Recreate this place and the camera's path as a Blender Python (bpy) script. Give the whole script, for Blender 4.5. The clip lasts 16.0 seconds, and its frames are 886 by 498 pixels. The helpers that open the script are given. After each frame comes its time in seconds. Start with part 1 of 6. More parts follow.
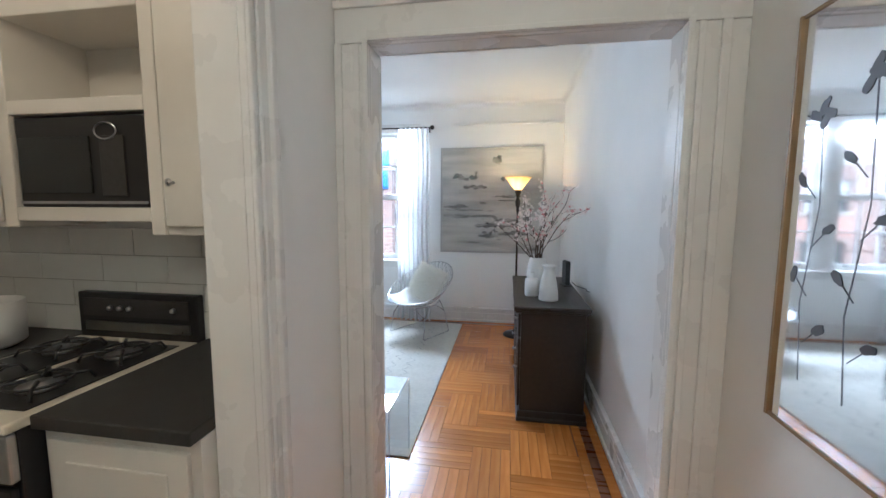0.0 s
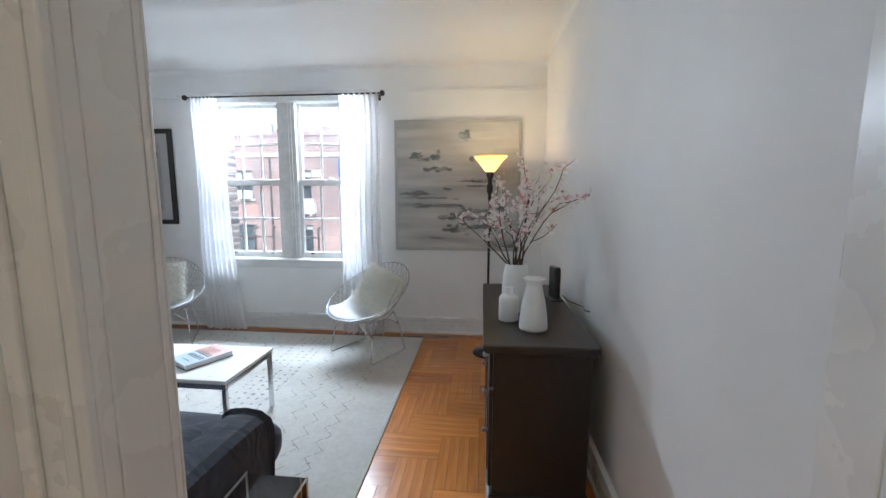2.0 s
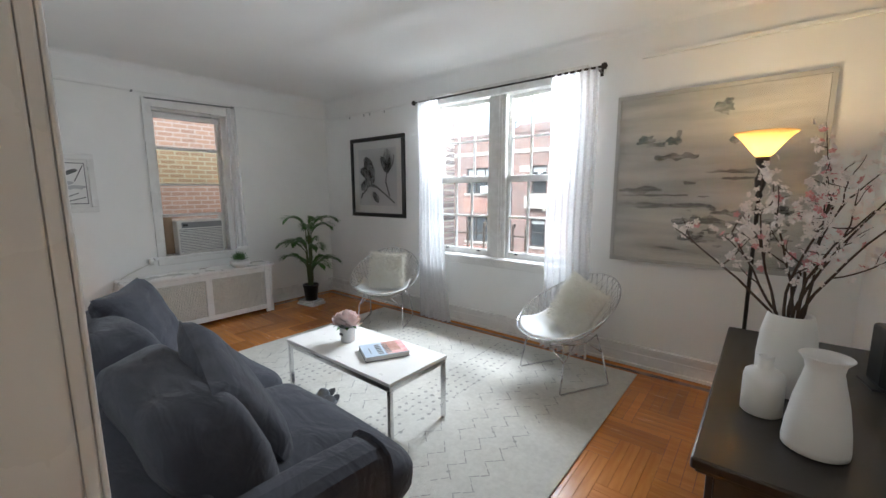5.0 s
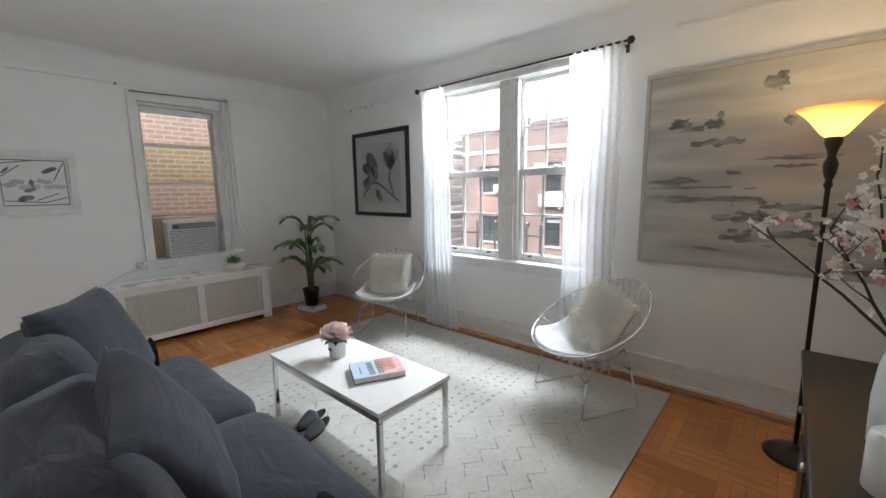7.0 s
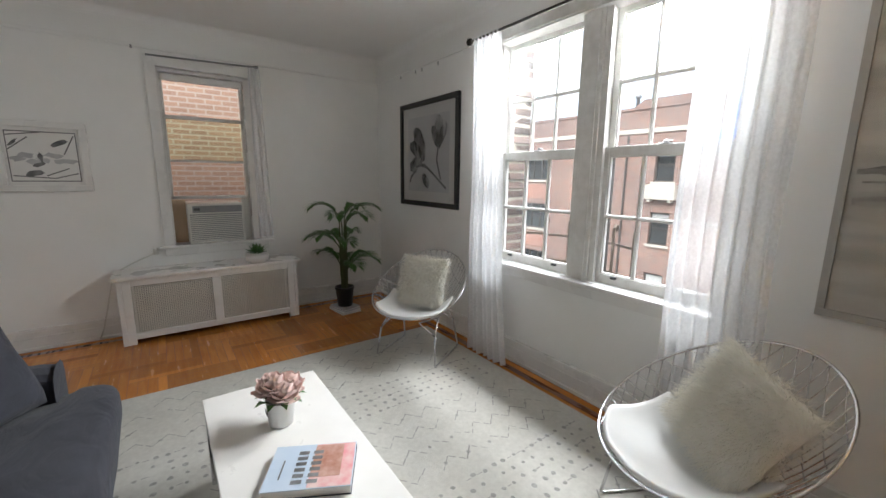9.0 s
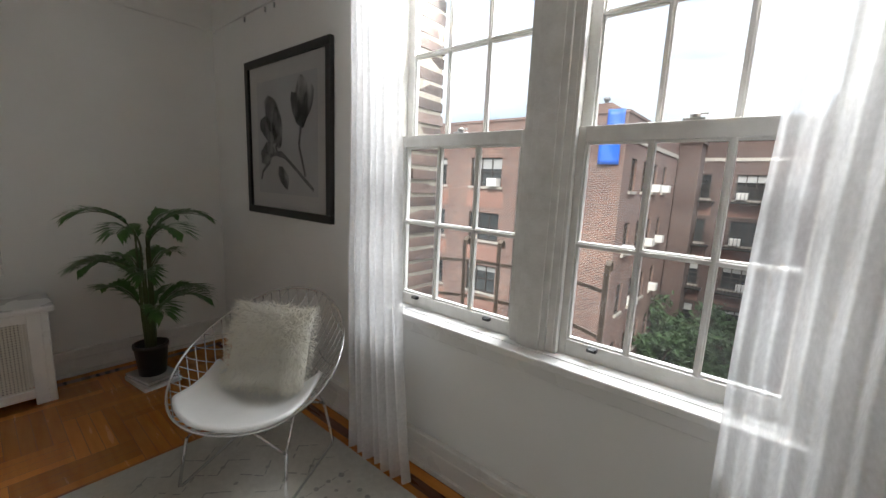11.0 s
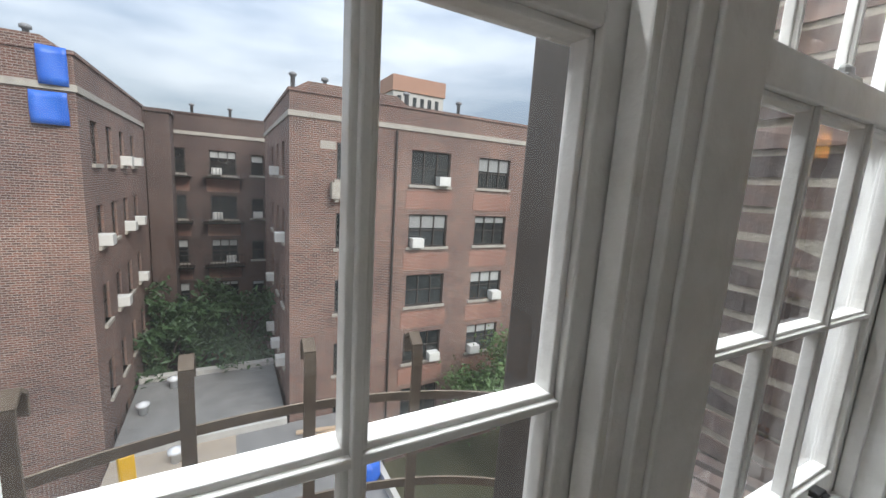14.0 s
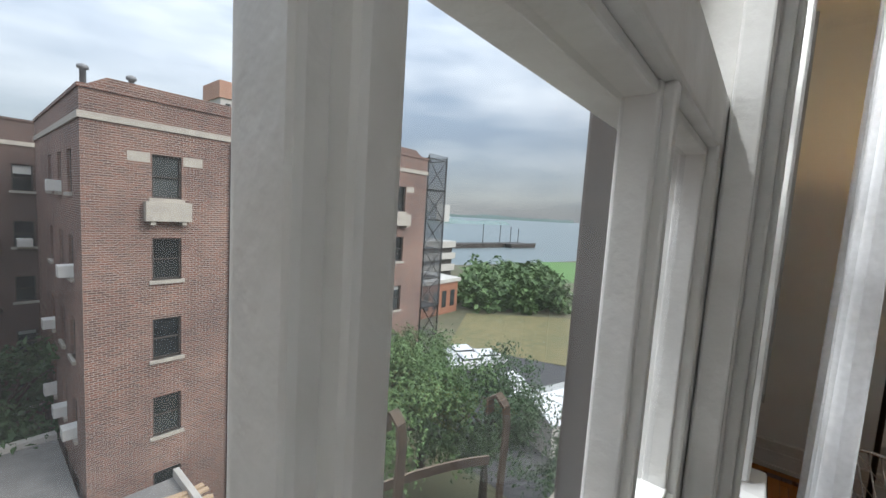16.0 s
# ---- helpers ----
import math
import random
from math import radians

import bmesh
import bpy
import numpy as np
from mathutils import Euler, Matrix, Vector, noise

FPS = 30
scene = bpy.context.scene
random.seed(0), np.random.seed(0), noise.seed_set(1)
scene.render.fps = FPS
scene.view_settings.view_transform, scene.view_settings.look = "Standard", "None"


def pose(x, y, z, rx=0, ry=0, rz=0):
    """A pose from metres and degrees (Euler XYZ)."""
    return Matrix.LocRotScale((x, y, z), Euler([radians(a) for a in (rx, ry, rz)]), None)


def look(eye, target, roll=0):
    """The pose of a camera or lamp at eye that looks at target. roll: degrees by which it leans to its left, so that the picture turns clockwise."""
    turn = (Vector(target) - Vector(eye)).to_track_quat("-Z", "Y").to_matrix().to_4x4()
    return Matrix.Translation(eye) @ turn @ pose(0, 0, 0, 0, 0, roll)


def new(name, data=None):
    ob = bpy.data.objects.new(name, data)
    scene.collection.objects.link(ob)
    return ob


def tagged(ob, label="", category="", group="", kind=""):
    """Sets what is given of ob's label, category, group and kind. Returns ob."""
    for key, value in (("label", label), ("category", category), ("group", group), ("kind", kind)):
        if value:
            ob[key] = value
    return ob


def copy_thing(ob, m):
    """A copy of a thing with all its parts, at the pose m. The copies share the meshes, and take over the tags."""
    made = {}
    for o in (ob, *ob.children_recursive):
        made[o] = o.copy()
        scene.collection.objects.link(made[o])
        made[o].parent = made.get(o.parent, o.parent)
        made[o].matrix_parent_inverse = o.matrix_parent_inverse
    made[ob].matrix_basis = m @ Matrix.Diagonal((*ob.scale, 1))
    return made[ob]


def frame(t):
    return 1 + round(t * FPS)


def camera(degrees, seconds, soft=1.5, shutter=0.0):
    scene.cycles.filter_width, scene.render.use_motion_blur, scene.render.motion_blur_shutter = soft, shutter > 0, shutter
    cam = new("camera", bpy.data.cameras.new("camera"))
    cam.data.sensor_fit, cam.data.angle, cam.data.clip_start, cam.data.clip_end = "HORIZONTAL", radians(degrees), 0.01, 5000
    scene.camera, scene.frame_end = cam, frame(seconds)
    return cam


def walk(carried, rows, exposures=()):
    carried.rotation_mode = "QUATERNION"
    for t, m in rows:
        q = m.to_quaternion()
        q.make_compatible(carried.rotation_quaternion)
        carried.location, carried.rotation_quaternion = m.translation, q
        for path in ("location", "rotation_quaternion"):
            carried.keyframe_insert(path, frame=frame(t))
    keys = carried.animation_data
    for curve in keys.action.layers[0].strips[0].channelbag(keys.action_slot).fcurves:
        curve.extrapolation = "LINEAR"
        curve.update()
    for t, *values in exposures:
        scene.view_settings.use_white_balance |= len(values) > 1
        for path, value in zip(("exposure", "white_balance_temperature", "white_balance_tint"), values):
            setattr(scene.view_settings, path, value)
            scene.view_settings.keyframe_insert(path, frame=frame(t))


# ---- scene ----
cam = camera(96.6, 16.0)
METRES, EYE, TILT, LEAN, TURN = 6.3, 1.5, 0.0, 0.0, 9.4
ROWS = [
    (0.0, 0.0, 0.0, 0.0, 0.02, -6.02, -0.22),
    (0.5, 0.0028, 0.0271, -0.0018, -6.44, -6.05, -0.35),
    (1.0, 0.0175, 0.0675, -0.0036, -7.62, -6.36, -0.17),
    (1.5, 0.0229, 0.1165, -0.0032, -8.5, -7.13, 0.06),
    (2.0, 0.0319, 0.1534, -0.003, -3.66, -7.56, -0.13),
    (2.5, 0.0442, 0.1791, -0.0016, 4.61, -7.64, -1.33),
    (3.0, 0.0427, 0.2033, -0.0037, 9.81, -8.31, -0.59),
    (3.5, 0.0434, 0.2175, -0.004, 16.52, -9.3, 0.26),
    (4.0, 0.0516, 0.229, -0.001, 24.29, -9.02, 0.49),
    (4.5, 0.0585, 0.2356, 0.001, 29.02, -8.62, 0.56),
    (5.0, 0.0633, 0.2401, 0.001, 29.88, -8.36, 0.22),
    (7.5, 0.0374, 0.3349, -0.0053, 33.61, -8.44, 1.5),
    (8.0, 0.0303, 0.3849, -0.0043, 44.14, -10.24, 0.34),
    (10.5, -0.0849, 0.5765, -0.0083, 45.28, -10.6, -1.26),
    (11.0, -0.1207, 0.622, -0.0097, 30.55, -9.54, -2.48),
    (11.5, -0.1672, 0.6607, -0.0107, 19.04, -10.32, -2.12),
    (12.0, -0.207, 0.7048, -0.0082, 6.795, -11.23, 0.2101),
    (12.5, -0.232, 0.7515, -0.0084, -2.839, -9.977, -0.3529),
    (13.0, -0.2496, 0.7874, -0.0089, -22.18, -10, -2.081),
    (13.5, -0.2648, 0.8126, -0.0068, -32.97, -10.27, -2.239),
    (14.0, -0.2642, 0.8333, -0.0071, -37.75, -9.261, -3.552),
    (14.5, -0.2723, 0.8516, -0.0024, -45.75, -7.77, -4.293),
    (15.0, -0.2799, 0.8636, 0.0004, -52.96, -6.921, -4.066),
    (15.5, -0.2827, 0.8699, 0.0021, -57.32, -6, -3.701),
    (16.0, -0.2854, 0.8733, 0.0037, -59.81, -5.263, -3.597),
]
walk(cam, [(t, pose(0, 0, EYE, TILT, LEAN, TURN) @ pose(METRES * x, METRES * y, METRES * z, 90 + pitch, roll, yaw)) for t, x, y, z, yaw, pitch, roll in ROWS],
     [(0, 2.45, 5100, 6), (1.4, 2.25, 5050, 5), (2.0, 2.15, 5450, 7), (3.0, 2.1, 5700, 8), (5.0, 2.0, 6000, 8), (8.2, 1.78, 6250, 9), (10.3, 1.4, 6750, 10), (11.5, 1.0, 6700, 10),
      (12.5, 0.65, 6700, 10), (13.5, 0.5, 6600, 10), (14.5, 0.55, 6500, 9), (16.0, 0.48, 6500, 9)])

# ---- daylight: an overcast sky and a weak, wide sun ----
world = bpy.data.worlds.new("sky")
scene.world = world
world.use_nodes = True
wn, wl = world.node_tree.nodes, world.node_tree.links
wn.clear()
w_out, w_bg, w_sky = wn.new("ShaderNodeOutputWorld"), wn.new("ShaderNodeBackground"), wn.new("ShaderNodeTexSky")
w_sky.sky_type, w_sky.sun_disc = "NISHITA", False
w_sky.sun_elevation, w_sky.sun_rotation = radians(42), radians(158)
w_co, w_map, w_noise, w_ramp = wn.new("ShaderNodeTexCoord"), wn.new("ShaderNodeMapping"), wn.new("ShaderNodeTexNoise"), wn.new("ShaderNodeValToRGB")
w_map.inputs["Scale"].default_value = (1.6, 1.6, 6.0)
w_noise.inputs["Scale"].default_value, w_noise.inputs["Detail"].default_value = 1.5, 6.0
w_ramp.color_ramp.elements[0].position, w_ramp.color_ramp.elements[1].position = 0.34, 0.68
w_ramp.color_ramp.elements[0].color, w_ramp.color_ramp.elements[1].color = (1.25, 1.5, 1.85, 1), (3.2, 3.35, 3.5, 1)
w_mix = wn.new("ShaderNodeMixRGB")
w_mix.inputs[0].default_value = 0.86
wl.new(w_co.outputs["Generated"], w_map.inputs[0])
wl.new(w_map.outputs[0], w_noise.inputs["Vector"])
wl.new(w_noise.outputs["Fac"], w_ramp.inputs[0])
wl.new(w_sky.outputs[0], w_mix.inputs[1])
wl.new(w_ramp.outputs[0], w_mix.inputs[2])
# an overcast sky is about three times as bright overhead as at the horizon
w_sep, w_up, w_mul = wn.new("ShaderNodeSeparateXYZ"), wn.new("ShaderNodeMapRange"), wn.new("ShaderNodeMixRGB")
w_up.inputs["To Min"].default_value, w_up.inputs["To Max"].default_value = 1.0, 6.2
w_mul.blend_type, w_mul.inputs[0].default_value = "MULTIPLY", 1.0
wl.new(w_co.outputs["Generated"], w_sep.inputs[0])
wl.new(w_sep.outputs["Z"], w_up.inputs["Value"])
wl.new(w_mix.outputs[0], w_mul.inputs[1])
wl.new(w_up.outputs[0], w_mul.inputs[2])
wl.new(w_mul.outputs[0], w_bg.inputs[0])
w_bg.inputs[1].default_value = 0.10
wl.new(w_bg.outputs[0], w_out.inputs[0])

sun = new("sun", bpy.data.lights.new("sun", "SUN"))
sun.data.energy, sun.data.angle, sun.data.color = 2.0, radians(30), (1, 0.97, 0.92)
sun.matrix_world = look((20, -30, 45), (0, 20, 0))


def lamp(name, at, watts, colour, size):
    ob = new(name, bpy.data.lights.new(name, "POINT"))
    ob.data.energy, ob.data.color, ob.data.shadow_soft_size = watts, colour, size
    ob.location = at
    return ob


lamp("kitchen_bulb", (-1.5, 0.3, 2.50), 1.9, (1, 0.72, 0.44), 0.09)
lamp("hall_bulb", (0.05, -0.75, 2.52), 3.2, (1, 0.85, 0.62), 0.08)
lamp("floor_lamp_bulb", (0.10, 4.62, 1.845), 1.5, (1, 0.66, 0.32), 0.03)


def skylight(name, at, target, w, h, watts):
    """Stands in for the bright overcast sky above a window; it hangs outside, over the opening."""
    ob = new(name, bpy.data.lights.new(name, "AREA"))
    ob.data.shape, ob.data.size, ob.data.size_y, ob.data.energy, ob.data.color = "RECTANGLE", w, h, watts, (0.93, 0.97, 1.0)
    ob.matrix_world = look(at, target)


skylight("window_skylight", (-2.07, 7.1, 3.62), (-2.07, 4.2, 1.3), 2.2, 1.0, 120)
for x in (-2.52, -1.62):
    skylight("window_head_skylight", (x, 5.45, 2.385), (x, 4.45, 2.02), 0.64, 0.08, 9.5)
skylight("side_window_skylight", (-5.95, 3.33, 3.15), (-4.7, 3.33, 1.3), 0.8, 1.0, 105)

# ---- materials ----
def mat(name, c1, c2=None, rough=0.5, scale=12.0, metal=0.0, bump=0.0, bump_scale=120.0, stretch=(1, 1, 1), rand=0.0, spec=0.5, coat=0.0, sheen=0.0):
    """Two colours mixed by coarse and fine noise, with fine relief; rand varies the brightness from object to object."""
    m = bpy.data.materials.new(name)
    m.use_nodes = True
    n, l = m.node_tree.nodes, m.node_tree.links
    b = n["Principled BSDF"]
    c2 = c2 or tuple(v * 0.9 for v in c1)
    co, mp = n.new("ShaderNodeTexCoord"), n.new("ShaderNodeMapping")
    mp.inputs["Scale"].default_value = stretch
    l.new(co.outputs["Object"], mp.inputs[0])
    n1, n2 = n.new("ShaderNodeTexNoise"), n.new("ShaderNodeTexNoise")
    n1.inputs["Scale"].default_value, n1.inputs["Detail"].default_value = scale, 5
    n2.inputs["Scale"].default_value, n2.inputs["Detail"].default_value = scale * 0.16, 3
    l.new(mp.outputs[0], n1.inputs["Vector"])
    l.new(mp.outputs[0], n2.inputs["Vector"])
    add = n.new("ShaderNodeMath")
    add.operation = "MULTIPLY_ADD"
    l.new(n1.outputs["Fac"], add.inputs[0])
    add.inputs[1].default_value = 0.6
    half = n.new("ShaderNodeMath")
    half.operation = "MULTIPLY"
    half.inputs[1].default_value = 0.4
    l.new(n2.outputs["Fac"], half.inputs[0])
    l.new(half.outputs[0], add.inputs[2])
    ramp = n.new("ShaderNodeValToRGB")
    ramp.color_ramp.elements[0].position, ramp.color_ramp.elements[1].position = 0.35, 0.65
    ramp.color_ramp.elements[0].color, ramp.color_ramp.elements[1].color = (*c1, 1), (*c2, 1)
    l.new(add.outputs[0], ramp.inputs[0])
    colour = ramp.outputs[0]
    if rand:
        info, hsv, rng = n.new("ShaderNodeObjectInfo"), n.new("ShaderNodeHueSaturation"), n.new("ShaderNodeMapRange")
        rng.inputs["To Min"].default_value, rng.inputs["To Max"].default_value = 1 - rand, 1 + rand
        l.new(info.outputs["Random"], rng.inputs["Value"])
        l.new(rng.outputs[0], hsv.inputs["Value"])
        l.new(colour, hsv.inputs["Color"])
        colour = hsv.outputs[0]
    l.new(colour, b.inputs["Base Color"])
    b.inputs["Metallic"].default_value = metal
    b.inputs["Specular IOR Level"].default_value = spec
    b.inputs["Coat Weight"].default_value = coat
    b.inputs["Coat Roughness"].default_value = 0.12
    b.inputs["Sheen Weight"].default_value = sheen
    rr = n.new("ShaderNodeMapRange")
    rr.inputs["To Min"].default_value, rr.inputs["To Max"].default_value = max(0.02, rough - 0.07), min(1, rough + 0.07)
    l.new(n1.outputs["Fac"], rr.inputs["Value"])
    l.new(rr.outputs[0], b.inputs["Roughness"])
    if bump:
        n3, bp = n.new("ShaderNodeTexNoise"), n.new("ShaderNodeBump")
        n3.inputs["Scale"].default_value, n3.inputs["Detail"].default_value = bump_scale, 4
        l.new(mp.outputs[0], n3.inputs["Vector"])
        l.new(n3.outputs["Fac"], bp.inputs["Height"])
        bp.inputs["Strength"].default_value, bp.inputs["Distance"].default_value = bump, 0.004
        l.new(bp.outputs[0], b.inputs["Normal"])
    return m


def brick_mat(name, c1, c2, mortar, length=0.215, height=0.072):
    m = mat(name, c1, c2, rough=0.9)
    n, l = m.node_tree.nodes, m.node_tree.links
    b = n["Principled BSDF"]
    co, sep, add, comb = n.new("ShaderNodeTexCoord"), n.new("ShaderNodeSeparateXYZ"), n.new("ShaderNodeMath"), n.new("ShaderNodeCombineXYZ")
    l.new(co.outputs["Object"], sep.inputs[0])
    l.new(sep.outputs["X"], add.inputs[0])
    l.new(sep.outputs["Y"], add.inputs[1])
    l.new(add.outputs[0], comb.inputs["X"])
    l.new(sep.outputs["Z"], comb.inputs["Y"])
    t = n.new("ShaderNodeTexBrick")
    for k, v in (("Scale", 1.0), ("Mortar Size", 0.011), ("Brick Width", length), ("Row Height", height), ("Bias", 0.0), ("Mortar Smooth", 0.2)):
        t.inputs[k].default_value = v
    t.inputs["Color1"].default_value, t.inputs["Color2"].default_value, t.inputs["Mortar"].default_value = (*c1, 1), (*c2, 1), (*mortar, 1)
    l.new(comb.outputs[0], t.inputs["Vector"])
    stain, mix, rmp = n.new("ShaderNodeTexNoise"), n.new("ShaderNodeMixRGB"), n.new("ShaderNodeValToRGB")
    stain.inputs["Scale"].default_value, stain.inputs["Detail"].default_value = 0.35, 6
    rmp.color_ramp.elements[0].position, rmp.color_ramp.elements[1].position = 0.35, 0.7
    rmp.color_ramp.elements[0].color, rmp.color_ramp.elements[1].color = (0.72, 0.68, 0.68, 1), (1.15, 1.08, 1.02, 1)
    mix.blend_type, mix.inputs[0].default_value = "MULTIPLY", 1.0
    l.new(co.outputs["Object"], stain.inputs["Vector"])
    l.new(stain.outputs["Fac"], rmp.inputs[0])
    l.new(t.outputs["Color"], mix.inputs[1])
    l.new(rmp.outputs[0], mix.inputs[2])
    l.new(mix.outputs[0], b.inputs["Base Color"])
    bp = n.new("ShaderNodeBump")
    bp.invert = True
    bp.inputs["Strength"].default_value, bp.inputs["Distance"].default_value = 0.35, 0.008
    l.new(t.outputs["Fac"], bp.inputs["Height"])
    l.new(bp.outputs[0], b.inputs["Normal"])
    return m


def glass_mat(name, tint=(1, 1, 1), gloss=0.05, rough=0.0, dust_veil=0.0):
    """Thin pane: clear with a faint mirror on it."""
    m = bpy.data.materials.new(name)
    m.use_nodes = True
    n, l = m.node_tree.nodes, m.node_tree.links
    n.remove(n["Principled BSDF"])
    tr, gl, mx = n.new("ShaderNodeBsdfTransparent"), n.new("ShaderNodeBsdfGlossy"), n.new("ShaderNodeMixShader")
    tr.inputs[0].default_value = (*tint, 1)
    gl.inputs["Roughness"].default_value = rough
    fr, mul = n.new("ShaderNodeFresnel"), n.new("ShaderNodeMath")
    fr.inputs[0].default_value = 1.45
    mul.operation, mul.inputs[1].default_value = "MULTIPLY", gloss / 0.05
    l.new(fr.outputs[0], mul.inputs[0])
    l.new(mul.outputs[0], mx.inputs[0])
    l.new(tr.outputs[0], mx.inputs[1])
    l.new(gl.outputs[0], mx.inputs[2])
    out = mx.outputs[0]
    # pale film: dirt on the glass plus the glare that washes out the view
    if dust_veil:
        tl, m2, co, ns, rg = n.new("ShaderNodeBsdfTranslucent"), n.new("ShaderNodeMixShader"), n.new("ShaderNodeTexCoord"), n.new("ShaderNodeTexNoise"), n.new("ShaderNodeMapRange")
        tl.inputs[0].default_value = (0.9, 0.92, 0.93, 1)
        ns.inputs["Scale"].default_value, ns.inputs["Detail"].default_value = 9, 8
        rg.inputs["From Min"].default_value, rg.inputs["From Max"].default_value = 0.35, 0.75
        rg.inputs["To Min"].default_value, rg.inputs["To Max"].default_value = dust_veil * 0.5, dust_veil * 2.2
        l.new(co.outputs["Object"], ns.inputs["Vector"])
        l.new(ns.outputs["Fac"], rg.inputs["Value"])
        l.new(rg.outputs[0], m2.inputs[0])
        l.new(out, m2.inputs[1])
        l.new(tl.outputs[0], m2.inputs[2])
        out = m2.outputs[0]
    l.new(out, n["Material Output"].inputs[0])
    return m


def sheer_mat(name, colour, clear):
    m = bpy.data.materials.new(name)
    m.use_nodes = True
    n, l = m.node_tree.nodes, m.node_tree.links
    n.remove(n["Principled BSDF"])
    tr, df, tl, m1, m2 = n.new("ShaderNodeBsdfTransparent"), n.new("ShaderNodeBsdfDiffuse"), n.new("ShaderNodeBsdfTranslucent"), n.new("ShaderNodeMixShader"), n.new("ShaderNodeMixShader")
    df.inputs[0].default_value = tl.inputs[0].default_value = (*colour, 1)
    co, wv, rg = n.new("ShaderNodeTexCoord"), n.new("ShaderNodeTexNoise"), n.new("ShaderNodeMapRange")
    wv.inputs["Scale"].default_value = 60
    rg.inputs["To Min"].default_value, rg.inputs["To Max"].default_value = clear - 0.1, clear + 0.1
    l.new(co.outputs["Object"], wv.inputs["Vector"])
    l.new(wv.outputs["Fac"], rg.inputs["Value"])
    m1.inputs[0].default_value = 0.5
    l.new(df.outputs[0], m1.inputs[1])
    l.new(tl.outputs[0], m1.inputs[2])
    l.new(rg.outputs[0], m2.inputs[0])
    l.new(m1.outputs[0], m2.inputs[1])
    l.new(tr.outputs[0], m2.inputs[2])
    l.new(m2.outputs[0], n["Material Output"].inputs[0])
    return m


def glow_mat(name, colour, strength):
    m = mat(name, colour)
    b = m.node_tree.nodes["Principled BSDF"]
    b.inputs["Emission Color"].default_value, b.inputs["Emission Strength"].default_value = (*colour, 1), strength
    return m


def brush_mat(name, c1, c2, cover, scale, stretch):
    """Thin dragged paint: broken by streaks, so that the ground shows through."""
    m = mat(name, c1, c2, rough=0.8, scale=scale, stretch=stretch)
    n, l = m.node_tree.nodes, m.node_tree.links
    co, mp, ns, rp = n.new("ShaderNodeTexCoord"), n.new("ShaderNodeMapping"), n.new("ShaderNodeTexNoise"), n.new("ShaderNodeMapRange")
    mp.inputs["Scale"].default_value = stretch
    ns.inputs["Scale"].default_value, ns.inputs["Detail"].default_value = scale, 7
    rp.inputs["From Min"].default_value, rp.inputs["From Max"].default_value = 0.30, 0.72
    rp.inputs["To Min"].default_value, rp.inputs["To Max"].default_value = 0.0, cover
    l.new(co.outputs["Object"], mp.inputs[0])
    l.new(mp.outputs[0], ns.inputs["Vector"])
    l.new(ns.outputs["Fac"], rp.inputs["Value"])
    l.new(rp.outputs[0], n["Principled BSDF"].inputs["Alpha"])
    return m


def alabaster_mat(name, colour, glow):
    """Frosted amber glass that the bulb inside shines through."""
    m = bpy.data.materials.new(name)
    m.use_nodes = True
    n, l = m.node_tree.nodes, m.node_tree.links
    b = n["Principled BSDF"]
    b.inputs["Base Color"].default_value, b.inputs["Roughness"].default_value = (*colour, 1), 0.3
    b.inputs["Emission Color"].default_value, b.inputs["Emission Strength"].default_value = (*colour, 1), glow
    tl, mx, co, ns, rp = n.new("ShaderNodeBsdfTranslucent"), n.new("ShaderNodeMixShader"), n.new("ShaderNodeTexCoord"), n.new("ShaderNodeTexNoise"), n.new("ShaderNodeValToRGB")
    ns.inputs["Scale"].default_value, ns.inputs["Detail"].default_value = 14, 4
    rp.color_ramp.elements[0].color, rp.color_ramp.elements[1].color = (*[c * 0.8 for c in colour], 1), (*colour, 1)
    l.new(co.outputs["Object"], ns.inputs["Vector"])
    l.new(ns.outputs["Fac"], rp.inputs[0])
    l.new(rp.outputs[0], tl.inputs[0])
    mx.inputs[0].default_value = 0.65
    l.new(b.outputs[0], mx.inputs[1])
    l.new(tl.outputs[0], mx.inputs[2])
    l.new(mx.outputs[0], n["Material Output"].inputs[0])
    return m


WALL = mat("wall_paint", (0.87, 0.865, 0.845), (0.83, 0.825, 0.805), rough=0.55, scale=3, bump=0.12, bump_scale=60)
CEIL = mat("ceiling_paint", (0.87, 0.865, 0.85), (0.84, 0.835, 0.82), rough=0.8, scale=2, bump=0.1, bump_scale=50)
TRIM = mat("gloss_white_trim", (0.80, 0.79, 0.77), (0.775, 0.765, 0.74), rough=0.28, scale=5, bump=0.08, bump_scale=25)
SASH = mat("worn_white_sash_paint", (0.78, 0.77, 0.745), (0.65, 0.635, 0.60), rough=0.4, scale=18, bump=0.35, bump_scale=70)
OAK = mat("oak_strip", (0.50, 0.168, 0.030), (0.64, 0.255, 0.055), rough=0.25, scale=30, stretch=(0.12, 1, 1), rand=0.12, bump=0.05, bump_scale=150, coat=0.35)
OAKD = mat("walnut_inlay_strip", (0.13, 0.040, 0.013), (0.20, 0.065, 0.02), rough=0.28, scale=30, stretch=(0.12, 1, 1), rand=0.15, coat=0.3)
GAP = mat("floor_joint", (0.24, 0.085, 0.020), rough=0.8)
BLACKWOOD = mat("espresso_wood", (0.013, 0.010, 0.009), (0.022, 0.016, 0.013), rough=0.33, scale=40, stretch=(1, 0.08, 1), bump=0.08)
SOFA = mat("slate_velvet", (0.036, 0.037, 0.047), (0.054, 0.056, 0.070), rough=0.85, scale=9, bump=0.3, bump_scale=420, sheen=0.15, spec=0.2)
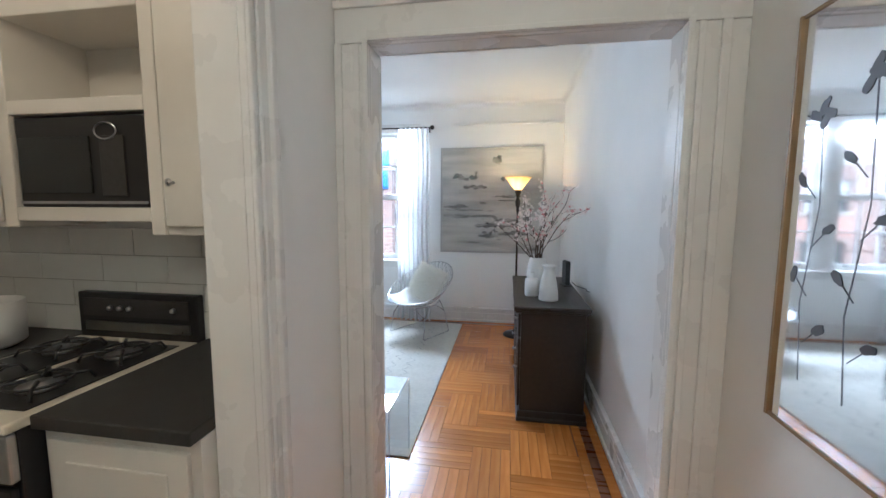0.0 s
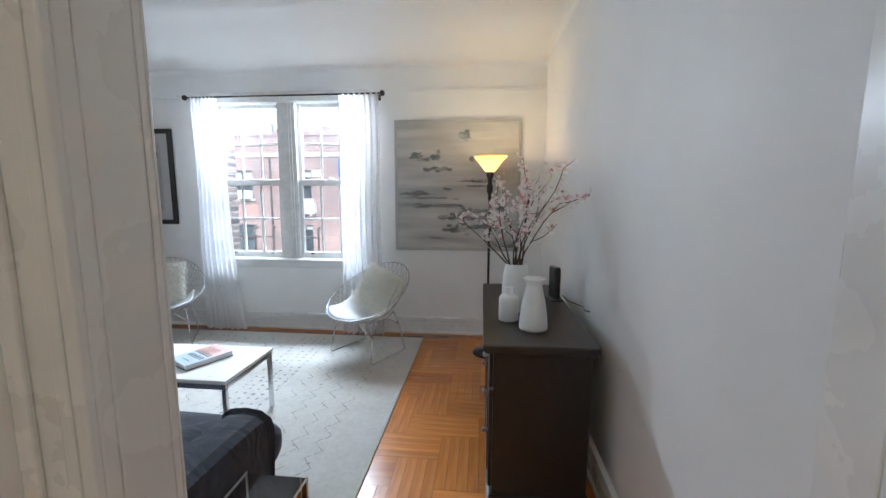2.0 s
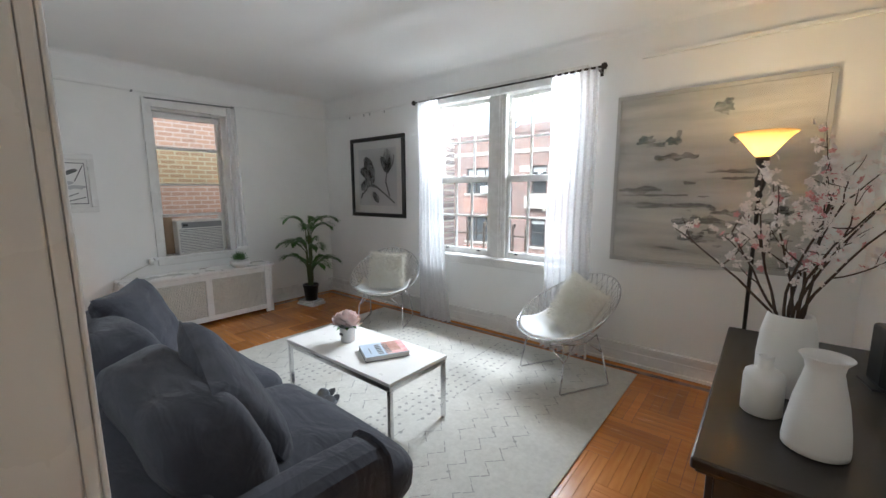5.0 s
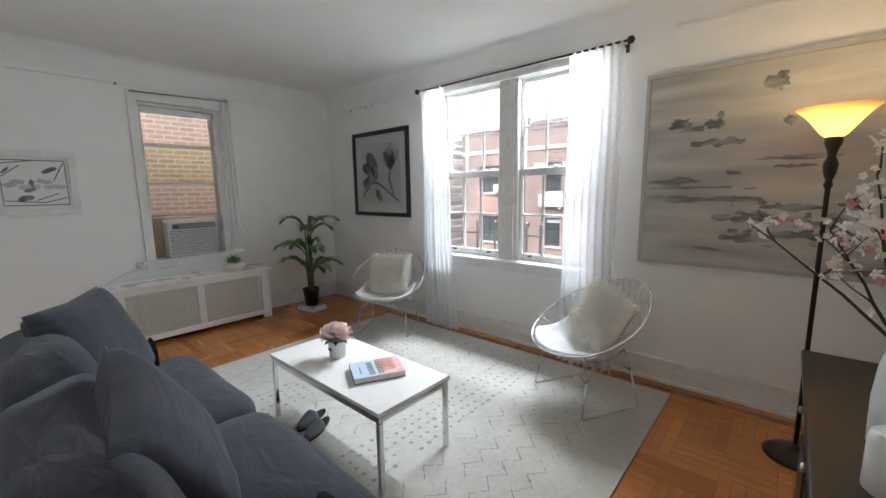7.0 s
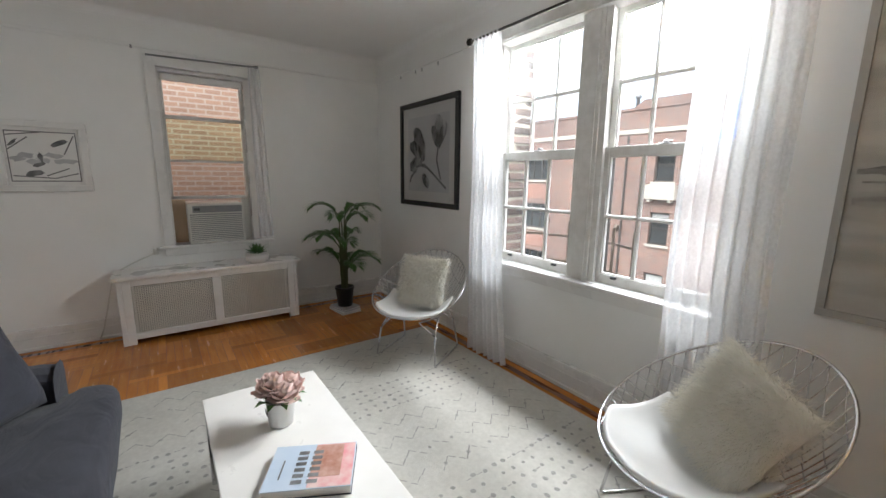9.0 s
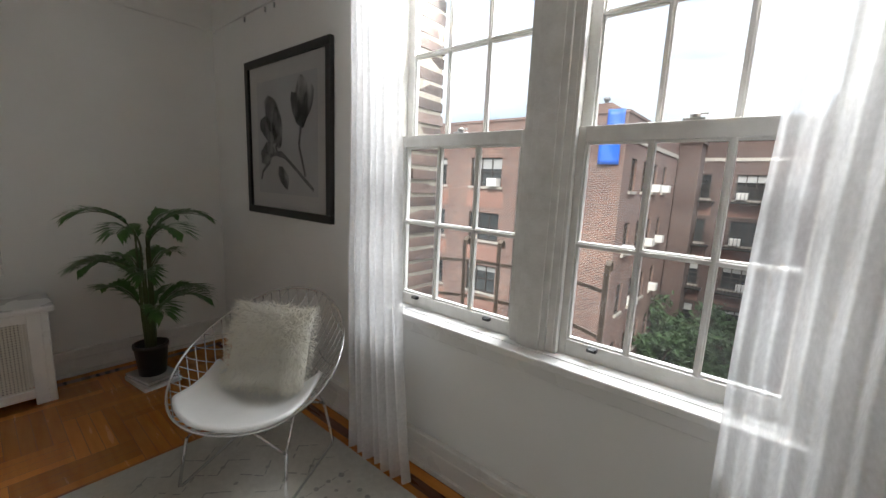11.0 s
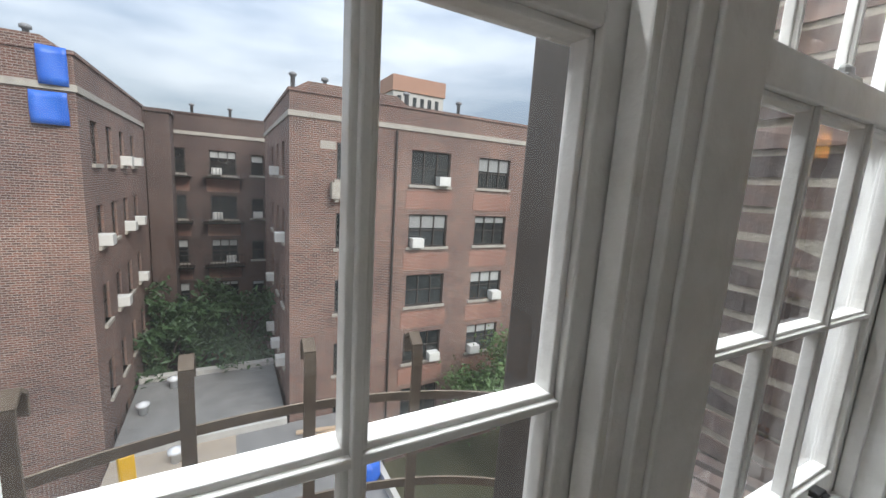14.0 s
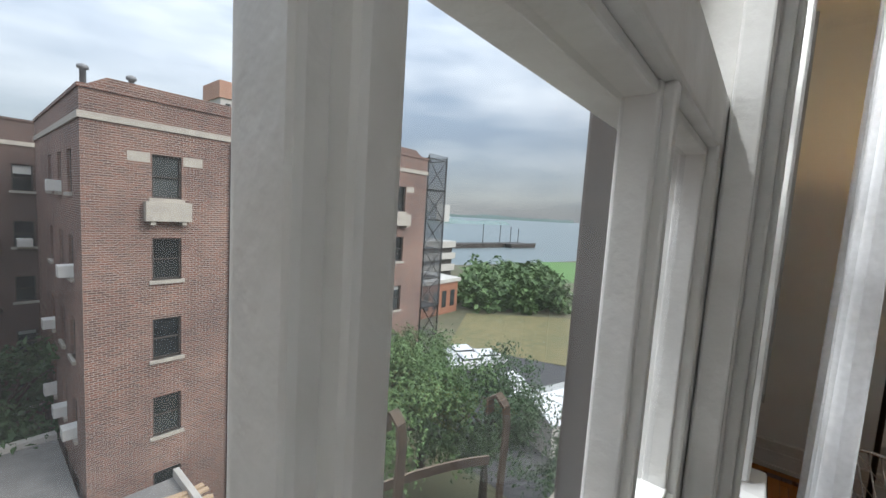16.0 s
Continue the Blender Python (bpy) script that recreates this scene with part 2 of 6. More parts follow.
n_, l_ = SOFA.node_tree.nodes, SOFA.node_tree.links      # soft creases in the velvet
crease, crease_co, crease_map, crease_bump = n_.new("ShaderNodeTexNoise"), n_.new("ShaderNodeTexCoord"), n_.new("ShaderNodeMapping"), n_.new("ShaderNodeBump")
crease.inputs["Scale"].default_value, crease.inputs["Detail"].default_value, crease.inputs["Distortion"].default_value = 5.0, 3.0, 1.2
crease_map.inputs["Scale"].default_value, crease_map.inputs["Rotation"].default_value = (0.7, 1.8, 1.5), (0.3, 0.5, 0.4)
crease_bump.inputs["Strength"].default_value, crease_bump.inputs["Distance"].default_value = 0.55, 0.03
l_.new(crease_co.outputs["Object"], crease_map.inputs[0])
l_.new(crease_map.outputs[0], crease.inputs["Vector"])
l_.new(crease.outputs["Fac"], crease_bump.inputs["Height"])
l_.new(crease_bump.outputs[0], [k for k in n_ if k.type == "BUMP" and k != crease_bump][0].inputs["Normal"])
RUG = mat("cream_wool_pile", (0.62, 0.60, 0.55), (0.53, 0.51, 0.465), rough=0.95, scale=40, bump=0.9, bump_scale=500, spec=0.1)
RUGDARK = mat("grey_wool_knots", (0.27, 0.26, 0.245), (0.42, 0.41, 0.385), rough=0.95, scale=60, bump=0.5, bump_scale=500, spec=0.1)
CHROME = mat("chrome", (0.72, 0.72, 0.73), (0.62, 0.62, 0.63), rough=0.13, metal=1.0)
STEEL = mat("brushed_steel", (0.55, 0.55, 0.55), (0.45, 0.45, 0.45), rough=0.3, metal=1.0)
LAMINATE = mat("white_laminate", (0.82, 0.80, 0.77), (0.78, 0.76, 0.73), rough=0.3)
CERAMIC = mat("matte_white_ceramic", (0.78, 0.77, 0.75), (0.74, 0.73, 0.71), rough=0.42, bump=0.05)
BLACK = mat("black_plastic", (0.012, 0.012, 0.013), (0.018, 0.018, 0.019), rough=0.35)
IRON = mat("dark_bronze_metal", (0.03, 0.024, 0.02), (0.045, 0.035, 0.028), rough=0.4, metal=0.6)
PAD = mat("white_leatherette", (0.82, 0.82, 0.81), (0.78, 0.78, 0.77), rough=0.45, bump=0.1)
FUR = mat("cream_fur", (0.92, 0.90, 0.84), (0.86, 0.83, 0.74), rough=0.9, spec=0.15)
LEAF = mat("palm_green", (0.04, 0.12, 0.022), (0.075, 0.19, 0.04), rough=0.4, scale=30)
STEM = mat("green_stem", (0.09, 0.12, 0.04), (0.07, 0.09, 0.03), rough=0.6)
BARK = mat("brown_twig", (0.045, 0.026, 0.018), (0.075, 0.045, 0.03), rough=0.8)
PETALW = mat("white_blossom", (0.88, 0.84, 0.81), (0.86, 0.77, 0.74), rough=0.7, scale=60)
PETALP = mat("pink_blossom", (0.62, 0.22, 0.24), (0.72, 0.38, 0.38), rough=0.7, scale=60)
ROSE = mat("pale_pink_petal", (0.88, 0.64, 0.59), (0.92, 0.78, 0.73), rough=0.7, scale=30)
PAPER = mat("white_paper", (0.80, 0.79, 0.77), (0.76, 0.75, 0.73), rough=0.7)
INK = mat("grey_ink", (0.07, 0.07, 0.075), (0.28, 0.28, 0.28), rough=0.8, scale=14)
PETALINK = brush_mat("brushed_petal_ink", (0.035, 0.035, 0.04), (0.18, 0.18, 0.18), 1.0, 6, (1.5, 1, 0.8))
INKL = mat("pale_grey_ink", (0.40, 0.40, 0.41), (0.58, 0.58, 0.58), rough=0.8, scale=10)
CANVAS = mat("washed_canvas", (0.70, 0.675, 0.62), (0.60, 0.585, 0.54), rough=0.8, scale=5, stretch=(0.5, 1, 2.0), bump=0.2, bump_scale=300)
PAINTG = brush_mat("grey_brush_paint", (0.13, 0.135, 0.135), (0.34, 0.335, 0.32), 0.85, 9, (0.5, 1, 2.5))
WASH = brush_mat("pale_grey_wash_paint", (0.25, 0.25, 0.245), (0.42, 0.41, 0.39), 0.50, 3, (0.35, 1, 2.6))
PAINTT = brush_mat("teal_brush_paint", (0.06, 0.11, 0.115), (0.20, 0.25, 0.25), 0.95, 16, (0.8, 1, 1.4))
GREYFRAME = mat("grey_wash_frame", (0.46, 0.445, 0.42), (0.40, 0.39, 0.37), rough=0.6)
SHEER = sheer_mat("white_voile", (0.94, 0.94, 0.95), 0.40)
PANE = glass_mat("window_glass", (0.97, 0.98, 0.98), dust_veil=0.014)
CLEAR = glass_mat("picture_glass", (0.98, 0.98, 0.98))
# the green tint stands for a greenish reflection in the middle pane
PANEREFL = glass_mat("reflection_tint_glass", (0.80, 0.88, 0.72))
ACRYL = glass_mat("clear_acrylic", (0.93, 0.95, 0.97), 0.09)
ACRYLEDGE = mat("polished_acrylic_edge", (0.62, 0.66, 0.70), rough=0.12)
MIRROR = mat("silvered_mirror", (0.90, 0.90, 0.90), (0.88, 0.88, 0.88), rough=0.0, metal=1.0)
GOLDWOOD = mat("gilt_wood", (0.34, 0.22, 0.10), (0.26, 0.17, 0.08), rough=0.4)
ACWHITE = mat("off_white_plastic", (0.70, 0.69, 0.65), (0.66, 0.65, 0.61), rough=0.45)
ACGREY = mat("grey_plastic", (0.20, 0.205, 0.21), (0.24, 0.24, 0.245), rough=0.5)
PLY = mat("raw_plywood", (0.42, 0.30, 0.19), (0.50, 0.37, 0.25), rough=0.7, stretch=(1, 1, 0.2), scale=30)
CANE = mat("cream_cane", (0.66, 0.64, 0.58), (0.58, 0.56, 0.50), rough=0.6)
# near-black colour standing for the shade inside hollows
SHADEFILL = mat("dark_shade_fill", (0.06, 0.055, 0.05), (0.045, 0.04, 0.036), rough=0.9)
KWHITE = mat("cream_cabinet_paint", (0.76, 0.73, 0.67), (0.70, 0.67, 0.61), rough=0.35, scale=4)
KTOP = mat("charcoal_counter", (0.030, 0.029, 0.028), (0.045, 0.043, 0.041), rough=0.45, scale=80)
TILE = mat("white_glazed_tile", (0.74, 0.74, 0.71), (0.70, 0.70, 0.67), rough=0.15, rand=0.04)
GROUT = mat("tile_grout", (0.35, 0.34, 0.32), rough=0.9)
ENAMEL = mat("cream_enamel", (0.74, 0.68, 0.56), (0.68, 0.62, 0.50), rough=0.2)
BRICKR = brick_mat("red_brown_brick", (0.215, 0.110, 0.085), (0.105, 0.064, 0.055), (0.37, 0.32, 0.28), 0.23, 0.080)
BRICKD = brick_mat("dark_brown_brick", (0.115, 0.068, 0.058), (0.078, 0.052, 0.047), (0.17, 0.145, 0.13))
BRICKT = brick_mat("tan_brick", (0.50, 0.33, 0.24), (0.40, 0.26, 0.20), (0.56, 0.50, 0.43))
CLINKER = mat("weathered_clinker_brick", (0.048, 0.034, 0.030), (0.115, 0.075, 0.060), rough=0.9, scale=25, rand=0.55, bump=0.6, bump_scale=60)
MORTAR = mat("sand_mortar", (0.29, 0.26, 0.215), (0.20, 0.18, 0.145), rough=0.95, scale=40, bump=0.6)
STONE = mat("limestone", (0.44, 0.40, 0.34), (0.34, 0.31, 0.27), rough=0.85, scale=4, bump=0.3)
DARKPANE = mat("dark_window_glass", (0.018, 0.021, 0.022), (0.045, 0.05, 0.05), rough=0.08, scale=1.2, rand=0.6)
BLIND = mat("pale_blind", (0.42, 0.42, 0.40), (0.34, 0.35, 0.34), rough=0.6, rand=0.3)
WFRAME = mat("dark_window_frame", (0.035, 0.028, 0.024), (0.055, 0.045, 0.038), rough=0.6)
ROOFTAN = mat("tan_roof_felt", (0.40, 0.33, 0.25), (0.31, 0.26, 0.21), rough=0.95, scale=1.5)
ROOFGREY = mat("grey_roof_felt", (0.24, 0.235, 0.225), (0.17, 0.165, 0.16), rough=0.95, scale=1.2)
ASPHALT = mat("asphalt", (0.075, 0.075, 0.078), (0.05, 0.05, 0.052), rough=0.9, scale=2)
GROUND = mat("dry_grass_ground", (0.085, 0.090, 0.050), (0.14, 0.125, 0.075), rough=0.95, scale=0.5)
MEADOW = mat("dry_meadow", (0.20, 0.165, 0.075), (0.13, 0.13, 0.06), rough=0.95, scale=1.0)
LAWN = mat("playing_field_grass", (0.09, 0.19, 0.05), (0.11, 0.22, 0.06), rough=0.95, scale=0.4)
WATER = mat("grey_water", (0.12, 0.16, 0.17), (0.16, 0.20, 0.21), rough=0.35, scale=0.05)
# woodland green turned blue-grey: the distance haze is in the colour
HILL = mat("haze_tinted_shore", (0.14, 0.20, 0.19), (0.19, 0.25, 0.25), rough=1, scale=0.02)
TREE = mat("tree_leaves", (0.055, 0.115, 0.030), (0.115, 0.19, 0.060), rough=0.6, scale=1.5)
TREED = mat("deep_green_leaves", (0.030, 0.065, 0.022), (0.060, 0.11, 0.038), rough=0.6, scale=1.5)
TRUNK = mat("tree_bark", (0.05, 0.04, 0.03), (0.08, 0.065, 0.05), rough=0.95)
RUST = mat("weathered_strap_iron", (0.085, 0.060, 0.045), (0.16, 0.12, 0.085), rough=0.75, scale=30, metal=0.2)
BLUE = mat("blue_tarpaulin", (0.015, 0.10, 0.50), (0.03, 0.15, 0.60), rough=0.4, scale=4)
YELLOW = mat("yellow_plastic", (0.75, 0.42, 0.02), rough=0.4)
CARW = mat("white_car_paint", (0.75, 0.76, 0.77), rough=0.2)
CONCRETE = mat("pale_concrete", (0.52, 0.50, 0.46), (0.43, 0.415, 0.385), rough=0.9, scale=2)
SPANDREL = brick_mat("bright_red_brick", (0.27, 0.105, 0.075), (0.18, 0.080, 0.060), (0.42, 0.34, 0.29))
ORANGE = mat("orange_brick", (0.33, 0.15, 0.09), (0.27, 0.125, 0.08), rough=0.9)


# ---- mesh tools ----
class Mesh:
    """Vertices and faces, gathered piece by piece."""

    def __init__(self):
        self.v, self.f = [], []

    def add(self, verts, faces, m=None):
        k = len(self.v)
        self.v += [tuple(m @ Vector(p)) for p in verts] if m else [tuple(p) for p in verts]
        self.f += [tuple(i + k for i in f) for f in faces]
        return self

    def box(self, x0, x1, y0, y1, z0, z1, m=None):
        v = [(x, y, z) for z in (z0, z1) for y in (y0, y1) for x in (x0, x1)]
        return self.add(v, [(0, 2, 3, 1), (4, 5, 7, 6), (0, 1, 5, 4), (2, 6, 7, 3), (0, 4, 6, 2), (1, 3, 7, 5)], m)

    def lathe(self, profile, n=28, m=None, sx=1.0, sy=1.0):
        v, f = [], []
        for r, z in profile:
            v += [(sx * r * math.cos(2 * math.pi * i / n), sy * r * math.sin(2 * math.pi * i / n), z) for i in range(n)]
        for j in range(len(profile) - 1):
            f += [(j * n + i, j * n + (i + 1) % n, (j + 1) * n + (i + 1) % n, (j + 1) * n + i) for i in range(n)]
        if profile[0][0] > 1e-5:
            f.append(tuple(reversed(range(n))))
        if profile[-1][0] > 1e-5:
            f.append(tuple((len(profile) - 1) * n + i for i in range(n)))
        return self.add(v, f, m)

    def tube(self, pts, r, n=6, r2=None, closed=False):
        pts = [Vector(p) for p in pts]
        k, v, f = len(pts), [], []
        side = None
        for i, p in enumerate(pts):
            a, b = (pts[(i - 1) % k], pts[(i + 1) % k]) if closed else (pts[max(i - 1, 0)], pts[min(i + 1, k - 1)])
            d = (b - a).normalized()
            if side is None:
                side = d.orthogonal().normalized()
            side = (side - d * side.dot(d))
            side = side.normalized() if side.length > 1e-6 else d.orthogonal().normalized()
            up = d.cross(side)
            rr = r if r2 is None else r + (r2 - r) * i / max(k - 1, 1)
            v += [p + side * (rr * math.cos(2 * math.pi * j / n)) + up * (rr * math.sin(2 * math.pi * j / n)) for j in range(n)]
        for i in range(k if closed else k - 1):
            q = (i + 1) % k
            f += [(i * n + j, i * n + (j + 1) % n, q * n + (j + 1) % n, q * n + j) for j in range(n)]
        if not closed:
            f += [tuple(reversed(range(n))), tuple((k - 1) * n + j for j in range(n))]
        return self.add(v, f)

    def grid(self, fn, nu, nv, m=None, wrap=False):
        v = [fn(i / nu, j / nv) for j in range(nv + 1) for i in range(nu + 1)]
        f = [(j * (nu + 1) + i, j * (nu + 1) + i + 1, (j + 1) * (nu + 1) + i + 1, (j + 1) * (nu + 1) + i) for j in range(nv) for i in range(nu)]
        return self.add(v, f, m)

    def data(self, name, material, smooth=False):
        me = bpy.data.meshes.new(name)
        me.from_pydata([tuple(p) for p in self.v], [], self.f)
        me.materials.append(material)
        if smooth:
            me.polygons.foreach_set("use_smooth", [True] * len(me.polygons))
        me.update()
        return me

    def make(self, name, material, parent=None, smooth=False, bevel=0.0, solid=0.0, subsurf=0, at=None):
        ob = new(name, self.data(name, material, smooth))
        if parent:
            ob.parent = parent
        if at is not None:
            ob.matrix_basis = at
        if solid:
            s = ob.modifiers.new("thick", "SOLIDIFY")
            s.thickness, s.offset = solid, 0
        if bevel:
            b = ob.modifiers.new("edge", "BEVEL")
            b.width, b.segments, b.limit_method, b.angle_limit = bevel, 2, "ANGLE", radians(40)
        if subsurf:
            s = ob.modifiers.new("round", "SUBSURF")
            s.levels = s.render_levels = subsurf
        return ob


def thing(name, label, category, m=None, group="", kind=""):
    ob = new(name)
    ob.empty_display_size = 0.1
    ob.matrix_basis = m or Matrix()
    return tagged(ob, label, category, group, kind)


def cut_wall(mesh, axis, a0, a1, u0, u1, z0, z1, holes):
    """A wall from a0 to a1 along its thickness, from u0 to u1 along its length, with rectangular holes (u0, u1, z0, z1)."""
    us = sorted({u0, u1, *[h for q in holes for h in q[:2] if u0 < h < u1]})
    zs = sorted({z0, z1, *[h for q in holes for h in q[2:] if z0 < h < z1]})

    def solid(i, j):
        if i < 0 or j < 0 or i >= len(us) - 1 or j >= len(zs) - 1:
            return False
        u, z = (us[i] + us[i + 1]) / 2, (zs[j] + zs[j + 1]) / 2
        return not any(h[0] < u < h[1] and h[2] < z < h[3] for h in holes)

    def p(a, u, z):
        return (a, u, z) if axis == "x" else (u, a, z)

    for i in range(len(us) - 1):
        for j in range(len(zs) - 1):
            if not solid(i, j):
                continue
            u, w, b, t = us[i], us[i + 1], zs[j], zs[j + 1]
            mesh.add([p(a0, u, b), p(a0, w, b), p(a0, w, t), p(a0, u, t)], [(0, 1, 2, 3)])
            mesh.add([p(a1, u, b), p(a1, w, b), p(a1, w, t), p(a1, u, t)], [(3, 2, 1, 0)])
            for di, dj, q in ((-1, 0, [(u, b), (u, t)]), (1, 0, [(w, t), (w, b)]), (0, -1, [(w, b), (u, b)]), (0, 1, [(u, t), (w, t)])):
                if not solid(i + di, j + dj):
                    (ua, za), (ub, zb) = q
                    mesh.add([p(a0, ua, za), p(a0, ub, zb), p(a1, ub, zb), p(a1, ua, za)], [(0, 1, 2, 3)])
    return mesh


def setting(ob, label, category="wall"):
    return tagged(ob, label, category, kind="structure")


# ---- the rooms: living room x -4.99..0.65, y 1.66..5.12; hall and kitchen before it ----
X0, X1, Y0, Y1, H = -4.99, 0.65, 1.66, 5.12, 2.80
WL, WR, WZ0, WZ1 = -2.90, -1.235, 0.80, 2.48      # the double window's opening
setting(cut_wall(Mesh(), "y", Y1, 5.26, X0 - 0.3, X1 + 0.25, 0, H + 0.1, [(WL, WR, WZ0, WZ1)]).make("wall_north", WALL), "white painted plaster wall with a double window")
setting(cut_wall(Mesh(), "x", X0 - 0.22, X0, 0.5, Y1, 0, H + 0.1, [(2.96, 3.74, 0.80, 2.40), (0.7, 1.50, 0, 2.12)]).make("wall_west", WALL), "white painted plaster wall with one window")
setting(Mesh().box(X1, X1 + 0.25, 1.53, Y1, 0, H + 0.1).make("wall_east", WALL), "white painted plaster wall beside the sideboard")
setting(cut_wall(Mesh(), "y", 1.52, 1.622, X0, X1, 0, H + 0.1, [(-0.60, X1, 0, 2.16)]).make("wall_south", WALL), "white painted wall with a cased opening to the hall")
setting(Mesh().box(0.765, 0.90, -1.6, 1.60, 0, H + 0.1).make("wall_hall_east", WALL), "white hall wall with a mirror on it")
setting(cut_wall(Mesh(), "x", -0.80, -0.67, -1.6, 1.52, 0, H + 0.1, [(-0.45, 0.96, 0, 2.08)]).make("wall_hall_west", WALL), "white hall wall with the kitchen opening")
setting(Mesh().box(-3.2, 0.9, -1.75, -1.6, 0, H + 0.1).make("wall_hall_south", WALL), "plain white wall closing the hall")
setting(Mesh().box(-3.35, -3.2, -1.75, 1.52, 0, H + 0.1).make("wall_kitchen_west", WALL), "plain white kitchen wall")
setting(Mesh().box(-6.3, X0 - 0.22, 1.66, 1.8, 0, H + 0.1).box(-6.3, X0, 0.36, 0.5, 0, H + 0.1).box(-6.45, -6.3, 0.36, 1.8, 0, H + 0.1).make("wall_alcove", WALL), "warm white walls of the side alcove")
setting(Mesh().box(-6.45, 0.9, -1.75, Y1 + 0.2, H, H + 0.15).make("ceiling", CEIL), "white plaster ceiling", "ceiling")
setting(Mesh().box(-6.45, 0.9, -1.75, Y1 + 0.2, -0.2, -0.004).make("floor", GAP), "honey-coloured oak strip parquet floor", "floor")
# plaster cove and picture rail
cove = Mesh()
for k in range(5):
    a, b = k * math.pi / 10, (k + 1) * math.pi / 10
    r = 0.07
    pa, pb = (r - r * math.sin(a), r - r * math.cos(a)), (r - r * math.sin(b), r - r * math.cos(b))
    for (o, d) in (((X0, Y1), "n"), ((X0, Y1), "w"), ((X1, Y1), "e")):
        if d == "n":
            cove.add([(X0, Y1 - pa[0], H - pa[1]), (X1, Y1 - pa[0], H - pa[1]), (X1, Y1 - pb[0], H - pb[1]), (X0, Y1 - pb[0], H - pb[1])], [(0, 1, 2, 3)])
        else:
            s = 1 if d == "w" else -1
            cove.add([(o[0] + s * pa[0], Y0, H - pa[1]), (o[0] + s * pa[0], Y1, H - pa[1]), (o[0] + s * pb[0], Y1, H - pb[1]), (o[0] + s * pb[0], Y0, H - pb[1])], [(0, 1, 2, 3)])
setting(cove.make("cove", CEIL, smooth=True), "white plaster cove under the ceiling", "moulding")
rail = Mesh().box(X0, WL - 0.35, Y1 - 0.018, Y1, 2.53, 2.56).box(-0.72, X1, Y1 - 0.018, Y1, 2.53, 2.56).box(X0, X0 + 0.018, Y0, Y1 - 0.018, 2.53, 2.56)
setting(rail.make("picture_rail", WALL, bevel=0.005), "white painted picture rail", "moulding")


def baseboard(mesh, x0, y0, x1, y1, nx, ny):
    """A tall skirting along a wall whose room side is (nx, ny)."""
    for d, a, b in ((0.020, 0.0, 0.165), (0.034, 0.0, 0.028), (0.030, 0.150, 0.185), (0.024, 0.105, 0.118)):
        xs, ys = sorted((x0, x1, x0 + nx * d, x1 + nx * d)), sorted((y0, y1, y0 + ny * d, y1 + ny * d))
        mesh.box(xs[0], xs[-1], ys[0], ys[-1], a, b)


bb = Mesh()
baseboard(bb, X0, Y1, X1, Y1, 0, -1)
baseboard(bb, X0, 1.75, X0, Y1, 1, 0)
baseboard(bb, X1, Y0, X1, Y1, -1, 0)
baseboard(bb, X0, 1.622, -0.75, 1.622, 0, 1)
setting(bb.make("baseboard", TRIM, bevel=0.004), "tall moulded white baseboard", "baseboard")
# casings
case = Mesh()
for x0, x1, s in ((-0.67, -0.535, 1), (0.57, 0.765, -1)):
    case.box(x0, x1, 1.492, 1.52, 0, 2.115)
    for d0, d1, t in ((0.0, 0.022, 0.018), (0.036, 0.060, 0.008), (0.105, 0.135, 0.012)):
        a, b = (x1 - d1, x1 - d0) if s > 0 else (x0 + d0, x0 + d1)
        case.box(a, b, 1.492 - t, 1.4925, 0, 2.114)
case.box(-0.67, 0.765, 1.490, 1.52, 2.116, 2.27)
case.box(-0.535, 0.57, 1.472, 1.4905, 2.117, 2.138).box(-0.67, 0.765, 1.478, 1.4905, 2.24, 2.268)
case.box(-0.60, -0.535, 1.5205, 1.622, 0, 2.115).box(0.57, 0.65, 1.5205, 1.622, 0, 2.115).box(-0.60, 0.65, 1.5205, 1.622, 2.1155, 2.16)
case.box(-0.68, -0.535, 1.6225, 1.640, 0, 2.115).box(-0.68, 0.65, 1.6225, 1.640, 2.116, 2.26)
case.box(-0.560, -0.5355, 1.6405, 1.648, 0, 2.114).box(-0.679, -0.650, 1.6405, 1.650, 0, 2.114)
setting(case.make("door_1_casing", TRIM, bevel=0.004), "gloss white moulded casing round the room opening", "door frame")
case = Mesh()
case.box(-0.672, -0.650, 0.93, 1.04, 0, 2.059).box(-0.652, -0.640, 0.932, 0.952, 0, 2.058).box(-0.652, -0.642, 0.97, 0.985, 0, 2.058).box(-0.652, -0.635, 1.015, 1.042, 0, 2.058)
case.box(-0.672, -0.650, -0.6, 1.04, 2.06, 2.22).box(-0.80, -0.672, 0.93, 0.96, 0, 2.08).box(-0.80, -0.67, -0.45, -0.42, 0, 2.08)
setting(case.make("door_2_casing", TRIM, bevel=0.004), "cream moulded casing of the kitchen opening", "door frame")
case = Mesh().box(X0, X0 + 0.025, 1.50, 1.62, 0, 2.24).box(X0, X0 + 0.025, 0.58, 1.62, 2.12, 2.24).box(X0 - 0.22, X0, 1.47, 1.50, 0, 2.12)
setting(case.make("door_3_casing", TRIM, bevel=0.004), "white casing of the alcove opening", "door frame")


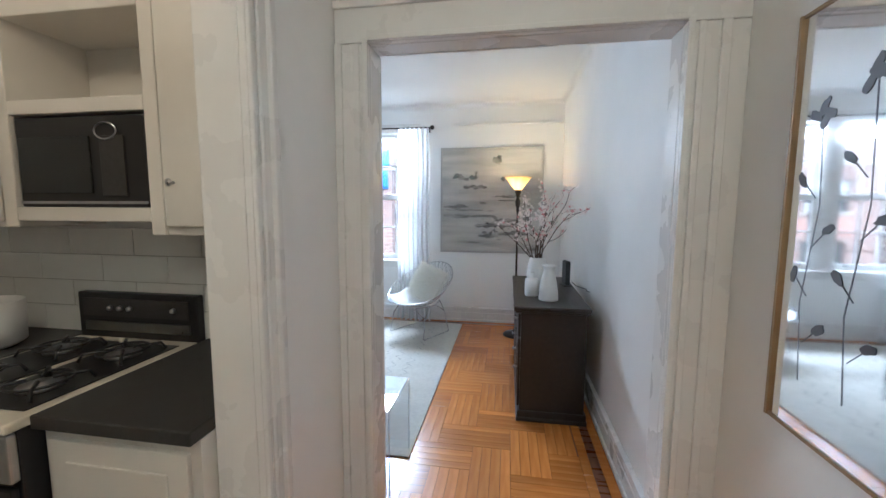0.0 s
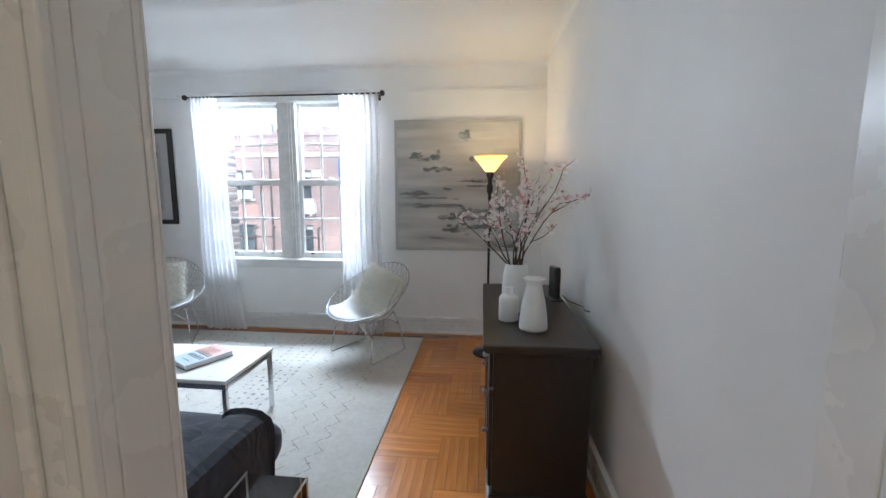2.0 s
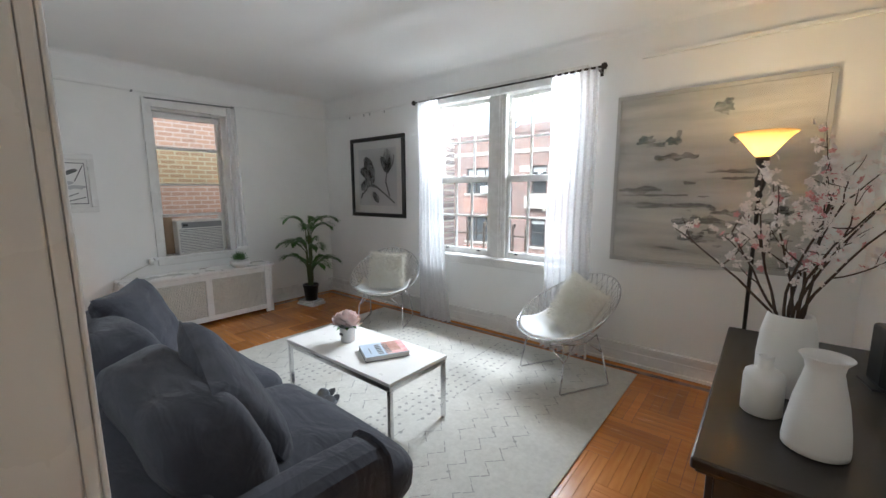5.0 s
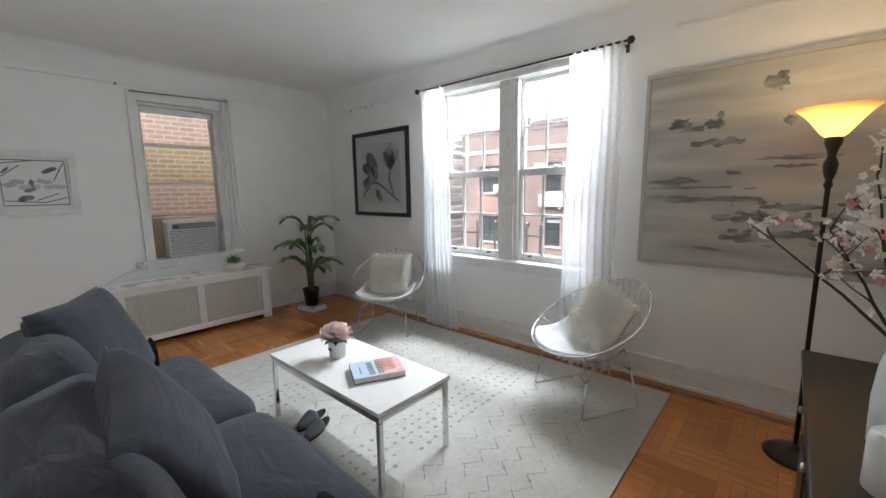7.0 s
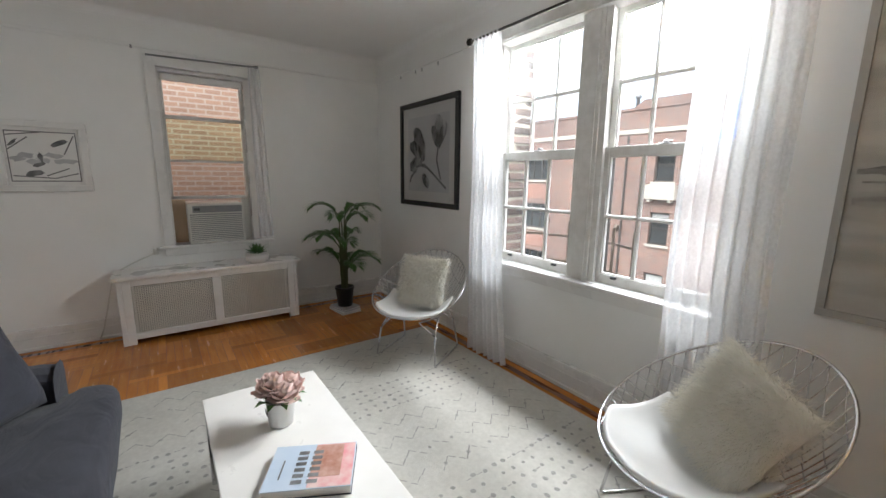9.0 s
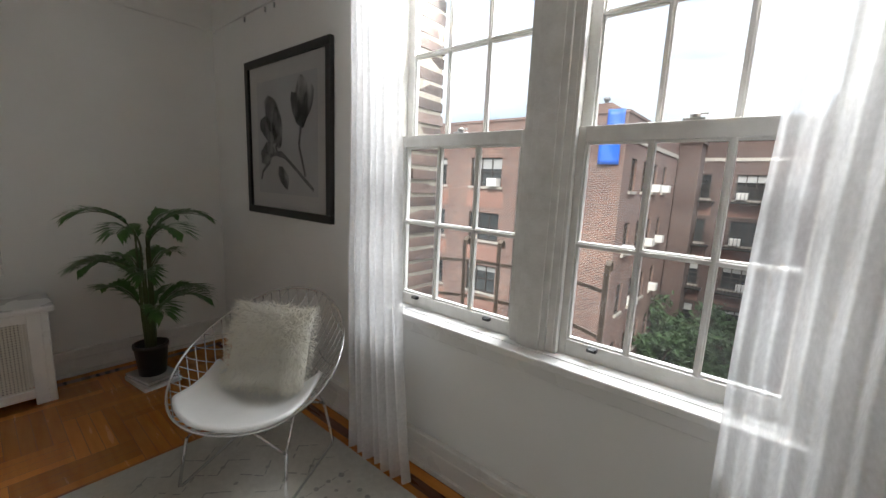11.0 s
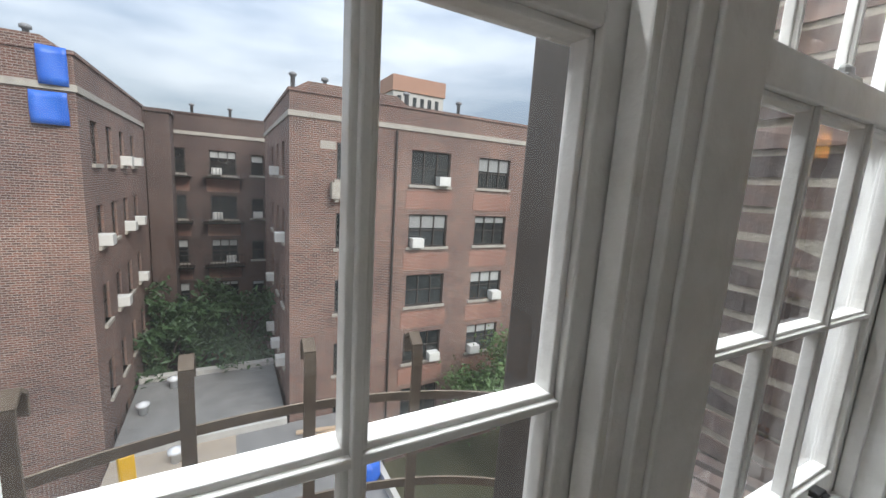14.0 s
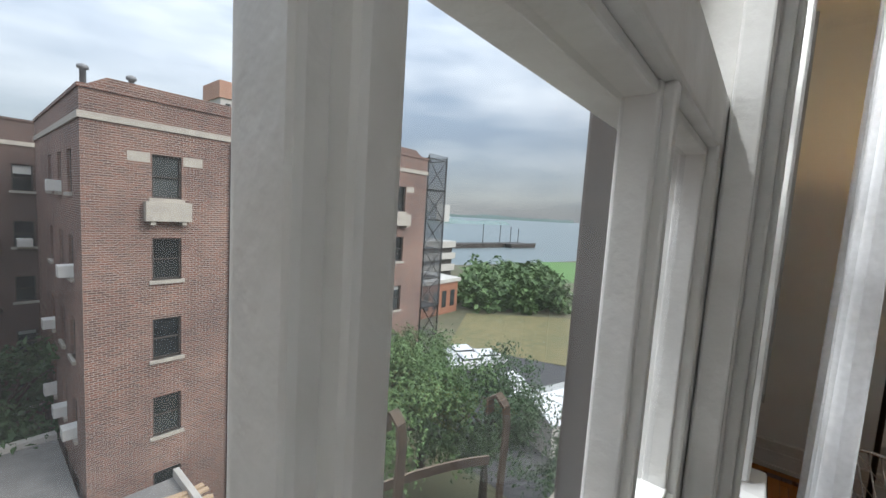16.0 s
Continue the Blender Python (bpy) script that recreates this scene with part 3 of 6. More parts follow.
# ---- the double window ----
def sash(parent, x0, x1, y0, y1, z0, z1, stile, top, bottom, cols, rows):
    """A sash: stiles, rails, moulded muntins and panes."""
    m = Mesh().box(x0, x0 + stile, y0, y1, z0, z1).box(x1 - stile, x1, y0, y1, z0, z1)
    m.box(x0 + stile, x1 - stile, y0, y1, z1 - top, z1).box(x0 + stile, x1 - stile, y0, y1, z0, z0 + bottom)
    m.make("sash_frame", SASH, parent, bevel=0.003)
    gx0, gx1, gz0, gz1, ym = x0 + stile, x1 - stile, z0 + bottom, z1 - top, (y0 + y1) / 2
    bar = Mesh()
    for i in range(1, cols):
        x = gx0 + (gx1 - gx0) * i / cols
        bar.box(x - 0.005, x + 0.005, y0 + 0.001, y1 - 0.010, gz0, gz1).box(x - 0.011, x + 0.011, y0 + 0.008, y1 - 0.012, gz0, gz1)
    for j in range(1, rows):
        z = gz0 + (gz1 - gz0) * j / rows
        bar.box(gx0, gx1, y0 + 0.002, y1 - 0.002, z - 0.005, z + 0.005).box(gx0, gx1, y0 + 0.009, y1 - 0.007, z - 0.011, z + 0.011)
    for a, b, c, d in ((gx0, gx0 + 0.008, gz0, gz1), (gx1 - 0.008, gx1, gz0, gz1), (gx0, gx1, gz0, gz0 + 0.008), (gx0, gx1, gz1 - 0.008, gz1)):
        bar.box(a, b, y0 + 0.010, y1 - 0.008, c, d)
    bar.make("muntin", SASH, parent, bevel=0.002)
    for i in range(cols):
        for j in range(rows):
            a, b = gx0 + (gx1 - gx0) * i / cols + 0.006, gx0 + (gx1 - gx0) * (i + 1) / cols - 0.006
            c, d = gz0 + (gz1 - gz0) * j / rows + 0.006, gz0 + (gz1 - gz0) * (j + 1) / rows - 0.006
            p = Mesh().add([(a, ym + 0.006, c), (b, ym + 0.006, c), (b, ym + 0.006, d), (a, ym + 0.006, d)], [(0, 1, 2, 3)]).make("pane", PANE, parent)
            p.visible_shadow = False


win = thing("window_1", "white painted double sash window with many panes", "window", kind="structure")
for a, b in ((-2.89, -2.155), (-1.98, -1.25)):
    sash(win, a, b, 5.180, 5.222, 0.795, 1.660, 0.041, 0.055, 0.066, 3, 2)
    sash(win, a, b, 5.226, 5.262, 1.615, 2.465, 0.041, 0.035, 0.045, 3, 2)
fr = Mesh()
for a, b in ((WL, WL + 0.012), (-2.157, -1.978), (WR - 0.015, WR)):
    fr.box(a, b, 5.105 if a != -2.157 else 5.148, 5.226, WZ0, WZ1)
fr.box(-2.130, -2.005, 5.135, 5.1485, WZ0, WZ1).box(-2.105, -2.03, 5.128, 5.1355, WZ0, WZ1)
for a in (-2.170, -1.981, -2.890, -1.265):
    fr.box(a, a + 0.016, 5.150, 5.178, WZ0, WZ1)
fr.box(WL, WR, 5.105, 5.30, WZ1 - 0.016, WZ1)
for a, b in ((WL - 0.085, WL + 0.004), (WR - 0.004, WR + 0.085)):
    fr.box(a, b, 5.100, 5.122, WZ0 - 0.02, WZ1 + 0.08)
fr.box(WL - 0.085, WR + 0.085, 5.098, 5.122, WZ1 - 0.004, WZ1 + 0.09)
fr.make("frame", SASH, win, bevel=0.003)
Mesh().box(-2.154, -1.981, 5.2265, 5.33, WZ0 - 0.06, WZ1 + 0.08).make("outer_mullion", WFRAME, win, bevel=0.006)
Mesh().box(WL - 0.10, WR + 0.10, 5.060, 5.18, 0.765, 0.797).box(WL - 0.08, WR + 0.08, 5.100, 5.12, 0.70, 0.765).make("sill", TRIM, win, bevel=0.006)
for a, b in ((-2.89, -2.155), (-1.98, -1.25)):
    for k in (0.2, 0.8):
        x = a + (b - a) * k
        Mesh().box(x - 0.018, x + 0.018, 5.160, 5.182, 0.842, 0.858).box(x - 0.012, x + 0.012, 5.152, 5.166, 0.848, 0.856).make("lift", BLACK, win, bevel=0.003)
    x = (a + b) / 2
    Mesh().box(x - 0.03, x + 0.03, 5.185, 5.222, 1.660, 1.668).lathe([(0.014, 0), (0.016, 0.012), (0.008, 0.018)], 12, pose(x, 5.204, 1.668)).box(x, x + 0.035, 5.198, 5.208, 1.676, 1.684).make("latch", STEEL, win, bevel=0.002)

# ---- the single window in the west wall ----
win = thing("window_2", "white sash window with an air conditioner below", "window", kind="structure")
fr = Mesh()
fr.box(X0 - 0.02, X0 + 0.022, 2.88, 2.96, 0.74, 2.49).box(X0 - 0.02, X0 + 0.022, 3.72, 3.80, 0.74, 2.49).box(X0 - 0.02, X0 + 0.024, 2.88, 3.80, 2.40, 2.49)
fr.box(X0 - 0.22, X0 - 0.02, 2.96, 2.975, 0.80, 2.40).box(X0 - 0.22, X0 - 0.02, 3.66, 3.74, 0.80, 2.40).box(X0 - 0.22, X0 - 0.02, 2.96, 3.74, 2.37, 2.40)
fr.make("frame", TRIM, win, bevel=0.004)
Mesh().box(X0 - 0.1, X0 + 0.06, 2.84, 3.84, 0.77, 0.80).box(X0, X0 + 0.024, 2.88, 3.80, 0.70, 0.77).make("sill", TRIM, win, bevel=0.006)
xg = X0 - 0.11
m = Mesh()
for z0, z1 in ((1.225, 1.255), (1.578, 1.60), (1.975, 2.005), (2.34, 2.37)):
    m.box(xg - 0.02, xg + 0.02, 2.975, 3.66, z0, z1)
m.box(xg - 0.02, xg + 0.02, 2.975, 3.00, 1.225, 2.37).box(xg - 0.02, xg + 0.02, 3.63, 3.66, 1.225, 2.37).make("sash_frame", SASH, win, bevel=0.003)
for z0, z1, mt in ((1.255, 1.578, PANE), (1.60, 1.975, PANEREFL), (2.005, 2.34, PANE)):
    p = Mesh().add([(xg, 3.0, z0), (xg, 3.63, z0), (xg, 3.63, z1), (xg, 3.0, z1)], [(0, 1, 2, 3)]).make("pane", mt, win)
    p.visible_shadow = False
Mesh().tube([(X0 + 0.05, 2.90, 2.475), (X0 + 0.05, 3.80, 2.505)], 0.008, 8).box(X0, X0 + 0.05, 3.77, 3.80, 2.46, 2.52).box(X0, X0 + 0.03, 2.80, 2.815, 2.52, 2.54).make("rod", ACGREY, win)
Mesh().box(xg + 0.03, xg + 0.06, 2.98, 3.655, 2.30, 2.365).make("rolled_shade", PAPER, win, bevel=0.02)
ac = thing("window_air_conditioner", "white window air conditioner fitted under the sash", "air conditioner", pose(X0 - 0.02, 3.33, 0.80))
Mesh().box(-0.35, 0.05, -0.245, 0.245, 0.0, 0.385).make("body", ACWHITE, ac, bevel=0.012)
Mesh().box(0.051, 0.058, -0.20, 0.225, 0.30, 0.365).make("control_strip", ACGREY, ac, bevel=0.003)
Mesh().box(0.058, 0.061, -0.19, -0.14, 0.32, 0.345).make("display", BLACK, ac)
m = Mesh()
for k in range(14):
    m.box(0.050, 0.060, -0.225, 0.225, 0.025 + k * 0.0185, 0.034 + k * 0.0185)
m.make("louvres", ACWHITE, ac)
Mesh().box(0.0495, 0.0515, -0.225, 0.225, 0.02, 0.285).make("grille_shadow", ACGREY, ac)
Mesh().box(-0.10, -0.085, -0.355, -0.246, 0.005, 0.42).make("side_panel", PLY, ac)
Mesh().box(-0.10, -0.085, 0.246, 0.325, 0.005, 0.42).make("side_panel", ACWHITE, ac)
cord = [(X0 + 0.03, 2.98, 0.80), (X0 + 0.04, 2.86, 0.79), (X0 + 0.03, 2.80, 0.74), (X0 + 0.02, 2.62, 0.66), (X0 + 0.02, 2.48, 0.58), (X0 + 0.05, 2.42, 0.3), (X0 + 0.1, 2.38, 0.12), (X0 + 0.06, 2.34, 0.02)]
tagged(Mesh().tube(cord, 0.006, 6).box(X0, X0 + 0.05, 2.79, 2.83, 0.73, 0.79).make("power_cord", ACWHITE, smooth=True), "white power cord running down the wall", "cable")

# ---- outside: near brickwork and window guard ----
outer = Mesh()
cut_wall(outer, "y", 5.262, 5.50, -8.0, 3.0, -13, 6.0, [(WL - 0.02, WR + 0.02, 0.58, 2.56)])
ow = setting(outer.make("wall_outer", BRICKD), "dark brick outer wall round the window")
guard = thing("window_guard", "rusty strap-iron guard outside the window", "railing", pose(0.06, 0, 0))
def bow(x, d=0.0):
    """The bowed plan of the guard."""
    return 5.30 + (0.39 + d) * math.sqrt(max(0.02, 1 - ((x + 2.5) / 0.66) ** 2))


for x in (-3.06, -2.84, -2.63, -2.42, -2.20, -1.98):
    y = bow(x)
    pts = [(5.51, 0.50), (min(5.52, y), 0.52), (y, 0.60), (y, 0.92), (y - 0.005, 1.06), (y, 1.105), (y + 0.022, 1.125), (y + 0.042, 1.110), (y + 0.040, 1.075)]
    m = Mesh()
    for p, q in zip(pts[:-1], pts[1:]):
        m.add([(x - 0.012, *p), (x + 0.012, *p), (x + 0.012, *q), (x - 0.012, *q)], [(0, 1, 2, 3)])
    m.make("bar", RUST, guard, solid=0.006)
for z in (0.76, 0.98):
    m = Mesh()
    xs = [-3.14 + 1.14 * i / 30 for i in range(31)]
    for p, q in zip(xs[:-1], xs[1:]):
        m.add([(p, bow(p, 0.012), z - 0.010), (q, bow(q, 0.012), z - 0.010), (q, bow(q, 0.012), z + 0.010), (p, bow(p, 0.012), z + 0.010)], [(0, 1, 2, 3)])
    m.make("band", RUST, guard, solid=0.005)


# ---- outside: apartment blocks across the court ----
def block(name, label, brick, face, u0, u1, back, base, cornice, top, openings, shape=(), side=(), side_at=None, pipes=()):
    """A brick block with its street face at y = face; openings are (u, z, width, height, kind)."""
    b = thing(name, label, "building", pose(u0, face, 0))
    holes = [(u - w / 2 - u0, u + w / 2 - u0, z - h / 2, z + h / 2) for u, z, w, h, k in openings]
    W, D = u1 - u0, back - face
    m = cut_wall(Mesh(), "y", 0, 0.3, 0, W, base, top, holes)
    m.make("wall", brick, b)
    sides = [(y - w / 2 - face, y + w / 2 - face, z - h / 2, z + h / 2) for y, z, w, h in side]
    for at in ((0, W) if not side else (0, W)):
        s = cut_wall(Mesh(), "x", at if at == 0 else at - 0.3, at + 0.3 if at == 0 else at, 0.3, D, base, top, sides if side and at == side_at else [])
        s.make("wall", brick, b)
    Mesh().box(0.3, W - 0.3, D - 0.3, D, base, top).make("wall", brick, b)
    Mesh().box(0.3, W - 0.3, 0.3, D - 0.3, top - 1.3, top - 1.0).make("roof", ROOFGREY, b)
    Mesh().box(-0.06, W + 0.06, -0.06, -0.001, cornice - 0.12, cornice + 0.10).box(-0.06, -0.001, -0.001, D, cornice - 0.12, cornice + 0.10).box(W + 0.001, W + 0.06, -0.001, D, cornice - 0.12, cornice + 0.10).make("cornice", STONE, b)
    cap = Mesh().box(-0.05, W + 0.05, -0.05, 0.35, top, top + 0.12).box(-0.05, 0.35, 0.35, D, top, top + 0.12).box(W - 0.35, W + 0.05, 0.35, D, top, top + 0.12)
    for a, c, hh in shape:
        cap.add([(a, 0, top), (a + 0.7, 0, top + hh), (c - 0.7, 0, top + hh), (c, 0, top), (a, 0.3, top), (a + 0.7, 0.3, top + hh), (c - 0.7, 0.3, top + hh), (c, 0.3, top)],
                [(0, 3, 2, 1), (4, 5, 6, 7), (0, 1, 5, 4), (1, 2, 6, 5), (2, 3, 7, 6)])
    cap.make("parapet", brick, b)
    for u in pipes:
        Mesh().tube([(u - u0, -0.09, base), (u - u0, -0.09, cornice - 0.2)], 0.055, 8).make("downpipe", WFRAME, b)
    for u, z, w, h, k in openings:
        o = new("window")
        o.parent, o.matrix_basis = b, pose(u - u0, 0.12, z)
        n = 3 if w > 1.5 else 1
        f = Mesh().box(-w / 2, w / 2, -0.04, 0.06, h / 2 - 0.06, h / 2).box(-w / 2, w / 2, -0.04, 0.06, -h / 2, -h / 2 + 0.07).box(-w / 2, -w / 2 + 0.06, -0.04, 0.06, -h / 2, h / 2).box(w / 2 - 0.06, w / 2, -0.04, 0.06, -h / 2, h / 2)
        f.box(-w / 2, w / 2, -0.02, 0.04, -0.025, 0.025)
        for i in range(1, n):
            f.box(-w / 2 + w * i / n - 0.03, -w / 2 + w * i / n + 0.03, -0.02, 0.04, -h / 2, h / 2)
        f.make("frame", WFRAME, o)
        Mesh().box(-w / 2, w / 2, 0.045, 0.055, -h / 2, h / 2).make("pane", DARKPANE, o)
        r = random.random()
        if r < 0.6:
            Mesh().box(-w / 2 + 0.06, w / 2 - 0.06, 0.030, 0.043, h * (0.5 - 0.5 * random.uniform(0.3, 0.9)), h / 2 - 0.06).make("blind", BLIND, o)
        Mesh().box(-w / 2 - 0.1, w / 2 + 0.1, -0.20, 0.0, -h / 2 - 0.13, -h / 2).make("sill", STONE, o)
        if n == 3:
            Mesh().box(-w / 2 - 0.2, w / 2 + 0.2, -0.138, -0.121, -h / 2 - 1.15, -h / 2 - 0.30).make("spandrel", SPANDREL, o)
        if k == 2:
            Mesh().box(-w / 2 - 0.25, w / 2 + 0.25, -0.45, -0.121, -h / 2 - 0.82, -h / 2 - 0.13).box(-w / 2 - 0.1, -w / 2 + 0.05, -0.40, -0.121, -h / 2 - 0.95, -h / 2 - 0.82).box(w / 2 - 0.05, w / 2 + 0.1, -0.40, -0.121, -h / 2 - 0.95, -h / 2 - 0.82).make("balconette", STONE, o)
            for sx in (-w / 2 - 0.7, w / 2 + 0.05):
                Mesh().box(sx, sx + 0.65, -0.135, -0.121, h / 2 - 0.32, h / 2 + 0.02).make("stone_block", STONE, o)
        if k == 1 or (k == 0 and random.random() < 0.16):
            s = random.choice((-1, 1)) * max(0, w / 2 - 0.42)
            Mesh().box(s - 0.3, s + 0.3, -0.45, 0.02, -h / 2 + 0.01, -h / 2 + 0.45).box(s - 0.24, s + 0.24, -0.462, -0.45, -h / 2 + 0.06, -h / 2 + 0.40).make("air_conditioner", ACWHITE, o, bevel=0.02)
    for y, z, w, h in side:
        o = new("window")
        o.parent = b
        sx = 0.12 if side_at == 0 else W - 0.12
        o.matrix_basis = pose(sx, y - face, z)
        Mesh().box(-0.01, 0.01, -w / 2, w / 2, -h / 2, h / 2).make("pane", DARKPANE, o)
        Mesh().box(-0.03, 0.03, -w / 2, w / 2, -0.03, 0.03).box(-0.03, 0.03, -w / 2, -w / 2 + 0.06, -h / 2, h / 2).box(-0.03, 0.03, w / 2 - 0.06, w / 2, -h / 2, h / 2).make("frame", WFRAME, o)
        q = -1 if side_at == 0 else 1
        xs = sorted((0, q * 0.22))
        Mesh().box(xs[0], xs[1], -w / 2 - 0.1, w / 2 + 0.1, -h / 2 - 0.13, -h / 2).make("sill", STONE, o)
        if random.random() < 0.35:
            xs = sorted((0, q * 0.5))
            Mesh().box(xs[0], xs[1], -0.28, 0.28, -h / 2, -h / 2 + 0.42).make("air_conditioner", ACWHITE, o, bevel=0.02)
    return b


ROWS_Z = [2.17 - 3.0 * k for k in range(5)]
ops = []
for k, z in enumerate(ROWS_Z):
    ops += [(2.10, z, 0.92, 1.55, 2 if k == 0 else 0), (6.15, z, 2.1, 1.6, 1 if k in (0, 1, 3) else 0), (9.85, z, 2.0, 1.55, 1 if k == 2 else 0), (13.88, z, 0.92, 1.5, 2 if k == 0 else 0)]
sides = [(y, z, 0.9, 1.5) for z in ROWS_Z for y in (24.2, 26.4, 29.0)]
block("apartment_block", "red-brown brick apartment block with limestone band", BRICKR, 22.2, -0.26, 16.15, 34, -13, 3.92, 4.75, ops, ((0.0, 5.2, 0.45), (12.2, 16.0, 0.45)), sides, 0, (4.3, 11.9))
ops = []
for k, z in enumerate(ROWS_Z):
    ops += [(-9.85, z - 0.05, 0.92, 1.55, 2 if k == 0 else (1 if k == 2 else 0)), (-13.8, z - 0.05, 2.0, 1.55, 1 if k == 0 else 0), (-17.6, z - 0.05, 2.0, 1.55, 0), (-21.4, z - 0.05, 0.92, 1.55, 0)]
block("apartment_block", "red-brown brick apartment block with blue tarpaulin", BRICKR, 22.2, -23.6, -6.67, 34, -13, 3.75, 4.75, ops, ((-0.0 + 11.8, 16.9, 0.45),), [(y, z, 0.9, 1.5) for z in ROWS_Z for y in (23.9, 26.0, 28.2, 30.6)], 16.93, (-11.7,))
ops = []
for k, z in enumerate(ROWS_Z):
    ops += [(-8.4, z - 0.2, 0.8, 1.4, 0), (-5.7, z - 0.2, 1.7, 1.6, 0), (-2.7, z - 0.2, 1.6, 1.6, 1 if k < 4 else 0), (-0.6, z - 0.2, 0.8, 1.4, 0)]
far = block("apartment_block", "dark brown brick rear block with fire balconies", BRICKD, 36.0, -12, 2.5, 44, -13, 3.75, 4.9, ops)
for z in ROWS_Z:
    for u in (-5.7, -2.7):
        m = Mesh().box(u + 12 - 1.2, u + 12 + 1.2, -0.9, -0.001, z - 1.25, z - 1.17)
        for i in range(13):
            m.box(u + 12 - 1.2 + i * 0.2 - 0.012, u + 12 - 1.2 + i * 0.2 + 0.012, -0.9, -0.87, z - 1.17, z - 0.35)
        m.box(u + 12 - 1.2, u + 12 + 1.2, -0.9, -0.86, z - 0.36, z - 0.31).make("fire_balcony", IRON, far)
stack = Mesh().box(-6.6, -5.4, 33.9, 35.9, -13, 4.6).box(-6.7, -5.3, 33.8, 35.9, 4.6, 4.8)
setting(stack.make("brick_shaft", BRICKD), "dark brick chimney shaft in the court corner", "chimney")
tarp = Mesh().grid(lambda u, v: (-7.75 + 0.9 * u, 22.08 - 0.05 * math.sin(5 * u + 3 * v), 2.55 + 1.0 * v), 5, 5).grid(lambda u, v: (-7.5 + 0.7 * u, 22.1 - 0.05 * math.sin(4 * u + 2 * v), 3.75 + 1.15 * v), 5, 5)
tagged(tarp.make("tarpaulin", BLUE, smooth=True, solid=0.01), "blue tarpaulin hung at the roof corner", "tarpaulin")
for x in (-0.0, 1.3, 5.1, 8.0, -8.0, -12.0, -4.4, -2.2):
    y = 36.5 if -6 < x < -1 else 23.2
    tagged(Mesh().lathe([(0.09, 3.6), (0.09, 5.5), (0.16, 5.52), (0.16, 5.62), (0.05, 5.68)], 10, pose(x, y, 0)).make("vent_pipe", ACGREY, smooth=True), "grey vent pipe on the flat roof", "vent pipe", "roof vent pipes")
tw = thing("water_tower_building", "far orange and white tower top above the roofs", "building", pose(22.4, 60, 0))
Mesh().box(-4, 4, 0, 5, -13, 14.2).make("body", CONCRETE, tw)
# the crown's orange is lightened for the haze of distance
Mesh().box(-4.2, 4.2, -0.2, 5.2, 14.2, 16.3).make("crown", mat("hazed_terracotta", (0.42, 0.24, 0.17), (0.36, 0.21, 0.15), rough=0.9, scale=1), tw)
m = Mesh()
for i in range(6):
    m.box(-3.4 + i * 1.2, -2.8 + i * 1.2, -0.05, 0.02, 12.2, 13.6)
m.make("window_row", DARKPANE, tw)
# scaffold tower at the end of the block
sc = thing("scaffold", "netted steel scaffold tower beside the block", "scaffold", pose(17.6, 23.5, -13))
m = Mesh()
for x in (-0.9, 0.9):
    for y in (-0.9, 0.9):
        m.tube([(x, y, 0), (x, y, 18.2)], 0.05, 5)
for k in range(10):
    z = k * 2.0
    m.tube([(-0.9, -0.9, z), (0.9, -0.9, z)], 0.04, 4).tube([(-0.9, 0.9, z), (0.9, 0.9, z)], 0.04, 4).tube([(0.9, -0.9, z), (0.9, 0.9, z)], 0.04, 4).tube([(-0.9, -0.9, z), (-0.9, 0.9, z)], 0.04, 4)
    if k < 9:
        m.tube([(-0.9 if k % 2 else 0.9, -0.9, z), (0.9 if k % 2 else -0.9, -0.9, z + 2)], 0.035, 4).tube([(0.9, -0.9 if k % 2 else 0.9, z), (0.9, 0.9 if k % 2 else -0.9, z + 2)], 0.035, 4)
m.make("frame", IRON, sc)
m = Mesh()
for k in range(1, 9):
    m.box(-0.9, 0.9, -0.9, 0.9, k * 2.0 - 0.04, k * 2.0 + 0.02)
m.make("deck", WFRAME, sc)
Mesh().box(0.96, 0.97, -0.95, 0.95, 3, 18.3).box(-0.95, 0.95, -0.97, -0.96, 8, 18.3).make("netting", sheer_mat("dark_netting", (0.16, 0.17, 0.18), 0.72), sc)

# ---- ground, court, street, shore ----
setting(Mesh().box(-3000, 3000, 5.3, 4000, -16, -13).make("ground", GROUND), "uneven grass and earth ground", "ground")
low = thing("garage", "low flat-roofed garage with felt roof", "building", pose(0, 0, 0))
Mesh().box(-6.5, 2.4, 13.0, 21.9, -13, -9.4).box(-6.5, -0.4, 21.9, 28, -13, -9.2).make("wall", BRICKD, low)
Mesh().box(-6.5, -2.4, 13.0, 21.9, -9.4, -9.34).make("roof", ROOFTAN, low)
Mesh().box(-2.4, 2.4, 13.0, 21.9, -9.4, -9.34).box(-6.5, -0.4, 22.0, 27.9, -9.2, -9.14).make("roof", ROOFGREY, low)
Mesh().box(-6.5, -0.4, 27.6, 28.0, -9.14, -8.9).box(-6.5, -0.4, 21.85, 22.0, -9.34, -9.05).box(2.2, 2.4, 13.0, 21.9, -9.34, -9.0).make("coping", CONCRETE, low)
for x, y in ((-5.5, 19.5), (-4.4, 21.0), (-3.6, 18.5), (-5.9, 24.6), (-5.0, 26.7)):
    tagged(Mesh().lathe([(0.16, 0), (0.16, 0.35), (0.26, 0.38), (0.26, 0.5), (0.05, 0.58)], 10, pose(x, y, -9.34 if y < 21.9 else -9.14)).make("roof_vent", CARW, smooth=True), "small white roof vent", "roof vent", "roof vents")
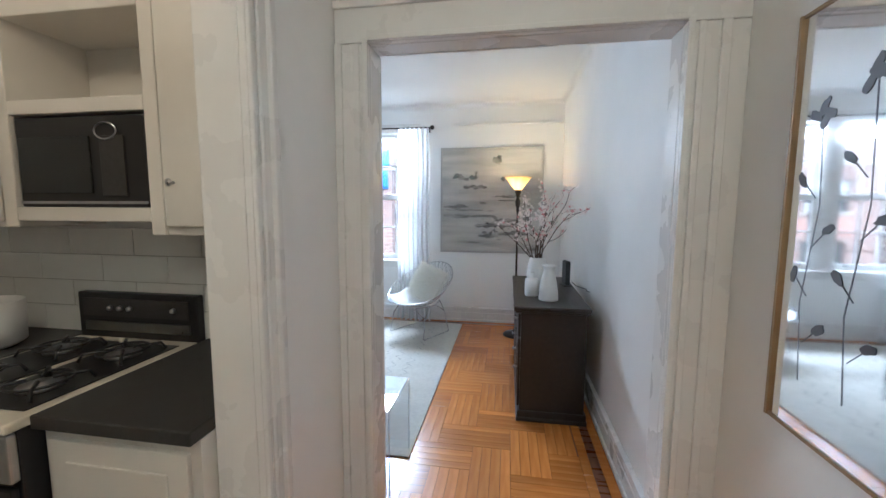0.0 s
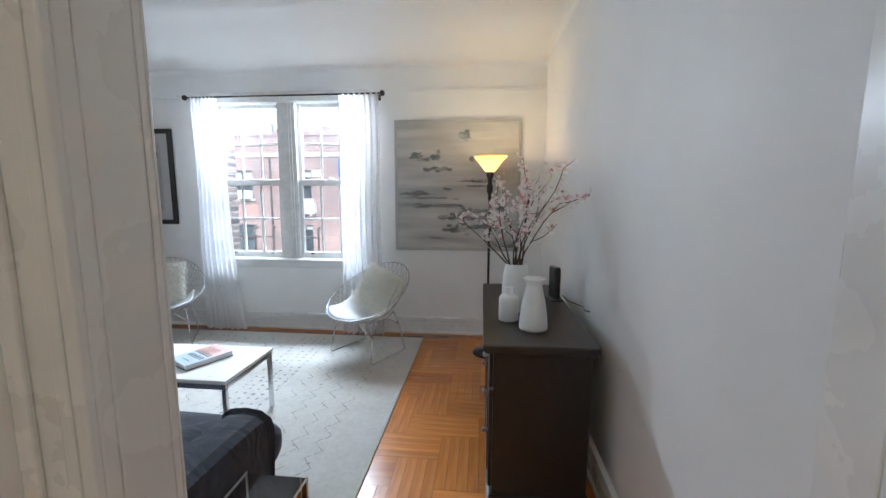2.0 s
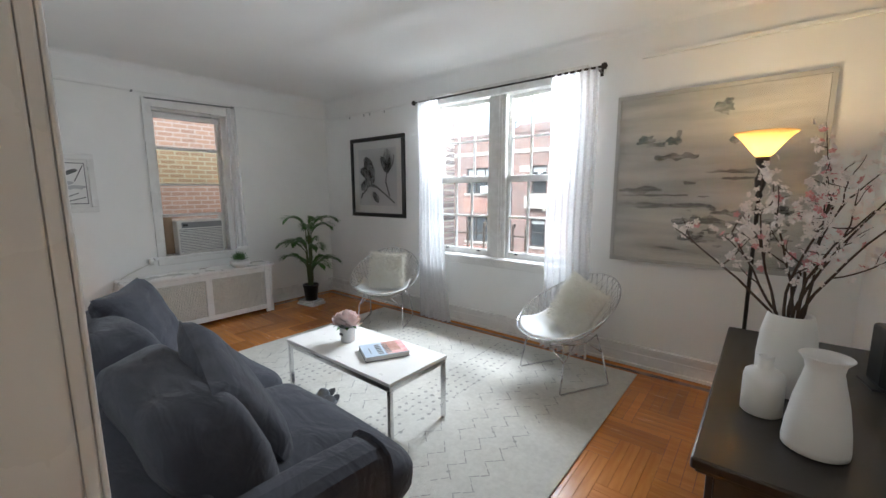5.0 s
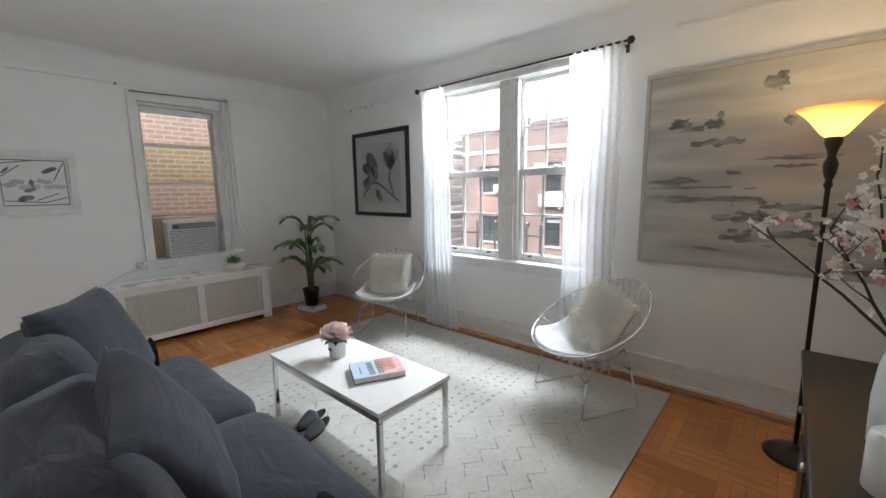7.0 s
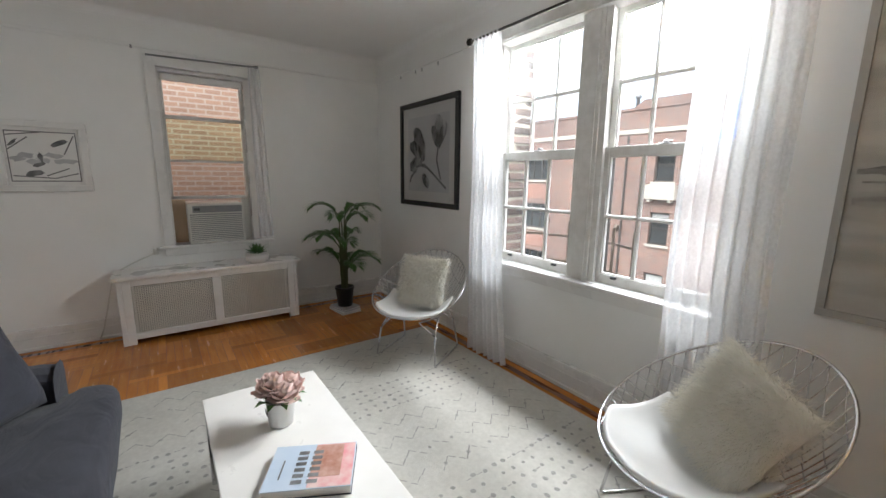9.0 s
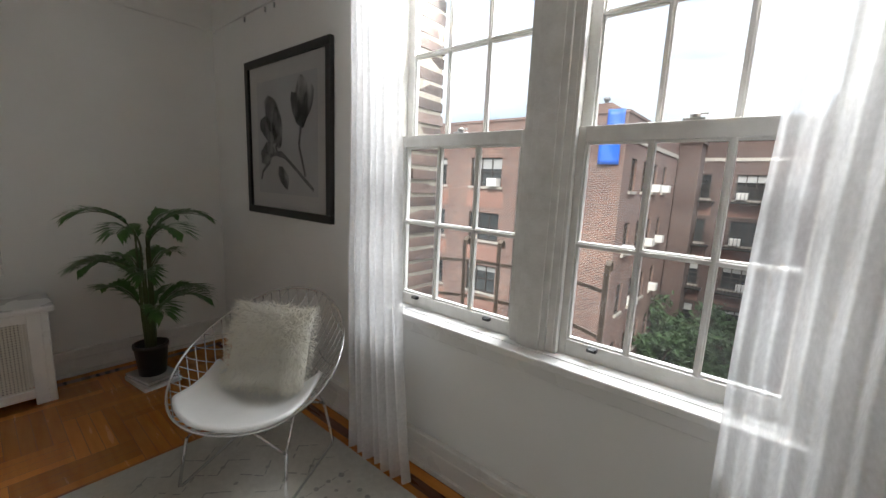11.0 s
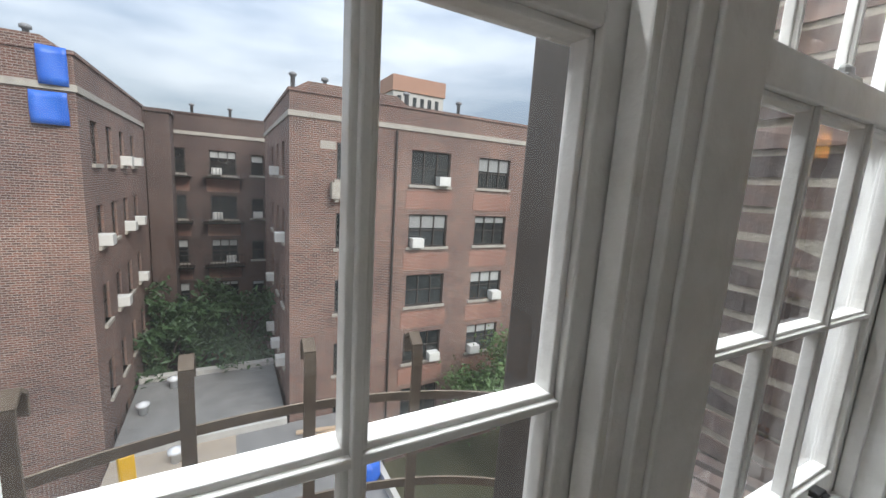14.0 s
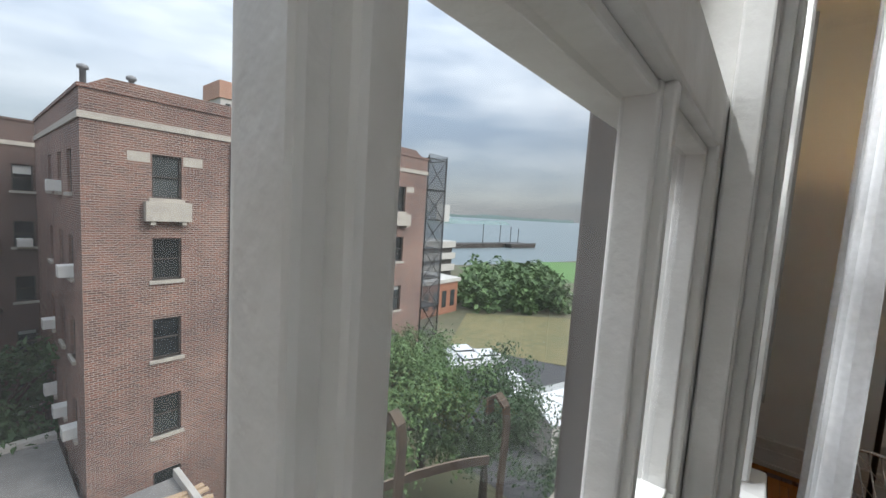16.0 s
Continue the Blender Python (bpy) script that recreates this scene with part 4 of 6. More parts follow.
tagged(Mesh().box(-0.19, 0.19, -0.17, 0.17, 0, 2.7, pose(-5.0, 17.3, -9.3, -14, 0, 20)).make("yellow_chute", YELLOW, bevel=0.05), "yellow plastic chute leaning on the roof", "chute")
tagged(Mesh().lathe([(0.55, 0), (0.62, 0.25), (0.58, 0.7), (0.35, 0.9), (0.02, 0.95)], 9, pose(1.7, 17.4, -9.33)).make("covered_bin", BLUE, bevel=0.06), "bin wrapped in blue tarpaulin", "bin")
for k in range(7):
    tagged(Mesh().box(-1.3, 1.3, -0.1, 0.1, 0, 0.08, pose(1.3 + random.uniform(-0.3, 0.3), 19.2 + k * 0.23, -9.33 + 0.02 * k, 0, 0, random.uniform(-12, 12))).make("plank", PLY), "weathered loose plank on the roof", "plank", "planks on the roof")
def flat(pts, z):
    return Mesh().add([(x, y, z) for x, y in pts], [tuple(range(len(pts)))])


setting(flat([(13, 6), (24, 6), (23, 22), (17, 24)], -12.96).make("road", ASPHALT), "grey street beside the parking area", "road")
setting(flat([(22.2, 26), (24.5, 18.5), (35, 17.5), (33.5, 29)], -12.93).make("parking_area", ASPHALT), "grey asphalt parking area", "road")
setting(flat([(31, 31), (36.5, 15), (57, 23), (44, 38)], -12.9).make("meadow", MEADOW), "dry yellow meadow", "meadow")
setting(flat([(84, 62), (88, 36), (139, 52), (121, 62.5)], -12.9).make("playing_field", LAWN), "green playing field by the water", "field")
setting(flat([(40, 95), (84, 72.5), (104, 66), (143, 57), (400, 10), (3000, -200), (3000, 3000), (-600, 3000)], -12.95).make("water", WATER), "grey bay water", "water")
m = Mesh()
for i in range(60):
    a0, a1 = i / 60, (i + 1) / 60
    h0, h1 = [10 + 14 * noise.noise((a * 9, 0, 0)) + 5 * noise.noise((a * 40, 3, 0)) for a in (a0, a1)]
    p0, p1 = (400 + 1900 * a0, 900 + 500 * (1 - a0) ** 2), (400 + 1900 * a1, 900 + 500 * (1 - a1) ** 2)
    m.add([(*p0, -13), (*p1, -13), (*p1, -8 + max(0, h1)), (*p0, -8 + max(0, h0))], [(0, 1, 2, 3)])
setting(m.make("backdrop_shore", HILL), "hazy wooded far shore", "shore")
isl = thing("island_building", "pale block on the far island", "building", pose(420, 360, -13))
Mesh().box(-14, 14, -6, 6, 0, 26).make("wall", CONCRETE, isl)
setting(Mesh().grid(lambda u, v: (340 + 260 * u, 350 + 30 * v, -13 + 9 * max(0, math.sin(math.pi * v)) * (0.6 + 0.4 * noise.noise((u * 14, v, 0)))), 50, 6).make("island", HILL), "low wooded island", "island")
pier = thing("pier", "timber pier with moored barges", "pier", pose(152, 104, -13, 0, 0, -8))
Mesh().box(-25, 25, -3, 3, 0, 2.0).make("deck", WFRAME, pier)
Mesh().add([(8, -7, 0.2), (26, -7, 0.2), (30, -5, 2.2), (26, -3, 0.2), (8, -3, 0.2), (7, -7, 2.0), (27, -7, 2.0), (27, -3, 2.0), (7, -3, 2.0)], [(0, 1, 6, 5), (3, 4, 8, 7), (5, 6, 7, 8), (1, 2, 6), (2, 3, 7), (6, 2, 7), (4, 0, 5, 8)]).make("barge", WFRAME, pier)
m = Mesh()
for x in (-6, 6, 14, 20):
    m.tube([(x, -1, 2), (x, -1, 11 - abs(x) * 0.1)], 0.18, 5)
m.make("mast", IRON, pier)
gar = thing("parking_garage", "white concrete parking deck building", "building", pose(62, 60, -13))
for k in range(3):
    Mesh().box(-9, 7, 0, 9, 1.6 + k * 2.6, 3.0 + k * 2.6).make("deck", CONCRETE, gar)
# dark block: the shade between the decks is in its colour
Mesh().box(-8.5, 6.5, 0.6, 8.6, 0, 8.0).make("shade_core", SHADEFILL, gar)
hs = thing("low_brick_building", "low orange brick building with pale roof", "building", pose(41, 40, -13))
Mesh().box(-5, 3, 0, 9, 0, 4.6).make("wall", ORANGE, hs)
Mesh().box(-5.3, 3.3, -0.3, 9.3, 4.6, 5.1).make("roof", CONCRETE, hs)
m = Mesh()
for i in range(4):
    m.box(-4.4 + i * 1.9, -3.4 + i * 1.9, -0.03, 0.02, 1.0, 3.4)
m.make("window", DARKPANE, hs)
wt = thing("white_roofed_shed", "shed with a pale gabled roof", "building", pose(23.4, 14.6, -13, 0, 0, -20))
Mesh().box(-3.4, 3.4, -2, 2, 0, 2.2).make("wall", CONCRETE, wt)
Mesh().add([(-3.6, -2.2, 2.2), (3.6, -2.2, 2.2), (3.6, 0, 3.1), (-3.6, 0, 3.1), (3.6, 2.2, 2.2), (-3.6, 2.2, 2.2)], [(0, 1, 2, 3), (3, 2, 4, 5)]).make("roof", CARW, wt, solid=0.1)
m = Mesh()
for i in range(12):
    m.box(22.6, 22.7, 15.5 + i * 0.8, 15.6 + i * 0.8, -13, -11.9)
m.box(22.58, 22.72, 15.5, 24.4, -12.1, -11.95).box(22.58, 22.72, 15.5, 24.4, -12.6, -12.5)
tagged(m.make("street_railing", WFRAME), "dark street railing along the parking area", "railing")


def car(m):
    c = thing("parked_car", "white car parked on the asphalt", "car", m, "parked cars")
    prof = [(-2.1, 0.35), (-2.15, 0.75), (-1.6, 0.92), (-0.9, 1.42), (0.7, 1.45), (1.35, 0.98), (2.05, 0.82), (2.1, 0.35)]
    b = Mesh()
    n = len(prof)
    b.add([(x, s * (0.88 if z < 1 else 0.68), z) for s in (-1, 1) for x, z in prof], [tuple(reversed(range(n))), tuple(range(n, 2 * n))] + [(i, (i + 1) % n, n + (i + 1) % n, n + i) for i in range(n)])
    b.make("body", CARW, c, bevel=0.06)
    Mesh().box(-1.15, 1.0, -0.79, 0.79, 1.0, 1.33).make("glass", DARKPANE, c, bevel=0.05)
    for x in (-1.3, 1.3):
        for s in (-0.85, 0.85):
            Mesh().lathe([(0.32, -0.1), (0.32, 0.1)], 14, pose(x, s, 0.33, 90, 0, 0)).make("tyre", BLACK, c)
    return c


c0 = car(pose(27.0, 25.4, -12.93, 0, 0, 150))
for x, y, a in ((29.0, 25.0, 148), (28.2, 27.3, 150), (25.9, 20.3, 60)):
    copy_thing(c0, pose(x, y, -12.93, 0, 0, a))


def tree(at, height, spread, leaves, leaf, seed, material, label):
    """A tapered trunk with limbs, and leaves gathered in uneven clumps round their ends."""
    r = random.Random(seed)
    t = thing("tree", label, "tree", pose(*at))
    w, ends = Mesh(), []
    w.tube([(0, 0, 0), (0.15, 0.1, height * 0.3), (0.0, 0.25, height * 0.62)], 0.26, 8, 0.1)
    for k in range(16):
        a, z0 = r.uniform(0, 6.28), height * r.uniform(0.28, 0.6)
        d = spread * r.uniform(0.4, 1.0)
        e = Vector((d * math.cos(a), d * math.sin(a), height * r.uniform(0.5, 1.0) - 0.25 * d))
        mid = Vector((0.1, 0.15, z0)).lerp(e, 0.5) + Vector((0, 0, 0.4))
        w.tube([(0.1, 0.15, z0), mid, e], 0.09, 5, 0.02)
        ends += [e, mid.lerp(e, 0.5)] + [e + Vector((r.gauss(0, 1), r.gauss(0, 1), r.gauss(0, 0.6))) * spread * 0.22 for _ in range(3)]
    w.make("trunk", TRUNK, t, smooth=True)
    cr = Mesh()
    for i in range(leaves):
        c = r.choice(ends)
        p = c + Vector((r.gauss(0, 1), r.gauss(0, 1), r.gauss(0, 0.75))) * spread * 0.13
        q = Euler((r.uniform(-0.9, 0.9), r.uniform(-0.9, 0.9), r.uniform(0, 6.28))).to_matrix()
        s = leaf * r.uniform(0.6, 1.4)
        cr.add([p + q @ Vector(k) for k in ((-s, 0, 0), (0, -s * 0.42, 0.04), (s, 0, -0.05), (0, s * 0.42, 0.04))], [(0, 1, 2, 3)])
    cr.make("crown", material, t)
    return t


tree((9.2, 17.8, -13), 8.3, 3.4, 13000, 0.11, 3, TREE, "leafy green street tree beside the block")
tree((13.5, 19.0, -13), 7.8, 3.0, 10000, 0.11, 4, TREE, "leafy green street tree beside the block")
tree((12.2, 14.0, -13), 8.0, 2.6, 8000, 0.10, 5, TREED, "dark green street tree near the road")
tree((12.6, 10.2, -13), 6.2, 2.8, 7000, 0.10, 6, TREED, "dark green street tree near the road")
tree((-4.8, 32.0, -13), 7.6, 2.6, 3500, 0.2, 7, TREED, "shaded courtyard tree with dense leaves")
tree((-2.0, 30.8, -13), 7.6, 2.8, 3500, 0.2, 8, TREED, "shaded courtyard tree with dense leaves")
tree((-5.6, 29.6, -13), 6.0, 1.8, 2200, 0.18, 9, TREED, "shaded courtyard tree with dense leaves")
m = Mesh()
rr = random.Random(11)
for k in range(110):
    u_, v_ = rr.random(), rr.random()
    cx, cy, hh = 44 + 12 * u_ + 22 * v_, 39 - 11 * u_ + 14 * v_, rr.uniform(3, 6.5)
    for i in range(90):
        a, z = rr.uniform(0, 6.28), rr.uniform(0, 1)
        rad = 2.6 * math.sqrt(max(0.05, 1 - (2 * z - 0.9) ** 2)) * rr.uniform(0.5, 1.1)
        p, s = Vector((cx + rad * math.cos(a), cy + rad * math.sin(a), -13 + hh * z)), rr.uniform(0.3, 0.7)
        q = Euler((rr.uniform(-1, 1), rr.uniform(-1, 1), a)).to_matrix()
        m.add([p + q @ Vector(c) for c in ((-s, 0, 0), (0, -s * 0.6, 0.1), (s, 0, 0), (0, s * 0.6, 0.1))], [(0, 1, 2, 3)])
tagged(m.make("tree_belt", TREE), "belt of green trees by the shore", "trees", kind="stuff")
# neighbour's wall outside the west window
setting(Mesh().box(-7.6, -7.3, -2, 9, -13, 7).make("wall_neighbour", BRICKT), "tan brick wall of the neighbouring house")


# ---- soft goods ----
def blob(sx, sy, sz, e1=0.45, e2=0.35, nu=28, nv=16, wob=0.0, seed=0):
    """A rounded box of half sizes sx, sy, sz, slightly uneven."""
    def g(c, e):
        return math.copysign(abs(c) ** e, c)

    def fn(u, v):
        a, b = 2 * math.pi * u, math.pi * (v - 0.5)
        p = Vector((sx * g(math.cos(b), e1) * g(math.cos(a), e2), sy * g(math.cos(b), e1) * g(math.sin(a), e2), sz * g(math.sin(b), e1)))
        if wob:
            p += p.normalized() * wob * (noise.noise(p * 4 + Vector((seed, 0, 0))) + 0.5 * noise.noise(p * 11 + Vector((0, seed, 0))))
        return p
    return Mesh().grid(fn, nu, nv)


def pillow(w, h, t, seed=0, n=22, wob=0.010):
    """A stuffed square pillow standing in the xz plane, its corners drawn out."""
    m = Mesh()
    for s in (1, -1):
        def fn(u, v, s=s):
            a, b = 2 * u - 1, 2 * v - 1
            k = max(0.0, (1 - a ** 4) * (1 - b ** 4)) ** 0.45
            pinch = 1 - 0.07 * (1 - abs(a)) * abs(b) ** 3
            px, pz = a * w / 2 * (1 - 0.09 * (1 - b * b) * 0 - 0.06 * (1 - abs(b)) * abs(a) ** 3), b * h / 2 * pinch
            q = Vector((px * 3, pz * 3, s + seed))
            return (px * s, s * t / 2 * k + wob * k * noise.noise(q * 1.6) + 0.4 * wob * k * noise.noise(q * 5), pz)
        m.grid(fn, n, n)
    return m


def fur_pillow(name, m):
    p = thing(name, "shaggy cream faux-fur cushion leaning on the chair", "cushion", m, "fur cushions")
    base = pillow(0.42, 0.42, 0.13, 4)
    base.make("cover", FUR, p, smooth=True)
    r, f = random.Random(5), Mesh()
    for i in range(8000):
        a, b, s = r.uniform(-1, 1), r.uniform(-1, 1), r.choice((1, -1))
        k = max(0.0, (1 - a ** 4) * (1 - b ** 4)) ** 0.45
        c = Vector((a * 0.21, s * 0.065 * k, b * 0.21))
        d = Vector((a * 0.6 + r.gauss(0, 0.35), s * (0.35 + 0.6 * k), b * 0.6 - 0.35 + r.gauss(0, 0.35))).normalized() * r.uniform(0.028, 0.06)
        w = d.cross(Vector((r.gauss(0, 1), r.gauss(0, 1), r.gauss(0, 1)))).normalized() * 0.0016
        f.add([c - w, c + w, c + d], [(0, 1, 2)])
    tagged(f.make("fur", FUR, p), kind="stuff")
    return p


# ---- sofa ----
sofa = thing("sofa", "slate grey velvet two-seat sofa with loose cushions", "sofa", pose(-1.90, 1.70, 0))
# local: x -1.08..1.08, y 0..0.92 (front)
Mesh().box(-1.05, 1.05, 0.06, 0.80, 0.08, 0.27).make("base", SOFA, sofa, bevel=0.02)
blob(1.06, 0.11, 0.27, 0.3, 0.3, 40, 14).make("backrest", SOFA, sofa, smooth=True, at=pose(0, 0.13, 0.42))
for s in (-1, 1):
    arm = Mesh()
    prof = [(0.04, 0.63), (0.25, 0.625), (0.50, 0.615), (0.68, 0.60), (0.735, 0.585)]
    n = 10
    for i, (y, top) in enumerate(prof):
        w = 0.098
        ring = [(-w, y, 0.08), (-w, y, top - 0.06), (-w * 0.9, y, top - 0.025), (-w * 0.6, y, top - 0.004), (0, y, top + 0.004), (w * 0.6, y, top - 0.004), (w * 0.9, y, top - 0.025), (w, y, top - 0.06), (w, y, 0.08)]
        arm.v += ring
    q = 9
    for i in range(len(prof) - 1):
        arm.f += [(i * q + j, i * q + j + 1, (i + 1) * q + j + 1, (i + 1) * q + j) for j in range(q - 1)]
    arm.f += [tuple(range(q)), tuple(reversed(range((len(prof) - 1) * q, len(prof) * q)))]
    arm.make("arm", SOFA, sofa, smooth=False, bevel=0.022, at=pose(s * 0.975, 0, 0))
for q, sd in ((-1, 3), (1, 8)):
    m = blob(0.438, 0.44, 0.118, 0.55, 0.22, 60, 24, 0.014, sd)
    for k, (vx, vy, vz) in enumerate(m.v):                # the front corner reaches round the arm
        f = min(1.0, max(0.0, (vy - 0.215) / 0.05)) * min(1.0, max(0.0, (q * vx - 0.25) / 0.17))
        m.v[k] = (vx + q * 0.175 * f, vy, vz)
    m.make("seat_cushion", SOFA, sofa, smooth=True, at=pose(q * 0.440, 0.515, 0.375))
for x, s in ((-0.46, 1), (0.44, 6)):
    blob(0.475, 0.15, 0.245, 0.6, 0.36, 56, 28, 0.018, s).make("back_cushion", SOFA, sofa, smooth=True, at=pose(x, 0.285, 0.645, 16, 0, 0))
for x in (-1.0, 1.0):
    for y in (0.1, 0.72):
        Mesh().box(x - 0.025, x + 0.025, y - 0.025, y + 0.025, 0, 0.08).make("leg", BLACKWOOD, sofa)
tagged(pillow(0.58, 0.54, 0.20, 1).make("throw_pillow", SOFA, smooth=True, at=pose(-2.58, 2.16, 0.73, 24, 0, -32)), "large slate grey velvet throw pillow at the sofa end", "pillow", "throw pillows")
tagged(pillow(0.54, 0.52, 0.17, 2).make("throw_pillow", SOFA, smooth=True, at=pose(-1.43, 2.17, 0.715, 30, 12, -9)), "large slate grey velvet throw pillow on the sofa", "pillow", "throw pillows")

# ---- rug ----
RX0, RX1, RY0, RY1 = -3.61, -0.56, 2.16, 4.93
rug = thing("rug", "cream wool rug with grey trellis pattern", "rug", pose(0, 0, 0.001))
Mesh().box(RX0, RX1, RY0, RY1, 0, 0.011).make("pile", RUG, rug, bevel=0.004)
pat, r = Mesh(), random.Random(21)


def dash(x, y, a, l, w):
    c, s = math.cos(a), math.sin(a)
    pat.add([(x + c * i * l / 2 - s * j * w / 2, y + s * i * l / 2 + c * j * w / 2, 0.0125) for i, j in ((-1, -1), (1, -1), (1, 1), (-1, 1))], [(0, 1, 2, 3)])


def knot(x, y, s):
    n = 6
    pat.add([(x + s * math.cos(6.283 * i / n) * r.uniform(0.7, 1.2), y + s * math.sin(6.283 * i / n) * r.uniform(0.7, 1.2), 0.0125) for i in range(n)], [tuple(range(n))])


x = RX0 + 0.10
band = 0
while x < RX1 - 0.25:
    kind = ("trellis", "dots", "trellis", "dots", "trellis", "dots")[band % 6]
    if kind == "trellis":
        wide, step = 0.60, 0.15
        for i in range(4):
            for j in range(int((RY1 - RY0 - 0.16) / step)):
                cx, cy = x + 0.15 * i + 0.075, RY0 + 0.08 + step * (j + 0.5)
                for t in (1, -1):
                    if r.random() < 0.82:
                        a = t * radians(45) + r.gauss(0, 0.05)
                        for k in (-0.03, 0.03):
                            dash(cx + k * math.cos(a) + r.gauss(0, 0.003), cy + 0.075 * (1 if t > 0 else 0) + k * math.sin(a), a, r.uniform(0.03, 0.06), r.uniform(0.004, 0.008))
                if r.random() < 0.35:
                    knot(cx, cy, 0.012)
    else:
        wide = 0.36
        for i in range(5):
            for j in range(int((RY1 - RY0 - 0.16) / 0.068)):
                cx, cy = x + 0.04 + 0.07 * i, RY0 + 0.10 + 0.068 * j
                if r.random() < 0.9:
                    knot(cx + r.gauss(0, 0.004), cy + r.gauss(0, 0.004), r.uniform(0.010, 0.017))
                if i % 2 == 0 and r.random() < 0.5:
                    dash(cx, cy + 0.034, radians(90), 0.03, 0.005)
    x += wide + 0.04
    band += 1
tagged(pat.make("woven_pattern", RUGDARK, rug), kind="stuff")

# ---- coffee table and what lies on it ----
ct = thing("coffee_table", "white-topped coffee table with chrome legs", "table", pose(-1.935, 3.215, 0.013))
Mesh().box(-0.545, 0.545, -0.255, 0.255, 0.410, 0.432).make("top", LAMINATE, ct, bevel=0.003)
Mesh().box(-0.54, 0.54, -0.25, -0.232, 0.375, 0.409).box(-0.54, 0.54, 0.232, 0.25, 0.375, 0.409).box(-0.54, -0.522, -0.232, 0.232, 0.375, 0.409).box(0.522, 0.54, -0.232, 0.232, 0.375, 0.409).make("rail", CHROME, ct, bevel=0.003)
for x in (-0.527, 0.527):
    for y in (-0.237, 0.237):
        Mesh().box(x - 0.013, x + 0.013, y - 0.013, y + 0.013, 0, 0.375).make("leg", CHROME, ct, bevel=0.003)
TZ = 0.4455
pot = thing("rose_pot", "small white pot of pale pink roses", "flower pot", pose(-2.10, 3.22, TZ))
Mesh().lathe([(0.042, 0), (0.050, 0.004), (0.057, 0.105), (0.060, 0.11), (0.054, 0.11), (0.050, 0.03), (0.0, 0.03)], 28).make("pot", CERAMIC, pot, smooth=True)
Mesh().box(-0.018, 0.018, -0.0575, -0.055, 0.055, 0.072).make("printed_mark", BLACK, pot)
r = random.Random(9)
for cx, cy, cz, s in ((-0.03, -0.03, 0.165, 0.062), (0.045, 0.01, 0.160, 0.058), (-0.01, 0.045, 0.165, 0.056), (0.02, -0.02, 0.195, 0.055), (-0.075, 0.0, 0.150, 0.048)):
    b = Mesh()
    for k in range(17):
        ring = k / 17
        a, tilt, rad = k * 2.4, 0.15 + 1.25 * ring, s * (0.25 + 0.55 * ring)
        q = Euler((0, tilt, a)).to_matrix()
        def petal(u, v, q=q, rad=rad, s=s):
            w = s * 0.62 * math.sin(math.pi * (0.15 + 0.8 * v)) * (2 * u - 1)
            return Vector((cx, cy, cz - s * 0.35)) + q @ Vector((rad * 0.5 + s * 0.12 * math.sin(v * 3) - 0.25 * abs(2 * u - 1) * s * 0.5, w, s * 1.15 * v))
        b.grid(petal, 4, 4)
    b.make("rose", ROSE, pot, smooth=True)
m = Mesh()
for k in range(9):
    a = k * 0.7
    m.add([(0.03 * math.cos(a), 0.03 * math.sin(a), 0.10), (0.08 * math.cos(a - 0.2), 0.08 * math.sin(a - 0.2), 0.125), (0.105 * math.cos(a), 0.105 * math.sin(a), 0.11), (0.08 * math.cos(a + 0.2), 0.08 * math.sin(a + 0.2), 0.125)], [(0, 1, 2, 3)])
m.make("leaf", LEAF, pot)
book = thing("book", "thick paperback with a pastel cover on the table", "book", pose(-1.735, 3.235, TZ, 0, 0, 62))
Mesh().box(-0.14, 0.14, -0.105, 0.105, 0.003, 0.030).make("pages", PAPER, book)
COVER = mat("pale_blue_cover", (0.50, 0.60, 0.72), (0.58, 0.66, 0.76), rough=0.35)
Mesh().box(-0.143, 0.143, -0.108, 0.108, 0.030, 0.033).make("cover", COVER, book)
Mesh().box(-0.143, 0.143, -0.108, 0.108, 0.0, 0.003).box(-0.143, 0.143, 0.106, 0.109, 0.003, 0.030).make("spine", mat("navy_spine", (0.03, 0.04, 0.07), rough=0.4), book)
Mesh().box(0.0, 0.14, -0.105, 0.105, 0.0332, 0.0338).make("cover_picture", mat("pink_floral_print", (0.75, 0.25, 0.28), (0.80, 0.62, 0.58), rough=0.4, scale=28), book)
Mesh().box(0.0, 0.10, -0.06, 0.10, 0.0339, 0.0343).make("cover_picture", mat("brick_print", (0.42, 0.18, 0.12), (0.62, 0.40, 0.34), rough=0.4, scale=35), book)
m = Mesh()
for k, (a, b) in enumerate(((-0.05, 0.09), (-0.08, 0.09))):
    for j in range(6):
        m.box(-0.055 + 0.05 * k, -0.020 + 0.05 * k, -0.085 + j * 0.028, -0.068 + j * 0.028, 0.0344, 0.0347)
m.box(-0.10, -0.095, -0.06, 0.03, 0.0344, 0.0347)
m.make("title_bars", INK, book)

